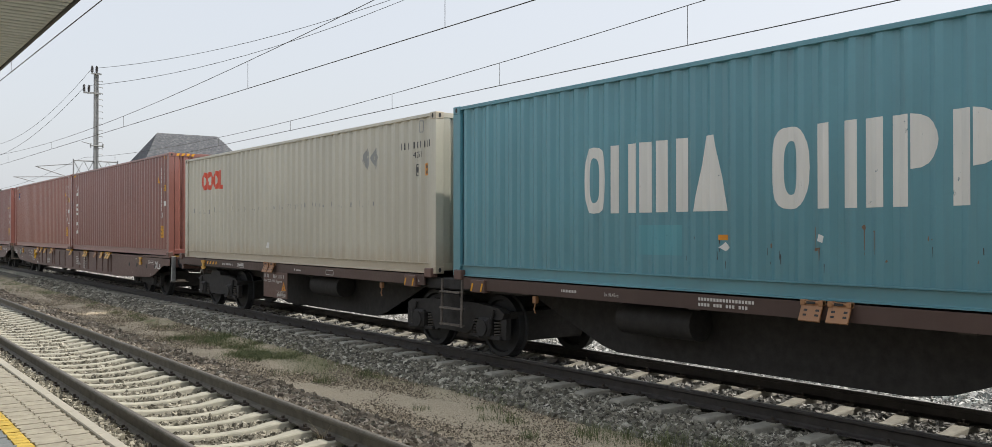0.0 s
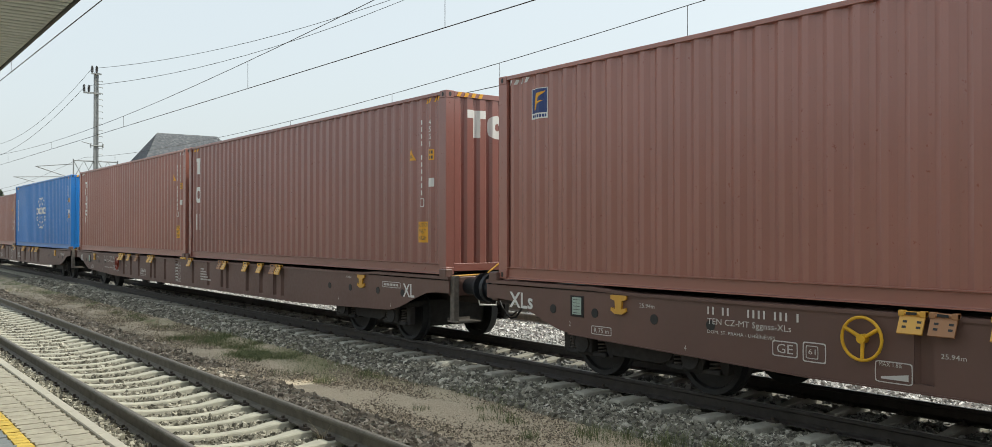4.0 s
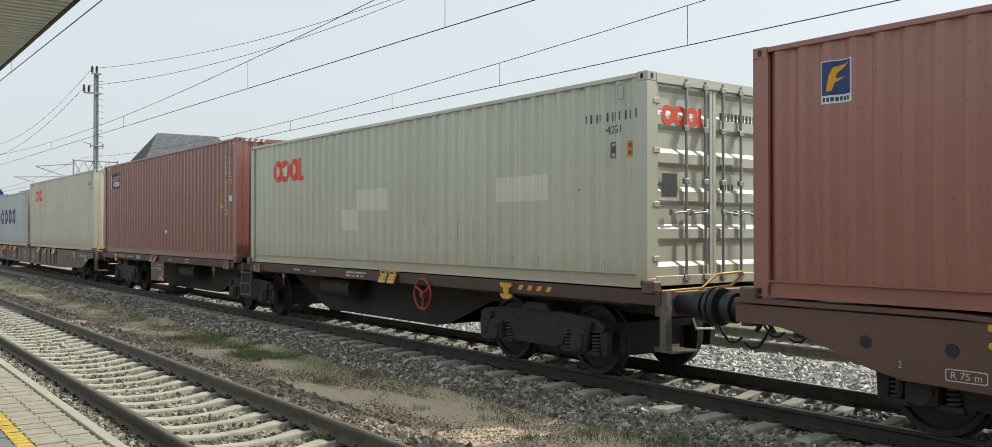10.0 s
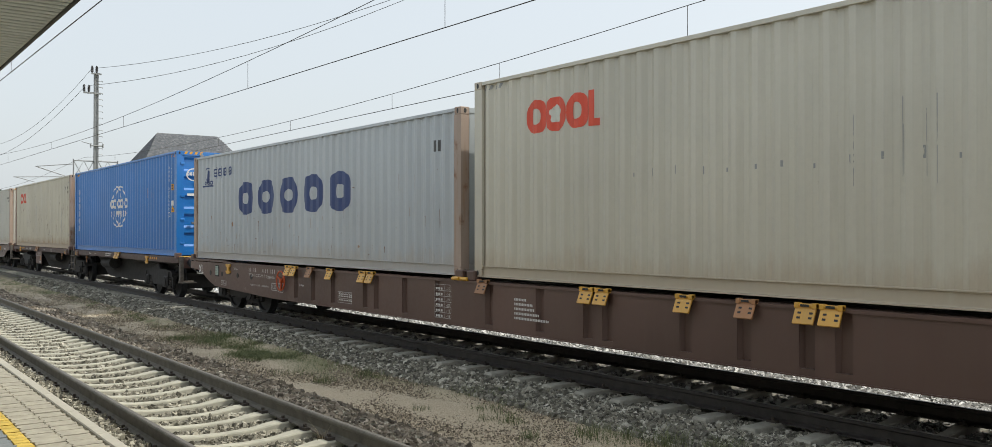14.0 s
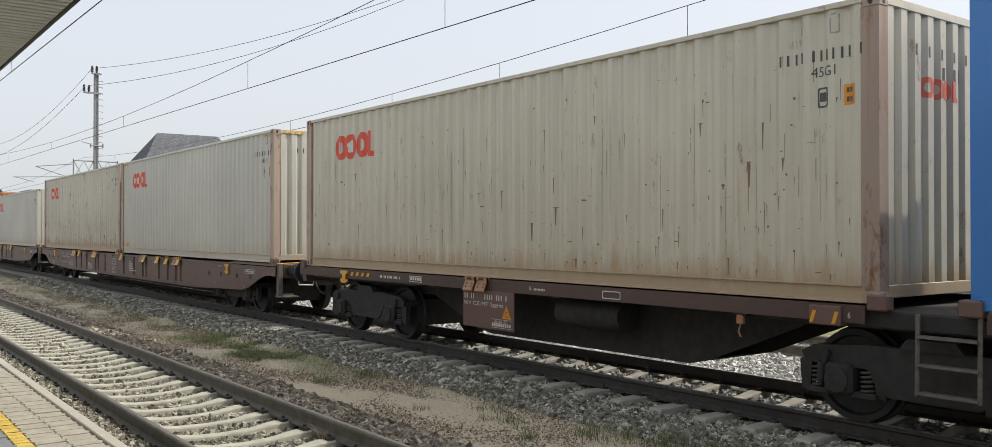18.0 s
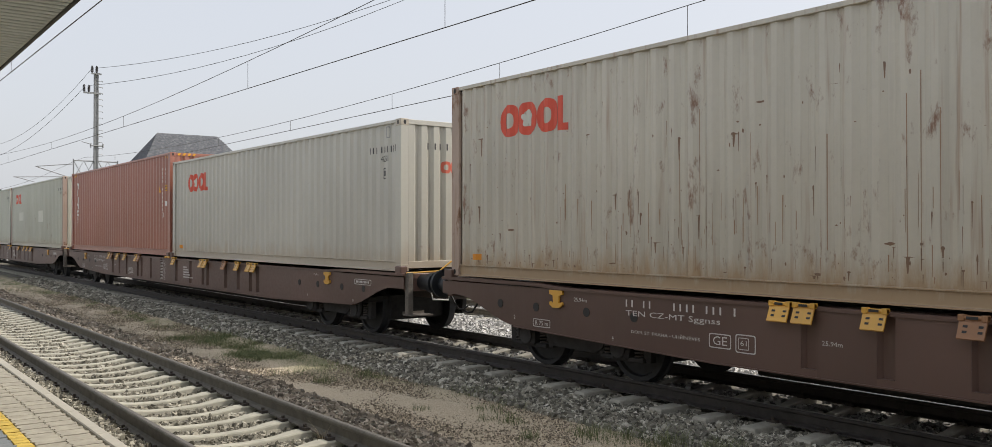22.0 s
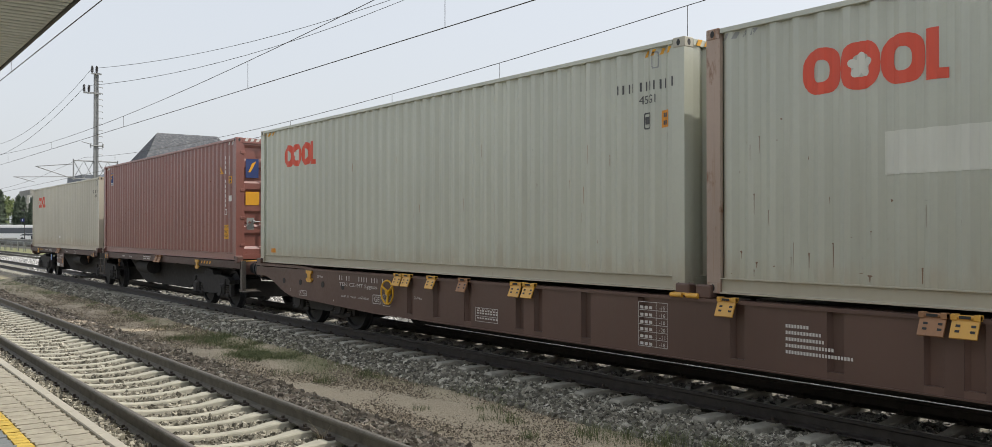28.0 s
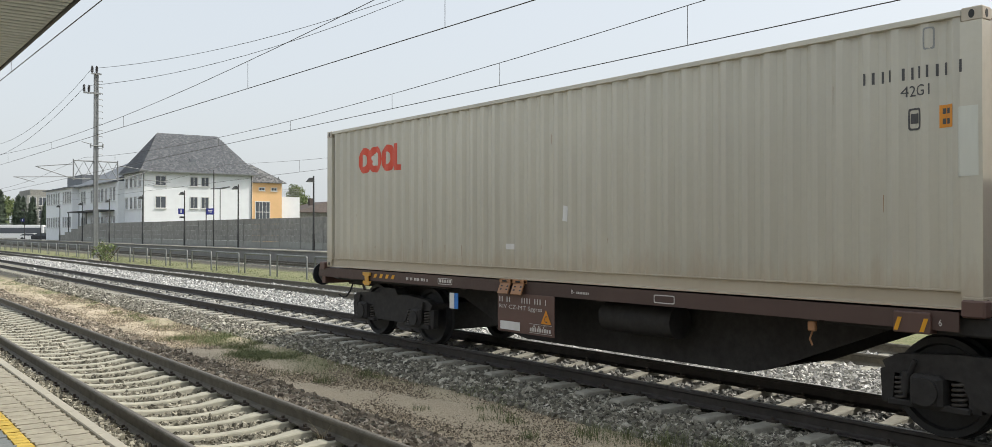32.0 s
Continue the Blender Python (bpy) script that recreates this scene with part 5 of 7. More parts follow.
    sb += ring(-3.9, 1.1, 0.32, 0.1, 0.012, 16, power=0.2) + bars("xxxxxxxxxx", 2.8, 1.09, 0.02, 0.035, 0.01) + letters("2x10.42m", 3.6, 1.08, 0.25, 0.045) + letters("6", -0.72, 1.06, 0.03, 0.06) + bars("xxxxxxxxxxxxxxxxxx", 5.1, 1.12, 0.03, 0.035, 0.012) + bars("xxxx xxx xxx xxx", 5.1, 1.06, 0.03, 0.035, 0.012)
    stencil("fine_writing", sb, wg, X - 0.006, "white_fine", "", "jsm")
    if cards:
        put("label_card", shared("card2", lambda: box(B(), -0.01, 0, -0.07, 0.05, -0.12, 0.12)), "tape", wg, "white label card", pose(X - 0.004, 8.25, 0.82))
        put("label_card", shared("card3", lambda: box(B(), -0.012, 0, -0.05, 0.04, -0.12, 0.12)), "bluecard", wg, "blue label card", pose(X - 0.008, 8.12, 0.82))
    put("tank", shared("tank", lambda: rod(B(), (0, -0.6, 0), (0, 0.6, 0), 0.2, 16)), "bogie", wg, "dark air tank", pose(-0.85, 4.6, 0.8))
    put("tank", shared("tank", lambda: rod(B(), (0, -0.6, 0), (0, 0.6, 0), 0.2, 16)), "bogie", wg, "dark air tank", pose(-0.85, -4.2, 0.8))
    for w in (2.0, -2.2):
        put("valve", shared("valve", lambda: pipe(box(B(), -0.03, 0.03, -0.04, 0.04, 0.9, 1.0, 0.01), [(0, 0, 0.9), (0, 0.03, 0.82), (0, 0, 0.76)], 0.01, 6)), "rust_flap", wg, "small rusty valve lever", pose(X + 0.05, w, 0))
    if crank:
        put("brake_wheel", shared("brake_wheel", wheel_crank_mesh), crank, wg, "spoked handbrake wheel", pose(X - 0.05, -7.8, 0.88) @ Matrix.Scale(1.22, 4))
    MOVING.append((wg, FACE + WID / 2, uc, 0.0))
    return wg


M["red_wheel"] = simple("dull_red_paint", (0.30, 0.05, 0.03), 0.5)
M["orange_wheel"] = simple("orange_red_paint", (0.55, 0.10, 0.03), 0.5)
M["yellow_wheel"] = simple("clean_yellow_paint", (0.75, 0.42, 0.02), 0.45)


def middle(i):
    return (FRONT[i] + FRONT[i + 1] + LEN) / 2


joint_wagon(middle(0), "rust_flap")
deep_wagon(middle(2), "-XLs", True, "yellow_wheel", "XLs", 2.36, (5.8, 6.08))
deep_wagon(middle(4), "", True, "red_wheel", "XL")
deep_wagon(middle(6), "", False, "orange_wheel")
joint_wagon(middle(8), "yellow", "red_wheel")
deep_wagon(middle(10), "", True, "orange_wheel", "XL", steel="wagon_old")
joint_wagon(middle(12), "yellow")
deep_wagon(middle(14), "", False, "", steel="wagon_old")
deep_wagon(middle(16), "", False, "", steel="wagon_old")
deep_wagon(middle(18), "", False, "yellow_wheel", steel="wagon_old")
joint_wagon(middle(20), "rust_flap", "", True)

# ---- the setting ----
GROUND_STEPS = [(-400, -0.5), (1.74, -0.45), (1.9, -0.2), (2.48, -0.165), (2.66, -0.24), (4.08, -0.24), (4.28, -0.165), (4.8, -0.185), (5.15, -0.33), (5.6, -0.36), (6.7, -0.36), (7.2, -0.3), (7.7, -0.235),
                (10.4, -0.235), (11.0, -0.25), (11.8, -0.215), (12.5, -0.175), (12.85, -0.2), (14.45, -0.2), (14.9, -0.2), (15.5, -0.42), (18.0, -0.38), (20.6, -0.3), (21.4, -0.2),
                (24.5, -0.2), (26.5, -0.35), (60, -0.3), (400, 0.0)]


def ground_z(x):
    return float(np.interp(x, [p[0] for p in GROUND_STEPS], [p[1] for p in GROUND_STEPS]))


def mixmul(n, l, a, b):
    mm = n.new("ShaderNodeMath")
    mm.operation = "MULTIPLY"
    l.new(a, mm.inputs[0])
    l.new(b, mm.inputs[1])
    return mm.outputs[0]


def ground_material():
    m, n, l, b, out = nodes_of("trackside_ground")
    tc = n.new("ShaderNodeTexCoord")
    sep = n.new("ShaderNodeSeparateXYZ")
    l.new(tc.outputs["Object"], sep.inputs[0])
    wob = noise_tex(n, l, 0.9, 5, 0.65)
    wide = noise_tex(n, l, 0.22, 4, 0.6, (1, 0.5, 1))
    add = n.new("ShaderNodeMath")
    add.operation = "MULTIPLY_ADD"
    add.inputs[1].default_value, add.inputs[2].default_value = 0.9, -0.45
    l.new(wob, add.inputs[0])
    pos = n.new("ShaderNodeMath")
    pos.operation = "ADD"
    l.new(sep.outputs[0], pos.inputs[0])
    l.new(add.outputs[0], pos.inputs[1])

    def band(lo, hi, soft):
        a, c = n.new("ShaderNodeMapRange"), n.new("ShaderNodeMapRange")
        for k, (p, q) in ((a, (lo - soft, lo + soft)), (c, (hi + soft, hi - soft))):
            k.inputs[1].default_value, k.inputs[2].default_value = p, q
            l.new(pos.outputs[0], k.inputs[0])
        mm = n.new("ShaderNodeMath")
        mm.operation = "MULTIPLY"
        l.new(a.outputs[0], mm.inputs[0])
        l.new(c.outputs[0], mm.inputs[1])
        return mm.outputs[0]
    vor = n.new("ShaderNodeTexVoronoi")
    vor.inputs["Scale"].default_value = 17.0
    l.new(tc.outputs["Object"], vor.inputs["Vector"])
    stone = mix(n, l, ramp(n, l, vor.outputs["Color"], [(0.1, 0.0), (0.9, 1.0)]), (0.04, 0.037, 0.028), (0.18, 0.165, 0.125))
    stone = mix(n, l, ramp(n, l, vor.outputs["Distance"], [(0.25, 0.0), (0.6, 0.8)]), stone, (0.035, 0.032, 0.03))
    grit = noise_tex(n, l, 62, 4, 0.8)
    mid = noise_tex(n, l, 3.5, 5, 0.7)
    sand = mix(n, l, ramp(n, l, grit, [(0.4, 0.0), (0.6, 1.0)]), (0.33, 0.27, 0.185), (0.66, 0.56, 0.41))
    sand = mix(n, l, ramp(n, l, mid, [(0.45, 0.0), (0.72, 0.55)]), sand, (0.43, 0.355, 0.25))
    soil = mix(n, l, ramp(n, l, grit, [(0.4, 0.0), (0.62, 1.0)]), (0.09, 0.077, 0.053), (0.46, 0.40, 0.29))
    grass = mix(n, l, ramp(n, l, grit, [(0.38, 0.0), (0.62, 1.0)]), (0.045, 0.06, 0.02), (0.27, 0.29, 0.12))
    grass = mix(n, l, ramp(n, l, mid, [(0.4, 0.0), (0.65, 0.8)]), grass, (0.27, 0.25, 0.14))
    far = mix(n, l, ramp(n, l, wide, [(0.4, 0.0), (0.6, 1.0)]), (0.10, 0.10, 0.085), (0.08, 0.11, 0.04))
    pale = mix(n, l, ramp(n, l, vor.outputs["Color"], [(0.1, 0.0), (0.9, 1.0)]), (0.14, 0.138, 0.13), (0.52, 0.515, 0.48))
    pale = mix(n, l, ramp(n, l, vor.outputs["Distance"], [(0.25, 0.0), (0.6, 0.85)]), pale, (0.05, 0.05, 0.048))
    stone = mix(n, l, band(10.0, 14.9, 0.2), stone, pale)
    c = mix(n, l, band(4.9, 7.1, 0.25), stone, sand)
    c = mix(n, l, mixmul(n, l, band(4.9, 7.0, 0.3), ramp(n, l, wide, [(0.58, 0.0), (0.72, 0.4)])), c, soil)
    def stretch(lo, hi):
        k = n.new("ShaderNodeMapRange")
        k.inputs[1].default_value, k.inputs[2].default_value = lo, hi
        l.new(sep.outputs[1], k.inputs[0])
        return k.outputs[0]
    c = mix(n, l, mixmul(n, l, band(4.6, 5.75, 0.3), mixmul(n, l, stretch(12, 19), ramp(n, l, mid, [(0.3, 0.5), (0.6, 1.0)]))), c, soil)
    mossy = noise_tex(n, l, 1.1, 5, 0.7, (1, 0.45, 1))
    c = mix(n, l, mixmul(n, l, band(6.3, 7.1, 0.25), mixmul(n, l, stretch(11, 15), ramp(n, l, mossy, [(0.4, 0.0), (0.56, 0.9)]))), c, grass)
    c = mix(n, l, mixmul(n, l, band(6.75, 7.4, 0.25), ramp(n, l, mossy, [(0.5, 0.0), (0.66, 0.8)])), c, grass)
    c = mix(n, l, band(15.0, 20.6, 0.4), c, grass)
    c = mix(n, l, band(30.5, 3000, 0.5), c, far)
    l.new(c, b.inputs["Base Color"])
    b.inputs["Roughness"].default_value = 0.9
    hgt = mix(n, l, 0.5, vor.outputs["Distance"], grit)
    bump(n, l, b, hgt, 0.35, 0.012)
    return m


M["ground"] = ground_material()


def stone_material(name, dark, light, tint):
    m, n, l, b, out = nodes_of(name)
    g = n.new("ShaderNodeNewGeometry")
    c = ramp(n, l, g.outputs["Random Per Island"], [(0.0, dark), (0.45, tuple((p + q) / 2 for p, q in zip(dark, light))), (0.8, light), (1.0, tint)])
    f = noise_tex(n, l, 40, 4, 0.7)
    c = mix(n, l, ramp(n, l, f, [(0.4, 0.0), (0.8, 0.35)]), c, scaled(dark, 0.8))
    l.new(c, b.inputs["Base Color"])
    b.inputs["Roughness"].default_value = 0.85
    bump(n, l, b, f, 0.4, 0.006)
    return m


M["ballast_brown"] = stone_material("brown_stained_ballast", (0.085, 0.078, 0.058), (0.35, 0.325, 0.25), (0.53, 0.50, 0.41))
M["ballast_grey"] = stone_material("grey_granite_ballast", (0.10, 0.10, 0.095), (0.44, 0.435, 0.405), (0.64, 0.635, 0.60))
M["ballast_pale"] = stone_material("clean_pale_ballast", (0.22, 0.22, 0.21), (0.60, 0.595, 0.565), (0.80, 0.79, 0.76))
M["rail_side"] = simple("rust_brown_rail", (0.145, 0.134, 0.109), 0.75, 0.1, 0.3, 8)
M["rail_dark"] = simple("oily_dark_rail", (0.06, 0.054, 0.05), 0.6, 0.2, 0.3, 8)
M["rail_top"] = simple("bright_running_steel", (0.36, 0.345, 0.32), 0.5, 0.6, 0.15, 20, 0)
M["rail_top_dull"] = simple("dull_brown_rail_head", (0.15, 0.137, 0.115), 0.6, 0.2, 0.2, 12, 0)
M["sleeper"] = simple("pale_concrete", (0.43, 0.412, 0.33), 0.85, 0, 0.16, 9, 0.3)
M["sleeper_dirty"] = simple("dusty_concrete", (0.37, 0.355, 0.30), 0.85, 0, 0.2, 9, 0.3)
M["clip"] = simple("grimy_clip", (0.06, 0.05, 0.042), 0.8, 0.2, 0.3)


def ground_sheet():
    xs = sorted({p[0] for p in GROUND_STEPS} | {-2500.0, -60, -6, 3.4, 6.0, 6.35, 9.0, 12.9, 16.5, 19, 30, 45, 90, 200, 1000, 2500, *np.arange(4.8, 7.8, 0.3).round(2)})
    ys = sorted({-2500.0, -400, -60, -10, 130, 200, 400, 1200, 2500, *np.arange(0, 30, 0.5), *np.arange(30, 120, 3.0)})
    bm = B()
    grid = []
    for y in ys:
        row = []
        for x in xs:
            z = ground_z(x)
            if 4.8 < x < 7.5 and 0 < y < 60:
                z += 0.06 * noise.noise((x * 1.1, y * 0.6, 0.3)) + 0.03 * noise.noise((x * 3, y * 2.5, 5))
            row.append(bm.verts.new((x, y, z)))
        grid.append(row)
    for a, b in zip(grid, grid[1:]):
        for i in range(len(xs) - 1):
            bm.faces.new((a[i], a[i + 1], b[i + 1], b[i]))
    ob = part("ground", bm, "ground")
    return tagged(ob, "gravel and sandy soil strip between railway tracks", "ground", kind="structure")


ground_sheet()


def rail_profile(s=1.0):
    half_p = [(0.0, 0.0), (0.028, -0.002), (0.036, -0.012), (0.036, -0.035), (0.012, -0.05), (0.009, -0.13), (0.03, -0.148), (0.072, -0.16), (0.075, -0.172)]
    return [(-x, z) for x, z in half_p[::-1]] + half_p[1:]


def track(name, label, xc, y0, y1, pitch, y_first, side_mat, sleeper_mat, top_w=0.0):
    t = tagged(new(name), label, "railway track", kind="structure")
    for s in (-0.7535, 0.7535):
        r = part("rail", prism(B(), rail_profile(), y0, y1, "y"), side_mat, t, "", pose(xc + s, 0, 0))
        part("running_surface", box(B(), -0.021, 0.021, y0, y1, 0.0005, 0.003), "rail_top_dull" if side_mat == "rail_side" else "rail_top", r, "worn rail head")
    return t


def sleeper_mesh():
    bm = B()
    st = [(-1.3, -0.19, 0.12), (-1.28, -0.165, 0.12), (-0.95, -0.16, 0.12), (-0.55, -0.165, 0.11), (-0.3, -0.2, 0.085), (0, -0.21, 0.08), (0.3, -0.2, 0.085), (0.55, -0.165, 0.11), (0.95, -0.16, 0.12), (1.28, -0.165, 0.12), (1.3, -0.19, 0.12)]
    rows = [[bm.verts.new(p) for p in ((x, -w, -0.36), (x, -w * 0.8, z - 0.012), (x, -w * 0.7, z), (x, w * 0.7, z), (x, w * 0.8, z - 0.012), (x, w, -0.36))] for x, z, w in st]
    for a, b in zip(rows, rows[1:]):
        for i in range(5):
            bm.faces.new((a[i], a[i + 1], b[i + 1], b[i]))
    bm.faces.new(rows[0])
    bm.faces.new(rows[-1][::-1])
    return bm


def clip_mesh():
    bm = B()
    for s in (-0.7535, 0.7535):
        for d in (-0.11, 0.11):
            box(bm, s + d - 0.035, s + d + 0.035, -0.06, 0.06, -0.165, -0.135)
            rod(bm, (s + d, 0, -0.14), (s + d, 0, -0.105), 0.018, 6)
    return bm


near_track = track("track_near", "railway track with rusty rails on pale concrete sleepers", 3.376, -30, 400, 0.545, 5.3, "rail_side", "sleeper")
main_track = track("track_main", "main railway track with dark rails on concrete sleepers", 9.04, -40, 400, 0.65, 1.4, "rail_dark", "sleeper_dirty")
third_track = track("track_third", "third railway track in pale ballast", 13.65, -40, 400, 0.65, 1.4, "rail_side", "sleeper_dirty")
fourth_track = track("track_fourth", "far railway track along the other platform", 23.0, -20, 400, 0.65, 1.4, "rail_side", "sleeper_dirty")

# platform at the camera's side
M["paver"] = simple("beige_concrete_paver", (0.36, 0.333, 0.26), 0.85, 0, 0.2, 9, 0.25)
M["paver_grey"] = simple("blue_grey_concrete_paver", (0.20, 0.22, 0.22), 0.85, 0, 0.12, 5, 0.25)
M["paver_yellow"] = simple("yellow_painted_paver", (0.60, 0.42, 0.07), 0.75, 0, 0.3, 9, 0.25)
M["coping"] = simple("pale_concrete_coping", (0.43, 0.405, 0.335), 0.85, 0, 0.1, 6, 0.25)
M["joint"] = simple("dark_joint_sand", (0.085, 0.074, 0.055), 0.95, 0, 0.2)
PLAT = 0.40
plat = tagged(part("platform", box(B(), -9.0, 1.60, -30, 150, -0.45, PLAT - 0.02), "joint"), "beige paved station platform with a yellow line", "platform", kind="structure")


def paver_mesh():
    """Small interlocking block with cranked ends."""
    bm = B()
    o = [(-0.095, -0.09), (0.095, -0.09), (0.095, -0.05), (0.112, -0.025), (0.078, 0.025), (0.095, 0.05), (0.095, 0.09),
         (-0.095, 0.09), (-0.095, 0.05), (-0.112, 0.025), (-0.078, -0.025), (-0.095, -0.05)]
    prism(bm, o, -0.05, 0.0, "z")
    return bm


def yellow_paver_mesh():
    bm = B()
    prism(bm, [(-0.05, -0.045), (-0.01, -0.04), (0.015, -0.06), (0.05, -0.045), (0.05, 0.045), (0.015, 0.03), (-0.01, 0.05), (-0.05, 0.045)], -0.05, 0.0, "z")
    return bm


def coping_mesh():
    return box(B(), 0.016, 0.105, 0.004, 0.996, -0.3, 0.006, 0.008)


def canopy():
    M["soffit"] = simple("grey_green_metal_soffit", (0.60, 0.64, 0.62), 0.6, 0.2, 0.12, 5, 0.1)
    M["fascia"] = simple("dark_grey_fascia", (0.06, 0.06, 0.055), 0.6, 0.2, 0.2, 5, 0.1)
    c = empty("platform_canopy", "grey platform canopy with a slatted metal soffit", "canopy")
    z = 3.66
    part("fascia", box(B(), 1.578, 1.6, -7.7, 11.62, z + 0.005, z + 0.2), "fascia", c, "dark edge strip")
    part("roof_plate", box(B(), -2.9, 1.58, -7.7, 11.62, z + 0.12, z + 0.2), "fascia", c)
    me = shared("soffit_slat", lambda: box(B(), -2.85, 1.575, -0.041, 0.041, 0.0, 0.05, 0.006))
    for i in range(150):
        put("slat", me, "soffit", c, "", pose(0, 11.55 - i * 0.128, z + 0.02))
    for y in (-6, 0):
        part("post", box(B(), -2.6, -2.4, y - 0.1, y + 0.1, PLAT, z + 0.05, 0.01), "fascia", c)


canopy()
# added wall, never in view: holds back low skylight and reflections on the containers
M["back_wall"] = simple("beige_rendered_wall", (0.27, 0.25, 0.22), 0.9, 0, 0.12, 1.5, 0.2)
tagged(part("wall_platform", box(B(), -9.5, -9.0, -60, 60, -0.45, 4.8), "back_wall"), "plain beige rendered wall behind the platform", "wall", kind="structure")

# ---- overhead line ----
M["wire"] = simple("tarnished_copper_wire", (0.07, 0.065, 0.06), 0.6, 0.5, 0.2)
M["mast"] = simple("galvanised_mast_steel", (0.30, 0.31, 0.31), 0.55, 0.4, 0.2, 5)
M["porcelain"] = simple("dark_porcelain", (0.05, 0.045, 0.045), 0.35, 0, 0.2)


def wire(name, pts, r, label):
    ob = part(name, pipe(B(), pts, r, 6), "wire")
    return tagged(ob, label, "overhead wire")


def catenary(x, z_contact, supports, drops, droop):
    """Contact wire, sagging messenger wire and droppers of one track, between its supports."""
    line = empty("overhead_line", "contact wire hung from a sagging messenger wire", "overhead wire", "overhead lines")
    part("contact_wire", pipe(B(), [(x, supports[0], z_contact(supports[0])), *[(x, y, z_contact(y)) for y in np.linspace(supports[0], supports[-1], 26)[1:]]], 0.0095, 6), "wire", line)

    def z_carrier(y):
        for a, b in zip(supports, supports[1:]):
            if a <= y <= b:
                k = (y - a) / (b - a)
                return z_contact(y) + droop[1] - (droop[1] - droop[0]) * 4 * k * (1 - k)
        return z_contact(y) + droop[1]
    part("messenger_wire", pipe(B(), [(x, y, z_carrier(y)) for y in np.linspace(supports[0], supports[-1], 60)], 0.008, 6), "wire", line)
    for y in drops:
        put("dropper", mesh_of("dropper", pipe(B(), [(x, y, z_contact(y)), (x, y, z_carrier(y))], 0.006, 5)), "wire", line)


catenary(9.04, lambda y: 5.455 + 0.0093 * y, (-46, 14, 74, 134), (13.5, 22.86, 35.0, 47.9, 60.5, -5, -18), (0.33, 1.12))
catenary(13.0, lambda y: 5.38, (-52, 4, 60, 116), (11.24, 17.06, 22.11, 29, 36, 44, 52, -10), (0.32, 1.1))
catenary(3.4, lambda y: 5.30 + 0.006 * y, (-40, 12, 68, 120), (22.4, 31, 40, 50), (0.3, 1.3))
catenary(23.0, lambda y: 5.45, (-50, 4, 62, 120), (10, 20, 30, 40, 50), (0.45, 1.2))


def mast():
    m = empty("catenary_mast", "galvanised steel mast with insulators and climbing irons", "catenary mast", "", pose(15.8, 68.4, -0.4))
    bm = B()
    for x, y in ((-0.105, -0.105), (0.105, -0.105), (0.105, 0.105), (-0.105, 0.105)):
        box(bm, x - 0.035, x + 0.035, y - 0.035, y + 0.035, 0, 13.6)
    box(bm, -0.09, 0.09, -0.09, 0.09, 0, 13.55)
    part("shaft", bm, "mast", m)
    part("foot", box(B(), -0.4, 0.4, -0.4, 0.4, -0.3, 0.35, 0.03), "sleeper", m, "concrete foot")
    part("cap", box(B(), -0.2, 0.2, -0.2, 0.2, 13.55, 13.62), "mast", m)
    part("cross_arm", box(B(), -0.38, 0.3, -0.3, -0.2, 13.48, 13.58), "mast", m)
    part("cross_arm", box(B(), -0.9, 0.25, -0.3, -0.2, 12.08, 12.2), "mast", m)
    for x, z in ((-0.33, 13.58), (-0.02, 13.6), (-0.86, 12.2), (-0.54, 12.2)):
        bm = rod(B(), (0, 0, 0), (0, 0, 0.5), 0.05, 10)
        for k in range(5):
            rod(bm, (0, 0, 0.06 + 0.08 * k), (0, 0, 0.1 + 0.08 * k), 0.095, 12)
        part("insulator", bm, "porcelain", m, "", pose(x, -0.25, z))
    me = shared("climbing_iron", lambda: pipe(B(), [(0.15, 0, 0), (0.42, 0, 0.02), (0.44, 0, -0.06)], 0.02, 6))
    for k in range(15):
        put("climbing_iron", me, "mast", m, "", pose(0, 0, 6.9 + 0.44 * k))
    # short lattice brackets to both sides, with tubular cantilevers
    for s in (-1, 1):
        bm = B()
        for z in (7.3, 6.03):
            pipe(bm, [(0.1 * s, 0, z), (1.48 * s, 0, z)], 0.045, 6)
        pipe(bm, [(1.48 * s, 0, 5.9), (1.48 * s, 0, 7.4)], 0.05, 6)
        pipe(bm, [(0.15 * s, 0, 6.03), (0.8 * s, 0, 7.3), (1.48 * s, 0, 6.03)], 0.03, 5)
        pipe(bm, [(0.15 * s, 0, 7.3), (0.8 * s, 0, 6.03), (1.48 * s, 0, 7.3)], 0.03, 5)
        part("lattice_bracket", bm, "mast", m, "short lattice bracket")
        bm = B()
        pipe(bm, [(1.48 * s, 0, 7.05), (3.9 * s, 0, 6.78)], 0.03, 6)
        pipe(bm, [(1.48 * s, 0, 6.0), (3.87 * s, 0, 6.78)], 0.035, 6)
        pipe(bm, [(1.48 * s, 0, 6.15), (5.25 * s, 0, 6.0)], 0.03, 6)
        pipe(bm, [(5.1 * s, 0, 6.0), (3.95 * s, 0, 5.7)], 0.022, 6)
        part("cantilever", bm, "mast", m, "tubular cantilever")
    bm = pipe(B(), [(-0.4, -0.2, 8.4), (0.42, -0.2, 8.4)], 0.05, 6)
    for x in (-0.4, 0.42):
        pipe(bm, [(x, -0.2, 8.25), (x, -0.2, 8.55)], 0.05, 6)
    pipe(bm, [(-0.4, -0.2, 8.5), (-1.0, -0.2, 8.65)], 0.03, 6)
    part("side_bracket", bm, "mast", m, "short bracket with two end plates")
    return m


mast()


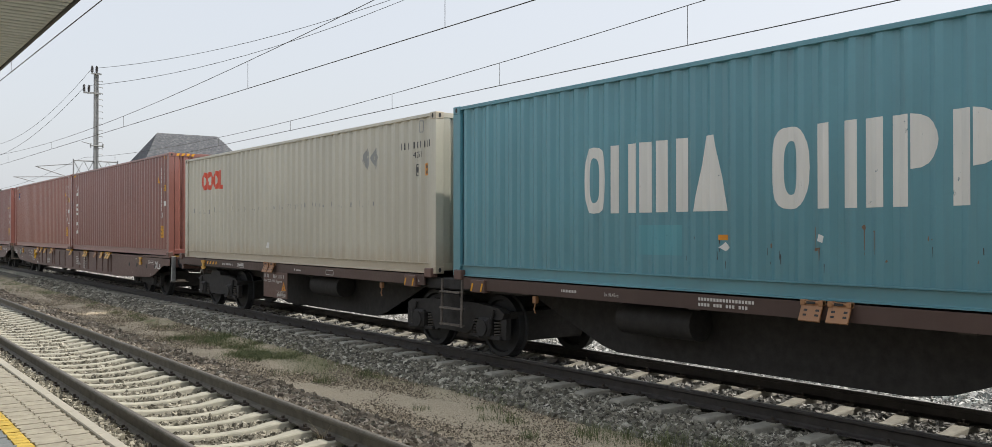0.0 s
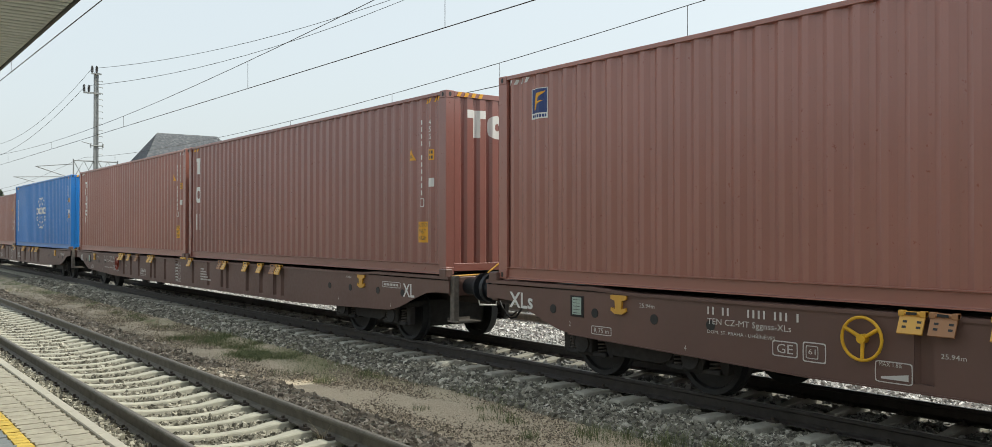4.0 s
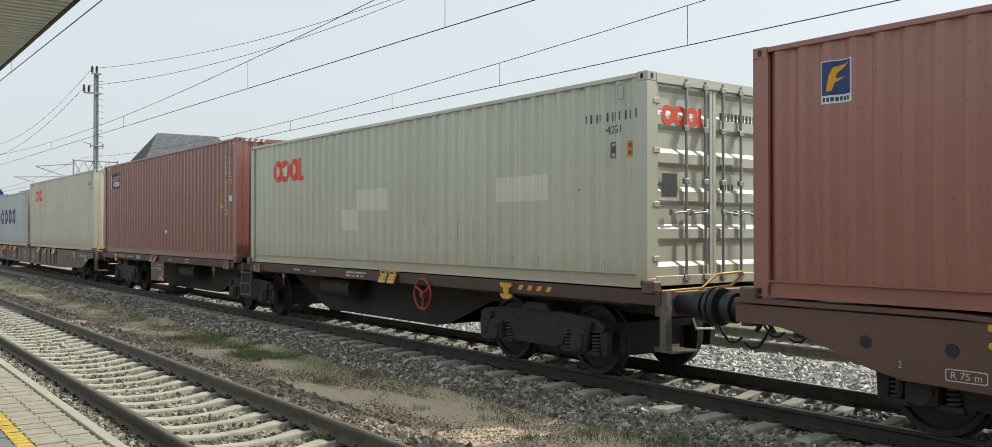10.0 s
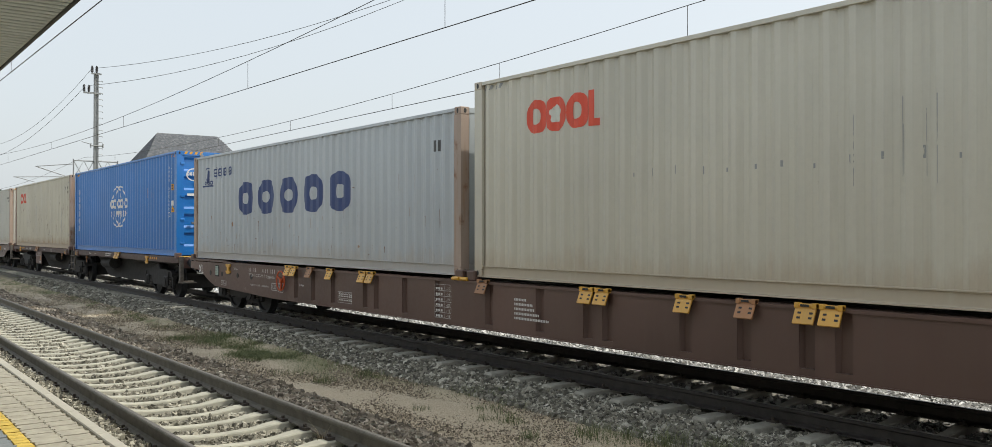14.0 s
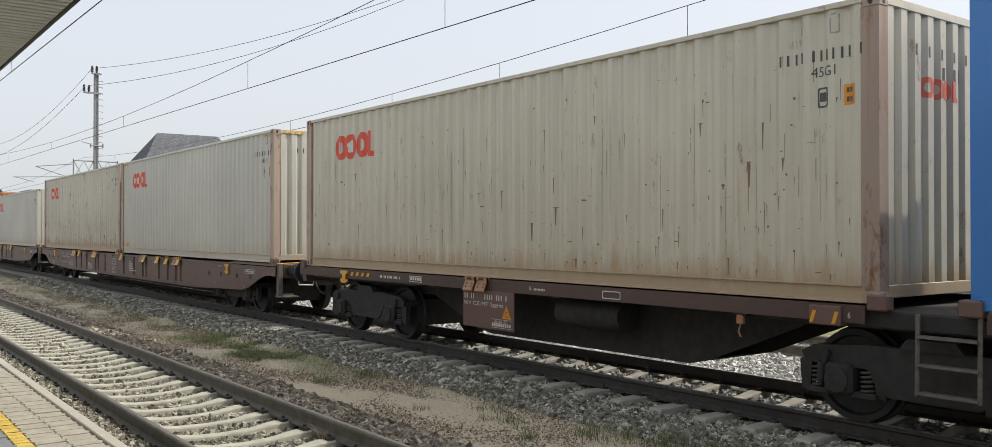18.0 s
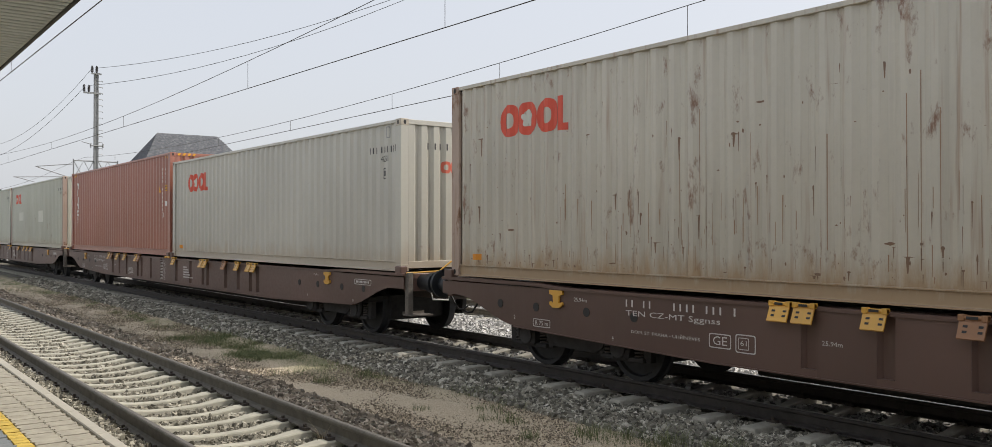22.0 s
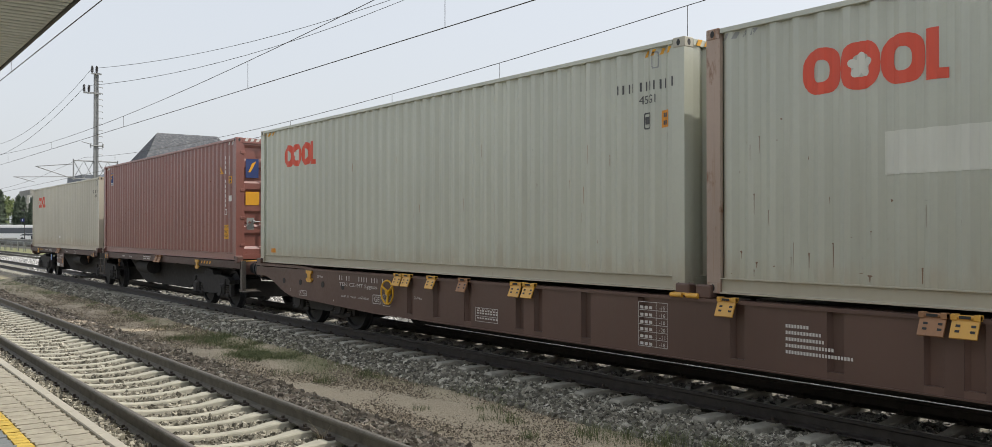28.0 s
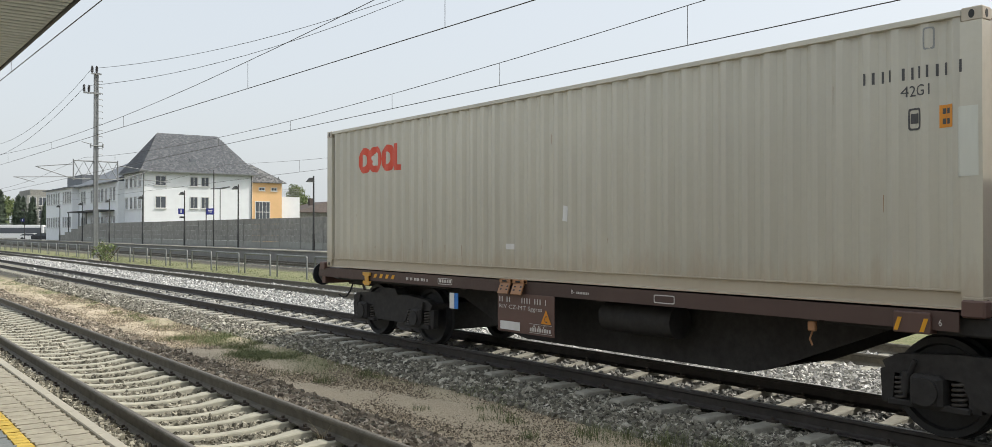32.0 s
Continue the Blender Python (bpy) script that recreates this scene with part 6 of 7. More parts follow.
def sag(a, b, drop, n=24):
    a, b = Vector(a), Vector(b)
    return [tuple(a.lerp(b, i / n) - Vector((0, 0, drop * 4 * (i / n) * (1 - i / n)))) for i in range(n + 1)]


wire("feeder_cable", sag((15.78, 68.2, 13.55), (34, 15.0, 20.5), 2.5), 0.014, "bare feeder cable sagging between masts")
wire("feeder_cable", sag((15.27, 68.2, 12.25), (34, 14.0, 22.0), 3.0), 0.014, "bare feeder cable sagging between masts")
wire("feeder_cable", sag((15.47, 68.2, 13.5), (15.0, 132.0, 13.5), 2.5), 0.014, "bare feeder cable sagging between masts")
wire("feeder_cable", sag((14.95, 68.2, 12.1), (14.5, 132.0, 11.25), 2.0), 0.014, "bare feeder cable sagging between masts")

# ---- beyond the tracks ----
M["far_concrete"] = simple("grey_platform_concrete", (0.24, 0.237, 0.22), 0.85, 0, 0.15, 1.5, 0.3)
M["barrier"] = simple("grey_brown_barrier_panel", (0.30, 0.293, 0.265), 0.9, 0, 0.28, 2.2, 0.4)
M["barrier_post"] = simple("grey_concrete_post", (0.27, 0.262, 0.24), 0.9, 0, 0.15, 2, 0.2)
M["plinth"] = simple("pale_plinth_concrete", (0.33, 0.33, 0.30), 0.9, 0, 0.12, 1.5, 0.3)
M["plaster"] = simple("white_house_plaster", (0.87, 0.89, 0.90), 0.9, 0, 0.04, 0.8, 0.1)
M["orange_plaster"] = simple("apricot_plaster", (0.82, 0.53, 0.27), 0.9, 0, 0.06, 0.8, 0.1)
M["lamp_grey"] = simple("dark_lamp_post_paint", (0.07, 0.072, 0.07), 0.55, 0.3, 0.2)
M["sign_blue"] = decal("blue_sign_sheet", (0.02, 0.03, 0.22), 0.0, 0.4)
M["window_frame"] = simple("grey_white_window_frame", (0.72, 0.72, 0.70), 0.6, 0, 0.08)
M["fence"] = simple("galvanised_hoop_rail", (0.21, 0.22, 0.21), 0.55, 0.5, 0.2)
M["tile_dark"] = simple("dark_brown_roof_tile", (0.10, 0.08, 0.07), 0.85, 0, 0.25, 3, 0.4)
M["teal_steel"] = simple("teal_painted_steel", (0.10, 0.25, 0.22), 0.5, 0.1, 0.15)
M["bark"] = simple("grey_brown_bark", (0.11, 0.085, 0.06), 0.95, 0, 0.3, 9, 0.5)
M["leaf"] = stone_material("young_leaf_green", (0.09, 0.125, 0.05), (0.22, 0.27, 0.11), (0.34, 0.36, 0.17))
M["needle"] = stone_material("dark_conifer_green", (0.045, 0.065, 0.045), (0.095, 0.13, 0.085), (0.14, 0.17, 0.11))


def glass_material():
    m, n, l, b, out = nodes_of("dark_window_glass")
    b.inputs["Base Color"].default_value = (0.085, 0.095, 0.11, 1)
    b.inputs["Roughness"].default_value = 0.06
    b.inputs["Specular IOR Level"].default_value = 0.6
    return m


def roof_material():
    m, n, l, b, out = nodes_of("weathered_slate_shingles")
    tc = n.new("ShaderNodeTexCoord")
    mp = n.new("ShaderNodeMapping")
    mp.inputs["Rotation"].default_value = (0, 0, 0)
    l.new(tc.outputs["Object"], mp.inputs[0])
    v = n.new("ShaderNodeTexVoronoi")
    v.inputs["Scale"].default_value = 3.6
    v.inputs["Randomness"].default_value = 0.55
    l.new(mp.outputs[0], v.inputs["Vector"])
    c = mix(n, l, ramp(n, l, v.outputs["Color"], [(0.15, 0.0), (0.85, 1.0)]), (0.045, 0.048, 0.053), (0.23, 0.232, 0.23))
    c = mix(n, l, ramp(n, l, noise_tex(n, l, 0.5, 4, 0.6), [(0.4, 0.0), (0.7, 0.3)]), c, (0.15, 0.15, 0.145))
    l.new(c, b.inputs["Base Color"])
    b.inputs["Roughness"].default_value = 0.8
    bump(n, l, b, v.outputs["Distance"], 0.5, 0.05)
    return m


M["glass"], M["slate"] = glass_material(), roof_material()
M["shingle"] = stone_material("lozenge_slate_shingle", (0.10, 0.107, 0.118), (0.16, 0.168, 0.18), (0.21, 0.219, 0.23))
M["sheet_roof"] = simple("blue_grey_sheet_roof", (0.17, 0.185, 0.205), 0.6, 0.1, 0.12, 2, 0.1)

# other platform, with its wall, lamps and signs
far_plat = tagged(part("platform_far", box(B(), 26.3, 30.45, -30, 190, -0.4, 0.5, 0.02), "far_concrete"), "grey concrete platform beyond the tracks", "platform", kind="structure")
part("coping", box(B(), 26.22, 26.7, -30, 190, 0.504, 0.58), "coping", far_plat, "pale edge slab")
barrier = tagged(new("wall_barrier"), "long grey-brown noise barrier wall of stacked panels", "wall", kind="structure")
rb = random.Random(3)
panel_me = shared("barrier_plank", lambda: box(B(), -0.07, 0.07, 0.06, 3.94, 0.004, 0.486, 0.008))
y = 22.0
while y < 138:
    part("post", box(B(), 30.42, 30.62, y - 0.06, y + 0.06, 0.5, 3.0), "barrier_post", barrier)
    part("plinth", box(B(), 30.44, 30.6, y + 0.065, y + 3.935, 0.5, 1.03, 0.01), "plinth", barrier, "pale base slab")
    for k in range(4):
        put("panel", panel_me, "barrier", barrier, "", pose(30.52 + rb.uniform(-0.012, 0.012), y, 1.04 + 0.488 * k))
    y += 4.0
for i in range(4):
    part("plinth", box(B(), 30.44, 30.6, 138.1 + 4.4 * i, 142.4 + 4.4 * i, 0.5, 2.7 - 0.45 * i, 0.02), "barrier", barrier, "stepped wall end")


def lamp_post(y, sign):
    p = empty("platform_lamp", "dark platform lamp post with a hooded lamp", "street lamp", "lamps on the far platform", pose(28.95, y, 0.5))
    put("pole", shared("lamp_pole", lambda: rod(rod(B(), (0, 0, 0), (0, 0, 1.2), 0.09, 12), (0, 0, 1.2), (0, 0, 5.45), 0.07, 12, 0.055)), "lamp_grey", p)
    def head():
        bm = B()
        prism(bm, [(-0.55, 5.02), (-0.06, 5.02), (-0.04, 5.1), (-0.2, 5.32), (-0.28, 5.31)], -0.2, 0.2, "y")
        pipe(bm, [(0, 0, 5.22), (-0.2, 0, 5.25)], 0.03, 6)
        return bm
    put("lamp_head", shared("lamp_head", head), "lamp_grey", p, "hooded lamp head")
    put("lamp_glass", shared("lamp_glass", lambda: box(B(), -0.5, -0.12, -0.16, 0.16, 4.995, 5.018)), "window_frame", p)
    if sign:
        part("sign_board", box(B(), -0.62, -0.07, -0.03, 0.03, 3.1, 3.66, 0.01), "sign_blue", p, "blue platform number sign")
        bm = B()
        for q in letters("1", -0.4, 3.2, 0.11, 0.36):
            bm.faces.new([bm.verts.new((a, -0.036, b)) for a, b in q])
        part("sign_number", bm, "white", p)
        part("loudspeaker", box(B(), -0.46, -0.08, -0.12, 0.12, 2.7, 2.88, 0.03), "rubber", p)
    return p


for i, y in enumerate((60.5, 75.3, 89.6, 104.0, 118.4, 132.8, 147.2, 161.6, 176.0)):
    lamp_post(y, i in (2, 8))


def name_sign():
    s = empty("station_sign", "blue station sign on two dark posts", "sign", "", pose(28.95, 82.4, 0.5))
    part("post", rod(B(), (-0.33, 0.0, 0), (-0.33, 0.0, 3.5), 0.05, 8), "lamp_grey", s)
    part("post", rod(B(), (0.38, 0.0, 0), (0.38, 0.0, 7.1), 0.05, 8), "lamp_grey", s)
    part("sign_board", box(B(), -0.34, 0.34, -0.11, -0.05, 2.95, 3.53, 0.01), "sign_blue", s, "blue sheet")
    bm = B()
    for a, b in ((-0.2, 3.3), (-0.16, 3.16)):
        bm.faces.new([bm.verts.new(p) for p in ((a, -0.115, b), (-a, -0.115, b), (-a, -0.115, b + 0.07), (a, -0.115, b + 0.07))])
    part("sign_bars", bm, "white", s)


name_sign()

fl = empty("forecourt_lamp", "slim twin-armed lamp post behind the wall", "street lamp", "", pose(31.5, 86.7, 0.0))
part("pole", rod(B(), (0, 0, 0), (0, 0, 6.1), 0.05, 8), "fence", fl)
for s in (-1, 1):
    part("lamp_arm", prism(B(), [(0.0, 6.05), (2.4 * s, 6.12), (2.4 * s, 6.22), (0.0, 6.15)], -0.12, 0.12, "x"), "fence", fl, "flat lamp arm")

# hoop railing beside the verge
hoop_me = shared("hoop", lambda: pipe(B(), [(0, 0, -0.2), (0, 0, 0.96), (0, 0.05, 1.03), (0, 3.35, 1.03), (0, 3.4, 0.96), (0, 3.4, -0.2)], 0.042, 6))
mid_me = shared("hoop_mid", lambda: pipe(B(), [(0, 0, 0.0), (0, 3.4, 0.0)], 0.018, 6))
for i in range(34):
    y = 9.0 + i * 4.28
    h = empty("hoop_railing", "grey tubular hoop railing beside the verge", "railing", "hoop railings", pose(18.3, y, -0.33))
    put("hoop", hoop_me, "fence", h)
    put("cross_rail", mid_me, "fence", h, "", pose(0, 0, 0.5))


def window(b, x0, x1, z0, z1, y, axis="y"):
    """Window of a facade: frame, pane and sill; axis: the wall's normal."""
    def turn(u0, u1, d0, d1, a, c, bev=0.0):
        return box(B(), u0, u1, y - d1, y - d0, a, c, bev) if axis == "y" else box(B(), y - d1, y - d0, u0, u1, a, c, bev)
    w = part("window", turn(x0, x1, 0.004, 0.02, z0, z1), "glass", b, "dark window pane")
    f = B()
    for q in ((x0 - 0.1, x0, z0 - 0.1, z1 + 0.1), (x1, x1 + 0.1, z0 - 0.1, z1 + 0.1), (x0, x1, z1, z1 + 0.1), (x0, x1, z0 - 0.1, z0), ((x0 + x1) / 2 - 0.03, (x0 + x1) / 2 + 0.03, z0, z1)):
        a = (q[0], q[1], y - 0.06, y - 0.002) if axis == "y" else (y - 0.06, y - 0.002, q[0], q[1])
        box(f, *a, q[2], q[3])
    part("window_frame", f, "window_frame", w)
    part("sill", turn(x0 - 0.15, x1 + 0.15, 0.004, 0.16, z0 - 0.16, z0 - 0.1), "window_frame", w)


def hip_roof(x0, x1, y0, y1, z, ridge, rz, t=0.12):
    bm = B()
    (ax, ay), (bx, by) = ridge
    v = [bm.verts.new(p) for p in ((x0, y0, z), (x1, y0, z), (x1, y1, z), (x0, y1, z), (ax, ay, rz), (bx, by, rz))]
    w = [bm.verts.new((p.co.x, p.co.y, p.co.z - t)) for p in v[:4]]
    alongx = abs(bx - ax) > abs(by - ay)
    faces = ((0, 1, 5, 4), (1, 2, 5), (2, 3, 4, 5), (3, 0, 4)) if alongx else ((0, 1, 4), (1, 2, 5, 4), (2, 3, 5), (3, 0, 4, 5))
    for f in faces:
        bm.faces.new([v[i] for i in f])
    for i in range(4):
        bm.faces.new((v[i], w[i], w[(i + 1) % 4], v[(i + 1) % 4]))
    bm.faces.new(w[::-1])
    return bm


def station():
    b = empty("station_building", "white two-storey station building with a steep grey hipped roof", "building", "", pose(0, 0, 0))
    part("wall", box(B(), 34.0, 48.75, 121.5, 131.0, 0.0, 9.75), "plaster", b)
    b_roof = part("roof", hip_roof(33.3, 49.45, 120.8, 131.7, 9.85, ((37.05, 126.2), (45.34, 126.2)), 15.45), "slate", b, "steep shingled hipped roof")
    # lozenge shingles on the two slopes that face the tracks
    for nm, corner, along, ridge0, ridge1 in (("shingles_front", (33.3, 120.8, 9.85), (16.15, 0, 0), (37.05, 126.2, 15.45), (45.34, 126.2, 15.45)),
                                              ("shingles_side", (33.3, 131.7, 9.85), (0, -10.9, 0), (37.05, 126.2, 15.45), (37.05, 126.2, 15.45))):
        e0, e1 = Vector(corner), Vector(corner) + Vector(along)
        r0, r1 = Vector(ridge0), Vector(ridge1)
        n = (e1 - e0).cross(r0 - e0).normalized() * 0.02
        u = (e1 - e0).normalized() * 0.19
        rows = 44
        bm = B()
        for i in range(rows):
            k = i / rows
            a, q, up = e0.lerp(r0, k), e1.lerp(r1, k), (r0 + r1 - e0 - e1).normalized() * 0.19
            m = int((q - a).length / 0.38)
            for j in range(m):
                c = a + u * (2 * j + 1 + i % 2) + n
                bm.faces.new([bm.verts.new(p) for p in (c - up + n, c + u, c + up - n * 0.5, c - u)])
        tagged(part(nm, bm, "shingle", b_roof), kind="stuff")
    part("gutter", box(B(), 33.25, 49.5, 120.68, 120.8, 9.68, 9.84), "fence", b)
    part("gutter", box(B(), 33.18, 33.3, 120.7, 131.7, 9.68, 9.84), "fence", b)
    part("skylight", box(B(), 40.2, 41.0, 122.2, 122.9, 11.3, 11.75, 0.03), "sheet_roof", b)
    part("downpipe", rod(B(), (33.9, 121.4, 0), (33.9, 121.4, 9.7), 0.07, 8), "fence", b)
    part("downpipe", rod(B(), (48.6, 121.4, 0), (48.6, 121.4, 9.7), 0.07, 8), "fence", b)
    for x0, x1 in ((35.5, 36.75), (40.05, 40.98), (41.55, 42.5)):
        for z0, z1 in ((8.05, 9.2), (5.05, 6.5)):
            window(b, x0, x1, z0, z1, 121.5)
    for y0 in (122.9, 124.9, 127.0, 129.2):
        for z0, z1 in ((7.9, 9.2), (5.0, 6.5), (1.6, 3.1)):
            window(b, y0, y0 + 1.0, z0, z1, 34.0, "x")
    # long wing
    g = empty("station_wing", "long white station wing with rows of windows and porches", "building")
    part("wall", box(B(), 33.2, 46, 131.1, 154.5, 0.0, 8.9), "plaster", g)
    part("roof", hip_roof(32.6, 46.6, 131.8, 155.5, 8.95, ((39.5, 132.2), (39.5, 151)), 12.8), "sheet_roof", g, "grey shingled roof")
    part("gutter", box(B(), 32.48, 32.6, 131.8, 155, 8.8, 8.94), "fence", g)
    part("wall_end", box(B(), 32.2, 46, 154.6, 175.1, 0.0, 9.0), "plaster", g, "taller white end block")
    part("roof_end", hip_roof(31.7, 46.5, 154.0, 175.7, 9.05, ((39, 160), (39, 170)), 10.6), "sheet_roof", g)
    part("dormer", box(B(), 34.6, 39, 159, 170, 9.4, 11.3, 0.05), "sheet_roof", g)
    for y0 in (132.6, 134.4, 137.1, 139.2, 141.1, 145.5, 150.2, 152.0):
        for z0, z1 in ((6.3, 8.1), (2.2, 4.0)):
            window(g, y0, y0 + 1.1, z0, z1, 33.2, "x")
    for y0 in (155.4, 157.0, 158.6, 160.3, 164.0, 165.8, 167.7, 169.7, 171.6, 173.2):
        for z0, z1 in ((6.5, 8.3), (2.6, 4.2)):
            window(g, y0, y0 + 1.0, z0, z1, 32.2, "x")
    for y0 in (133.0, 144.5):
        part("porch_roof", box(B(), 30.9, 33.2, y0, y0 + 7.5, 4.75, 4.95, 0.02), "lamp_grey", g, "dark flat porch roof")
        for yy in (y0 + 0.3, y0 + 7.2):
            part("porch_post", rod(B(), (31.1, yy, 0.3), (31.1, yy, 4.75), 0.08, 8), "lamp_grey", g)
    o = empty("apricot_house", "apricot rendered house with a dark hipped roof", "building")
    part("wall", box(B(), 50.6, 56.0, 128, 138, 0.0, 9.2), "orange_plaster", o)
    part("roof", hip_roof(48.9, 56.5, 127.4, 138.6, 9.25, ((51.9, 130), (51.9, 136)), 12.0), "slate", o)
    window(o, 52.44, 53.23, 8.05, 8.42, 128)
    window(o, 54.33, 55.14, 8.05, 8.4, 128)
    window(o, 51.86, 54.04, 3.4, 6.3, 128)
    for k in (0.25, 0.75):
        part("mullion", box(B(), 51.86 + 2.18 * k - 0.03, 51.86 + 2.18 * k + 0.03, 127.94, 127.975, 3.4, 6.3), "window_frame", o)
    part("mullion", box(B(), 51.86, 54.04, 127.93, 127.97, 4.75, 4.83), "window_frame", o)
    part("pole", rod(B(), (55.74, 128.6, 9.3), (55.74, 128.6, 10.2), 0.06, 6), "lamp_grey", o)
    a = empty("flat_annex", "white flat-roofed annex with a railed terrace", "building")
    part("wall", box(B(), 56.4, 59.6, 129.5, 136, 0, 7.2), "plaster", a)
    for k in range(4):
        part("rail", rod(B(), (56.4, 129.6, 7.5 + 0.3 * k), (59.6, 129.6, 7.5 + 0.3 * k), 0.04, 6), "fence", a)
    for x in (56.5, 58, 59.5):
        part("rail_post", rod(B(), (x, 129.6, 7.2), (x, 129.6, 8.5), 0.04, 6), "fence", a)


station()


def plain_house(name, label, x0, x1, y0, y1, h, rz, wall="plinth"):
    o = empty(name, label, "building")
    part("wall", box(B(), x0, x1, y0, y1, 0, h), wall, o)
    mx = (x0 + x1) / 2
    part("roof", hip_roof(x0 - 0.5, x1 + 0.5, y0 - 0.5, y1 + 0.5, h + 0.02, ((mx, y0 + 2), (mx, y1 - 2)), rz), "tile_dark", o)
    return o


lo = plain_house("low_house", "low grey-brown house behind the wall", 66.9, 80, 146, 156, 5.3, 7.3, "barrier")
part("chimney", box(B(), 71, 71.7, 150, 150.7, 5.5, 7.9), "tile_dark", lo)
fb = empty("flat_block", "grey modern block behind conifers", "building")
part("wall", box(B(), 43.5, 53, 262, 280, 0, 11.4, 0.05), "plinth", fb)
part("top_storey", box(B(), 44.5, 53, 263, 279, 11.42, 13.0, 0.05), "barrier", fb)
for k in range(4):
    for z in (5.4, 8.9):
        window(fb, 44.2 + 2.3 * k, 45.8 + 2.3 * k, z, z + 2.0, 262)

# across the tracks to the side: shelter, wagon with scrawls, house
sh = empty("platform_shelter", "glazed platform shelter with a teal steel roof edge", "shelter", "", pose(0, 0, 0.5))
part("roof", box(B(), 27.4, 29.8, 7.0, 26.0, 3.12, 3.55, 0.03), "teal_steel", sh, "teal roof edge")
part("back_glass", box(B(), 29.5, 29.53, 7.2, 25.8, 2.5, 3.1), "glass", sh)
for y in (8, 12, 16, 20, 24):
    part("post", box(B(), 27.6, 27.7, y - 0.05, y + 0.05, 0.0, 3.12), "teal_steel", sh)
    part("back_post", box(B(), 29.46, 29.56, y - 0.05, y + 0.05, 0.0, 3.12), "teal_steel", sh)
part("bench_back", box(B(), 29.4, 29.48, 7.2, 25.8, 2.1, 2.45), "rubber", sh, "dark band")
gw = empty("parked_wagon", "dark parked freight wagon with pale scrawls", "freight wagon")
part("body", box(B(), 33.0, 35.6, 2, 40, 0.9, 2.5, 0.03), "wagon_dark", gw)
part("top_band", box(B(), 32.96, 33.0, 2, 40, 2.3, 2.42), "far_concrete", gw)
for k, yy in enumerate(np.arange(13, 24, 0.9)):
    bm = B()
    for q in ring(0, 1.75, 0.55, 0.75, 0.1, 14, 20 * k, 20 * k + 260, 0.9):
        bm.faces.new([bm.verts.new((32.99, yy + a, b)) for a, b in q])
    part("scrawl", bm, "white_fine", gw, "pale paint scrawl")
part("wheels", box(B(), 33.3, 35.2, 3, 39, 0.0, 0.88), "bogie", gw)
ra = empty("platform_rail", "grey steel railing along the far platform", "railing", "", pose(0, 0, 0.5))
for z in (0.25, 0.65, 1.05):
    part("bar", rod(B(), (30.2, 4, z), (30.2, 21.5, z), 0.03, 6), "fence", ra)
for yy in np.arange(4, 22, 1.75):
    part("post", rod(B(), (30.2, yy, 0), (30.2, yy, 1.08), 0.03, 6), "fence", ra)
part("kick_plate", box(B(), 30.24, 30.28, 4, 21.5, 0.02, 0.9), "plinth", ra, "pale grey panel")
rh = plain_house("tiled_house", "house with a dark tiled roof beyond the platform", 40, 52, 6, 19.6, 4.3, 9.2, "plaster")


def conifer_mesh(seed, h):
    rng = random.Random(seed)
    bm = B()
    for _ in range(1300):
        k = rng.random() ** 0.75
        z = h * (0.08 + 0.92 * k)
        r = (1 - k) * h * 0.27 * (0.75 + 0.25 * math.sin(z * 5.0)) + 0.1
        a = rng.uniform(0, 6.283)
        q = r * (0.35 + 0.65 * rng.random())
        c = Vector((q * math.cos(a), q * math.sin(a), z - 0.12 * q))
        out = Vector((math.cos(a), math.sin(a), -0.45)) * rng.uniform(0.4, 0.8)
        side = Vector((-math.sin(a), math.cos(a), rng.uniform(-0.3, 0.3))) * rng.uniform(0.12, 0.25)
        bm.faces.new([bm.verts.new(p) for p in (c - side, c + out, c + side, c - out * 0.4 + Vector((0, 0, 0.25)))])
    return bm


def tree(name, label, m, crown, mat, trunk_h, trunk_r):
    t = empty(name, label, "tree", "", m)
    put("trunk", shared(f"trunk{trunk_h}", lambda: rod(B(), (0, 0, -0.3), (0, 0, trunk_h), trunk_r, 8, trunk_r * 0.4)), "bark", t)
    put("crown", crown, mat, t)
    return t


con = [shared(f"conifer{i}", lambda: conifer_mesh(i, 12.5)) for i in range(3)]
for i, (x, y, s) in enumerate(((31.5, 240, 0.85), (33.6, 236, 0.75), (35.2, 246, 0.95), (37.3, 238, 0.72), (38.6, 243, 0.86), (40.0, 236, 0.7), (41.2, 240, 0.82), (42.6, 234, 0.66), (43.8, 238, 0.74), (45.2, 232, 0.6), (34.5, 252, 0.9), (40.8, 250, 0.85))):
    tree("conifer", "tall dark green conifer beyond the car park", pose(x, y, 0, 0, 0, 40 * i) @ Matrix.Scale(s, 4), con[i % 3], "needle", 4.0, 0.25)


def crown_mesh(seed, r, n, size, squash=0.8):
    rng = random.Random(seed)
    bm = B()
    lobes = [(Vector((rng.uniform(-0.6, 0.6) * r, rng.uniform(-0.6, 0.6) * r, rng.uniform(-0.4, 0.6) * r)), r * rng.uniform(0.35, 0.6)) for _ in range(9)]
    for _ in range(n):
        c, q = rng.choice(lobes)
        d = Vector((rng.gauss(0, 1), rng.gauss(0, 1), rng.gauss(0, squash))).normalized() * q * rng.uniform(0.6, 1.05)
        p = c + d
        u = Vector((rng.gauss(0, 1), rng.gauss(0, 1), rng.gauss(0, 1))).normalized() * size
        v = u.cross(Vector((rng.gauss(0, 1), rng.gauss(0, 1), rng.gauss(0, 1)))).normalized() * size * 0.6
        bm.faces.new([bm.verts.new(p + w) for w in (u, v, -u, -v)])
    return bm


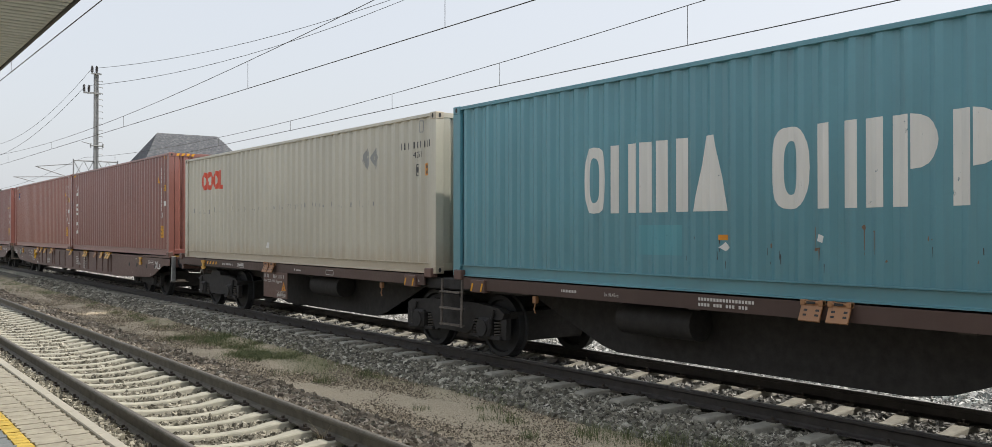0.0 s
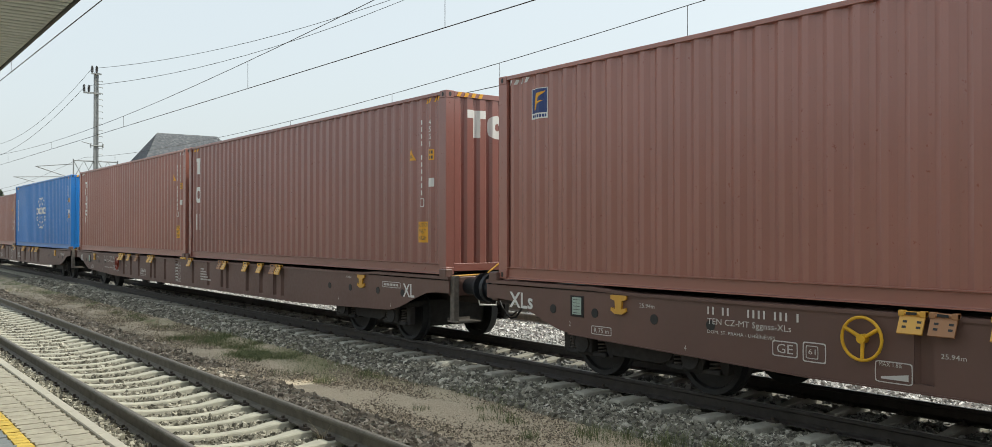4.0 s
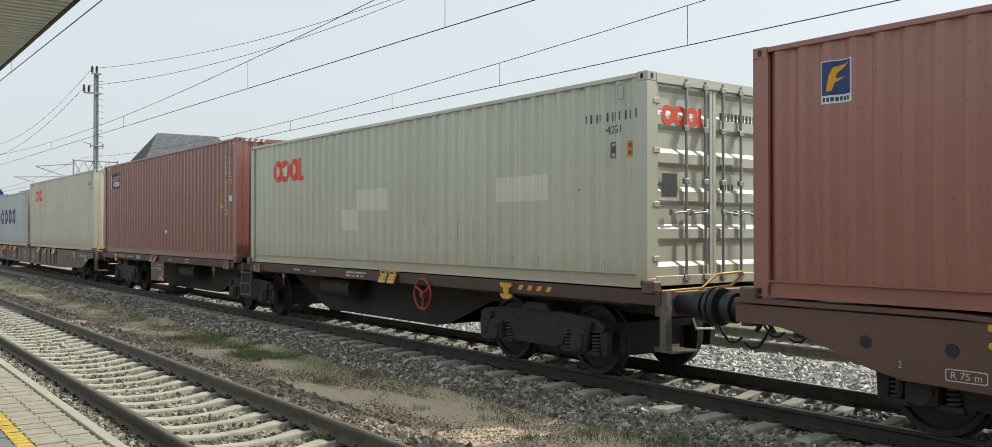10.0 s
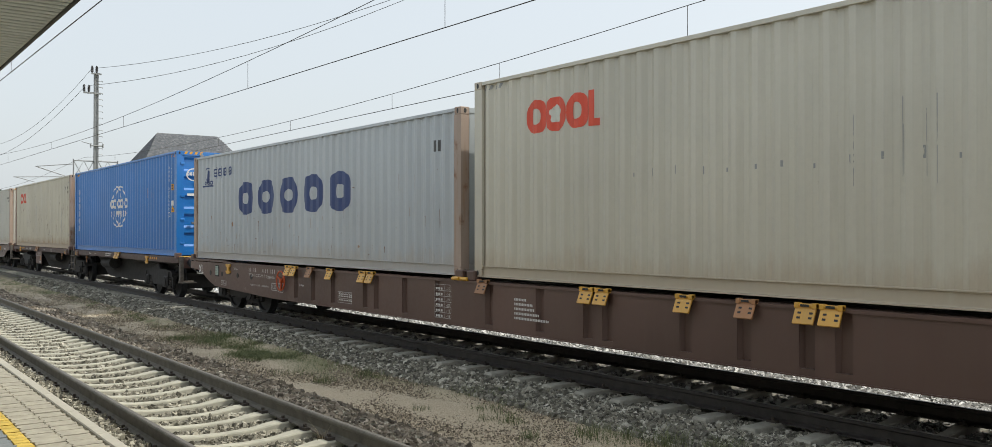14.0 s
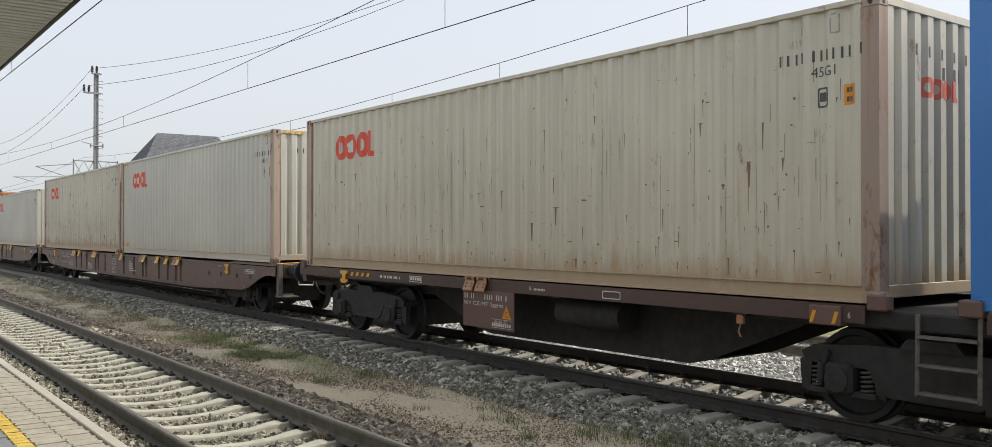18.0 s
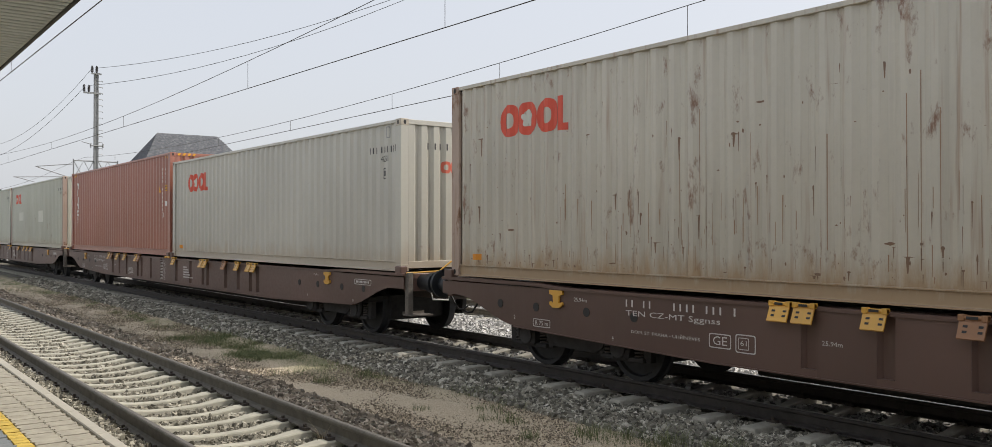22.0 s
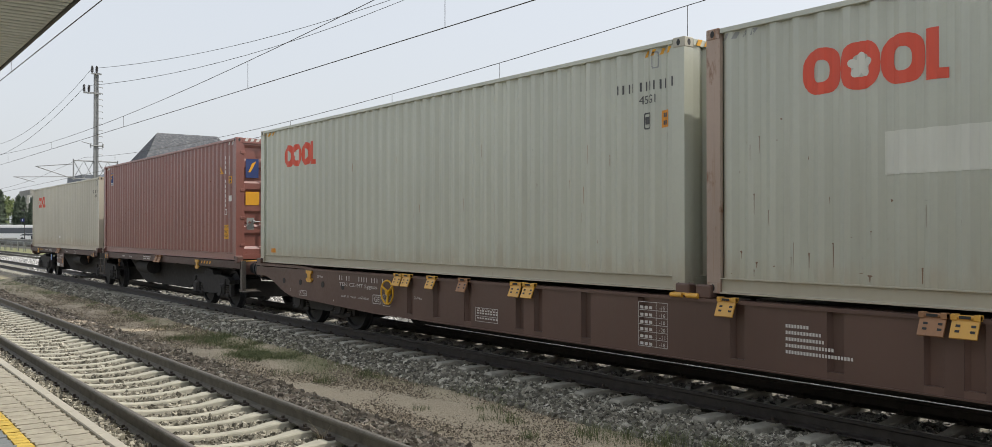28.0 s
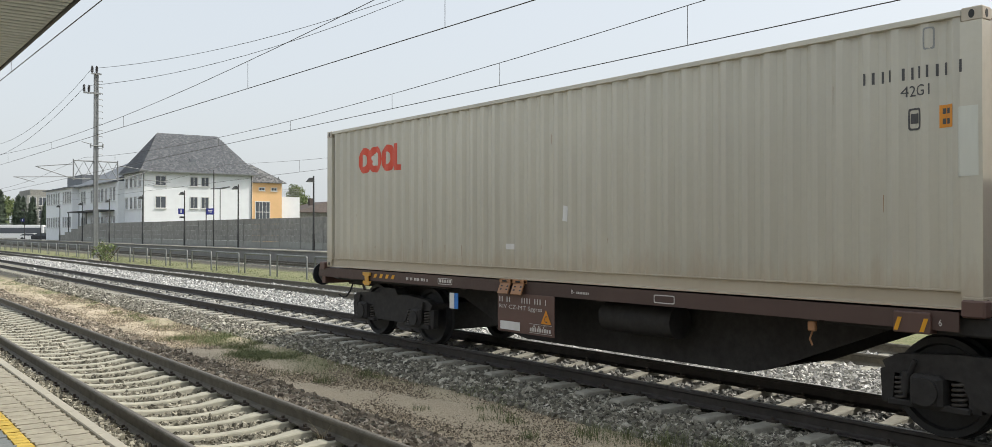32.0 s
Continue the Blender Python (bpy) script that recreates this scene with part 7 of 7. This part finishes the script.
leafy = shared("leafy_crown", lambda: crown_mesh(3, 4.0, 1500, 0.28))
for x, y, z, s in ((86.3, 190, 10.2, 0.62), (91, 196, 8.5, 0.6), (42, 300, 7, 1.0), (36, 290, 6, 0.9), (60, 400, 10, 1.6)):
    t = empty("leafy_tree", "tree in fresh spring leaf beyond the houses", "tree", "", pose(x, y, 0))
    part("trunk", rod(B(), (0, 0, -0.3), (0, 0, z), 0.3, 8, 0.15), "bark", t)
    put("crown", leafy, "leaf", t, "", pose(0, 0, z) @ Matrix.Scale(s, 4))


def twig_mesh():
    rng = random.Random(8)
    bm = B()

    def grow(p, d, ln, r, k):
        q = p + d * ln
        rod(bm, p, q, r, 5, r * 0.65)
        if k:
            for _ in range(3):
                e = (d + Vector((rng.gauss(0, 0.45), rng.gauss(0, 0.45), rng.gauss(0, 0.3)))).normalized()
                grow(q, e, ln * rng.uniform(0.6, 0.85), r * 0.6, k - 1)
    grow(Vector((0, 0, 0)), Vector((0, 0, 1)), 2.0, 0.16, 5)
    return bm


bt = empty("bare_tree", "nearly bare tree with fine twigs", "tree", "", pose(44, 24.5, 0))
part("branches", twig_mesh(), "bark", bt)
part("buds", (lambda bm: (bmesh.ops.translate(bm, verts=bm.verts, vec=(0, 0, 5.6)), bm)[1])(crown_mesh(9, 2.2, 260, 0.08)), "leaf", bt)

# shrub at the mast's foot
sb = empty("shrub", "low green shrub growing at the foot of the mast", "shrub", "", pose(14.9, 62.0, -0.35))
part("stems", (lambda bm: [pipe(bm, [(0, 0, 0), (0.9 * math.cos(a), 0.9 * math.sin(a), 1.2)], 0.02, 5) for a in np.linspace(0, 6, 9)] and bm)(B()), "bark", sb)
part("leaves", (lambda bm: (bmesh.ops.translate(bm, verts=bm.verts, vec=(0, 0, 0.85)), bm)[1])(crown_mesh(5, 0.8, 420, 0.08)), "leaf", sb)


def bus():
    M["bus_white"] = simple("white_bus_paint", (0.75, 0.76, 0.76), 0.35, 0, 0.05)
    M["car_dark"] = simple("dark_car_paint", (0.03, 0.033, 0.04), 0.3, 0.2, 0.1)
    M["tyre"] = simple("black_tyre", (0.02, 0.02, 0.02), 0.8)
    b = empty("bus", "white bus with a dark window band in the car park", "bus", "", pose(37.4, 206, 0.15, 0, 0, 70))
    part("body", box(B(), 0, 2.5, 0, 34 * 0.36, 0.35, 3.1, 0.12), "bus_white", b)
    part("window_band", box(B(), -0.012, 0.0, 0.4, 11.8, 1.35, 2.5), "glass", b)
    part("front_pane", box(B(), 0.15, 2.35, -0.012, 0.0, 1.2, 2.75), "glass", b)
    for y in (2.2, 9.2):
        part("wheel", rod(B(), (-0.02, y, 0.48), (0.3, y, 0.48), 0.48, 16), "tyre", b)
    for x, y, mat, lab in ((34.2, 190, "bus_white", "white hatchback"), (35.6, 184.0, "car_dark", "dark saloon")):
        c = empty("parked_car", f"{lab} parked near the station", "car", "parked cars", pose(x, y, 0.15, 0, 0, 70))
        part("body", prism(B(), [(0, 0.25), (0, 0.75), (0.8, 0.9), (1.5, 1.4), (3.2, 1.42), (4.1, 0.95), (4.3, 0.9), (4.3, 0.25)], 0, 1.75, "x"), mat, c)
        part("side_glass", prism(B(), [(1.05, 0.95), (1.6, 1.34), (3.1, 1.36), (3.8, 0.98)], -0.01, 0, "x"), "glass", c)
        part("windscreen", prism(B(), [(0.84, 0.93), (0.8, 0.9), (1.5, 1.4), (1.54, 1.38)], 0.12, 1.63, "x"), "glass", c)
        for yy in (0.8, 3.4):
            part("wheel", rod(B(), (-0.02, yy, 0.31), (0.2, yy, 0.31), 0.31, 14), "tyre", c)


bus()
lot = tagged(part("car_park", box(B(), 25.0, 60, 178, 330, -0.3, 0.15), "far_concrete"), "grey paved car park", "ground", kind="structure")

# ---- sleepers, pavers and stones ----


def lay_sleepers():
    sm, cm = shared("sleeper", sleeper_mesh), shared("rail_clips", clip_mesh)

    def lay(t, xc, y, y1, pitch, mat, clips_to):
        while y < y1:
            ob = put("sleeper", sm, mat, t, "", pose(xc, y, 0))
            if y < clips_to:
                put("rail_clips", cm, "clip", ob)
            y += pitch
    lay(near_track, 3.376, 5.31, 62, 0.548, "sleeper", 25)
    lay(main_track, 9.04, 1.35, 92, 0.65, "sleeper_dirty", 25)
    lay(third_track, 13.65, 1.55, 92, 0.65, "sleeper_dirty", 0)
    lay(fourth_track, 23.0, 20.0, 110, 0.65, "sleeper_dirty", 0)


lay_sleepers()


def lay_platform():
    pm, cm = shared("paver", paver_mesh), shared("coping", coping_mesh)
    for i in range(40):
        put("coping_stone", cm, "coping", plat, "pale concrete edge slab", pose(1.61, -2 + i, PLAT))
    r = random.Random(4)
    rows = [(1.507, "paver"), (1.307, "paver"), (1.152, "paver_yellow"), (0.995, "paver_grey"), (0.795, "paver_grey")]
    rest = {m: B() for _, m in rows}
    for j, (x, mat) in enumerate(rows):
        thin = mat == "paver_yellow"
        d = 0.1 if thin else 0.2
        for i in range(110 if thin else 55):
            y = 5.2 + i * d
            z = PLAT + r.uniform(-0.003, 0.003)
            if i < (80 if thin else 40):
                put("paver", shared("yellow_paver", yellow_paver_mesh) if thin else pm, mat, plat, "", pose(x, y, z))
            else:
                k = 0.05 if mat == "paver_yellow" else 0.096
                box(rest[mat], x - k, x + k, y - d * 0.48, y + d * 0.48, PLAT - 0.04, z)
    for mat, bm in rest.items():
        tagged(part("far_pavers", bm, mat, plat), kind="stuff")
    for (a, b, mat) in ((1.207, 1.605, "paver"), (1.098, 1.205, "paver_yellow"), (0.695, 1.096, "paver_grey"), (-9.0, 0.693, "paver")):
        part("paving", box(B(), a, b, 16.3, 150, PLAT - 0.04, PLAT - 0.003), mat, plat, "far paving")
    part("paving", box(B(), -9.0, 0.69, -30, 16.3, PLAT - 0.04, PLAT - 0.003), "paver", plat)
    part("paving", box(B(), 0.692, 1.6, -30, 5.1, PLAT - 0.04, PLAT - 0.003), "paver", plat)


lay_platform()


def scatter(name, label, material, count, place, size, seed):
    """Angular stones in one mesh."""
    rng = np.random.default_rng(seed)
    pos, grow = place(rng, count)
    keep = np.ones(len(pos), bool)
    for xc, y_first, pitch in ((3.376, 5.31, 0.548), (9.04, 1.35, 0.65), (13.65, 1.55, 0.65)):
        on = (np.abs(pos[:, 0] - xc) < (0.72 if xc < 5 else 1.3)) & (np.abs((pos[:, 1] - y_first + pitch / 2) % pitch - pitch / 2) < 0.15)
        keep &= ~on
        keep &= ~(np.abs(np.abs(pos[:, 0] - xc) - 0.7535) < 0.1)
    pos, grow = pos[keep], grow[keep]
    n = len(pos)
    cube = np.array([(-1, -1, -1), (1, -1, -1), (1, 1, -1), (-1, 1, -1), (-1, -1, 1), (1, -1, 1), (1, 1, 1), (-1, 1, 1)], float)
    v = cube[None] * 0.5 + rng.uniform(-0.26, 0.26, (n, 8, 3))
    s = size * rng.uniform(0.55, 1.25, (n, 1, 1)) * grow[:, None, None] * rng.uniform(0.7, 1.2, (n, 1, 3)) * np.array([1.4, 0.85, 0.75])
    v = v * s
    a, b, c = rng.uniform(0, 6.28, (3, n))
    def rot(v, ang, i, j):
        w = v.copy()
        ca, sa = np.cos(ang)[:, None], np.sin(ang)[:, None]
        w[:, :, i] = ca * v[:, :, i] - sa * v[:, :, j]
        w[:, :, j] = sa * v[:, :, i] + ca * v[:, :, j]
        return w
    v = rot(rot(rot(v, a, 0, 1), b * 0.3, 0, 2), c, 0, 1) + pos[:, None, :]
    quads = np.array([(3, 2, 1, 0), (4, 5, 6, 7), (0, 1, 5, 4), (1, 2, 6, 5), (2, 3, 7, 6), (3, 0, 4, 7)])
    loops = (quads[None] + 8 * np.arange(n)[:, None, None]).reshape(-1).astype(np.int32)
    me = bpy.data.meshes.new(name)
    me.vertices.add(8 * n)
    me.vertices.foreach_set("co", v.reshape(-1).astype(np.float32))
    me.loops.add(len(loops))
    me.loops.foreach_set("vertex_index", loops)
    me.polygons.add(6 * n)
    me.polygons.foreach_set("loop_start", np.arange(0, 24 * n, 4, dtype=np.int32))
    me.update(calc_edges=True)
    me.validate()
    me.shade_flat()
    me.materials.append(None)
    ob = put(name, me, material)
    return tagged(ob, label, "gravel", kind="stuff")


GX, GZ = [p[0] for p in GROUND_STEPS], [p[1] for p in GROUND_STEPS]


def strip(x0, x1, y0, y1, far_grow=2.2, bury=0.012, power=2.0):
    """Places in a strip, denser and smaller towards y0."""
    def place(rng, count):
        k = rng.uniform(0, 1, count) ** power
        y = y0 + (y1 - y0) * k
        x = rng.uniform(x0, x1, count)
        z = np.interp(x, GX, GZ) + rng.uniform(-bury, bury, count)
        return np.stack([x, y, z], 1), 1 + (far_grow - 1) * k
    return place


def shoulder(rng, count):
    """Dense beside the rail, thinning out towards the sand."""
    k = rng.uniform(0, 1, count) ** 2.0
    x = 4.2 + 1.15 * rng.uniform(0, 1, count) ** 1.9
    return np.stack([x, 4.6 + 34 * k, np.interp(x, GX, GZ) + rng.uniform(-0.012, 0.018, count)], 1), 1 + 0.8 * k


M["ballast_rust"] = stone_material("rusty_brown_ballast", (0.085, 0.071, 0.053), (0.31, 0.26, 0.198), (0.54, 0.475, 0.385))
M["grit"] = stone_material("tan_grit", (0.13, 0.105, 0.075), (0.48, 0.405, 0.30), (0.76, 0.67, 0.53))
M["ballast_dusty"] = stone_material("dusty_brown_grey_ballast", (0.075, 0.07, 0.057), (0.36, 0.34, 0.275), (0.66, 0.635, 0.55))
scatter("ballast_near", "brown-stained ballast stones between the sleepers", "ballast_brown", 80000, strip(1.75, 4.9, 4.6, 42, 1.6), 0.041, 1)
scatter("ballast_shoulder", "rusty brown stones beside the rail", "ballast_rust", 30000, shoulder, 0.05, 2)
scatter("ballast_edge", "dusty grey ballast stones beside the main track", "ballast_dusty", 56000, strip(7.0, 8.25, 2.5, 45), 0.04, 3)
scatter("ballast_main", "grey ballast stones under the main track", "ballast_grey", 26000, strip(8.2, 10.5, 1.5, 55), 0.05, 6)
scatter("ballast_middle", "pale ballast stones between the tracks", "ballast_pale", 70000, strip(10.0, 14.9, 1.5, 80), 0.048, 4)
scatter("grit", "small stones strewn on the sandy strip", "grit", 46000, strip(5.0, 7.2, 4.5, 35, 1.9, 0.006), 0.013, 5)

# grass and weeds
M["grass"] = stone_material("spring_grass", (0.085, 0.105, 0.045), (0.19, 0.22, 0.09), (0.34, 0.33, 0.19))
M["verge"] = stone_material("rough_verge_grass", (0.10, 0.125, 0.06), (0.22, 0.255, 0.115), (0.42, 0.40, 0.28))
M["dry"] = stone_material("dry_stalks", (0.16, 0.13, 0.08), (0.30, 0.25, 0.16), (0.42, 0.36, 0.24))


def blades(name, label, material, clumps, seed):
    rng = random.Random(seed)
    verts, faces = [], []
    for x, y, r, n, h in clumps:
        for _ in range(int(n * 1.7)):
            a, q = rng.uniform(0, 6.283), r * 1.4 * rng.random() ** 0.8
            px, py = x + q * math.cos(a), y + q * math.sin(a)
            pz = ground_z(px) - 0.02
            lean, ang, hh, w = rng.uniform(0.2, 1.3), rng.uniform(0, 6.283), h * rng.uniform(0.25, 0.95), rng.uniform(0.0015, 0.0035)
            dx, dy = math.cos(ang), math.sin(ang)
            ox, oy = -dy * w, dx * w
            mx, my = px + dx * hh * lean * 0.35, py + dy * hh * lean * 0.35
            tx, ty = px + dx * hh * lean, py + dy * hh * lean
            k = len(verts)
            verts += [(px - ox, py - oy, pz), (px + ox, py + oy, pz), (mx + ox * 0.8, my + oy * 0.8, pz + hh * 0.6), (mx - ox * 0.8, my - oy * 0.8, pz + hh * 0.6), (tx, ty, pz + hh)]
            faces += [(k, k + 1, k + 2, k + 3), (k + 3, k + 2, k + 4)]
    me = bpy.data.meshes.new(name)
    me.from_pydata(verts, [], faces)
    me.materials.append(None)
    return tagged(put(name, me, material), label, "grass", kind="stuff")


rg = random.Random(12)
clumps = [(6.0, 12.2, 0.14, 90, 0.2), (6.05, 9.55, 0.1, 60, 0.12), (6.35, 8.55, 0.12, 60, 0.13), (6.5, 8.3, 0.14, 70, 0.16), (6.15, 7.55, 0.1, 70, 0.14),
          (6.75, 7.2, 0.18, 120, 0.2), (6.95, 6.3, 0.2, 150, 0.24), (7.1, 5.7, 0.25, 170, 0.22), (6.9, 6.8, 0.15, 80, 0.2)]
for _ in range(60):
    y = rg.uniform(4.5, 45)
    clumps.append((rg.gauss(6.85, 0.25), y, rg.uniform(0.08, 0.3), rg.randint(25, 90), rg.uniform(0.07, 0.17)))
for _ in range(44):
    y = rg.uniform(13, 19)
    clumps.append((rg.gauss(6.45, 0.3), y, rg.uniform(0.2, 0.45), 300, rg.uniform(0.07, 0.14)))
for _ in range(40):
    clumps.append((rg.uniform(5.5, 7.0), rg.uniform(24, 60), rg.uniform(0.3, 0.7), 70, rg.uniform(0.08, 0.18)))
blades("grass_tufts", "green grass tufts in the sandy strip", "grass", clumps, 5)
clumps = [(4.0, 8.15, 0.05, 30, 0.28), (2.35, 8.6, 0.12, 40, 0.12)]
for _ in range(46):
    clumps.append((rg.uniform(5.3, 6.6), rg.uniform(18, 40), 0.12, 9, rg.uniform(0.25, 0.6)))
blades("dry_stalks", "dry brown weed stalks", "dry", clumps, 6)
clumps = []
for _ in range(420):
    clumps.append((rg.uniform(15.0, 20.4), rg.uniform(18, 90), rg.uniform(0.3, 0.9), 34, rg.uniform(0.12, 0.3)))
blades("verge_grass", "rough green verge beyond the tracks", "verge", clumps, 7)

# ---- what moves ----


def motions():
    for ob, x, u, z in MOVING:
        walk(ob, [(t, pose(x, u - TRAVEL[t], z)) for t in range(33)])
    where = {ob: u for ob, x, u, z in MOVING}
    step = 2 / FPS
    for ws, wagon, w, y in WHEELS:
        u = where[wagon] + w + y
        rows, last = [], None
        n = int(32 / step)
        a0 = None
        for i in range(n + 1):
            t = i * step
            at = u - travel(t)
            if -6 < at < 34:
                ang = math.degrees((travel(t)) / R_WHEEL)
                if a0 is None:
                    a0 = ang
                rows.append((t, ang - a0))
        if not rows:
            rows = [(0.0, 0.0)]
        if rows[0][0] > 0:
            rows.insert(0, (0.0, 0.0))
        if rows[-1][0] < 32:
            rows.append((32.0, rows[-1][1]))
        walk(ws, [(t, pose(0, y, R_WHEEL, a)) for t, a in rows])


motions()
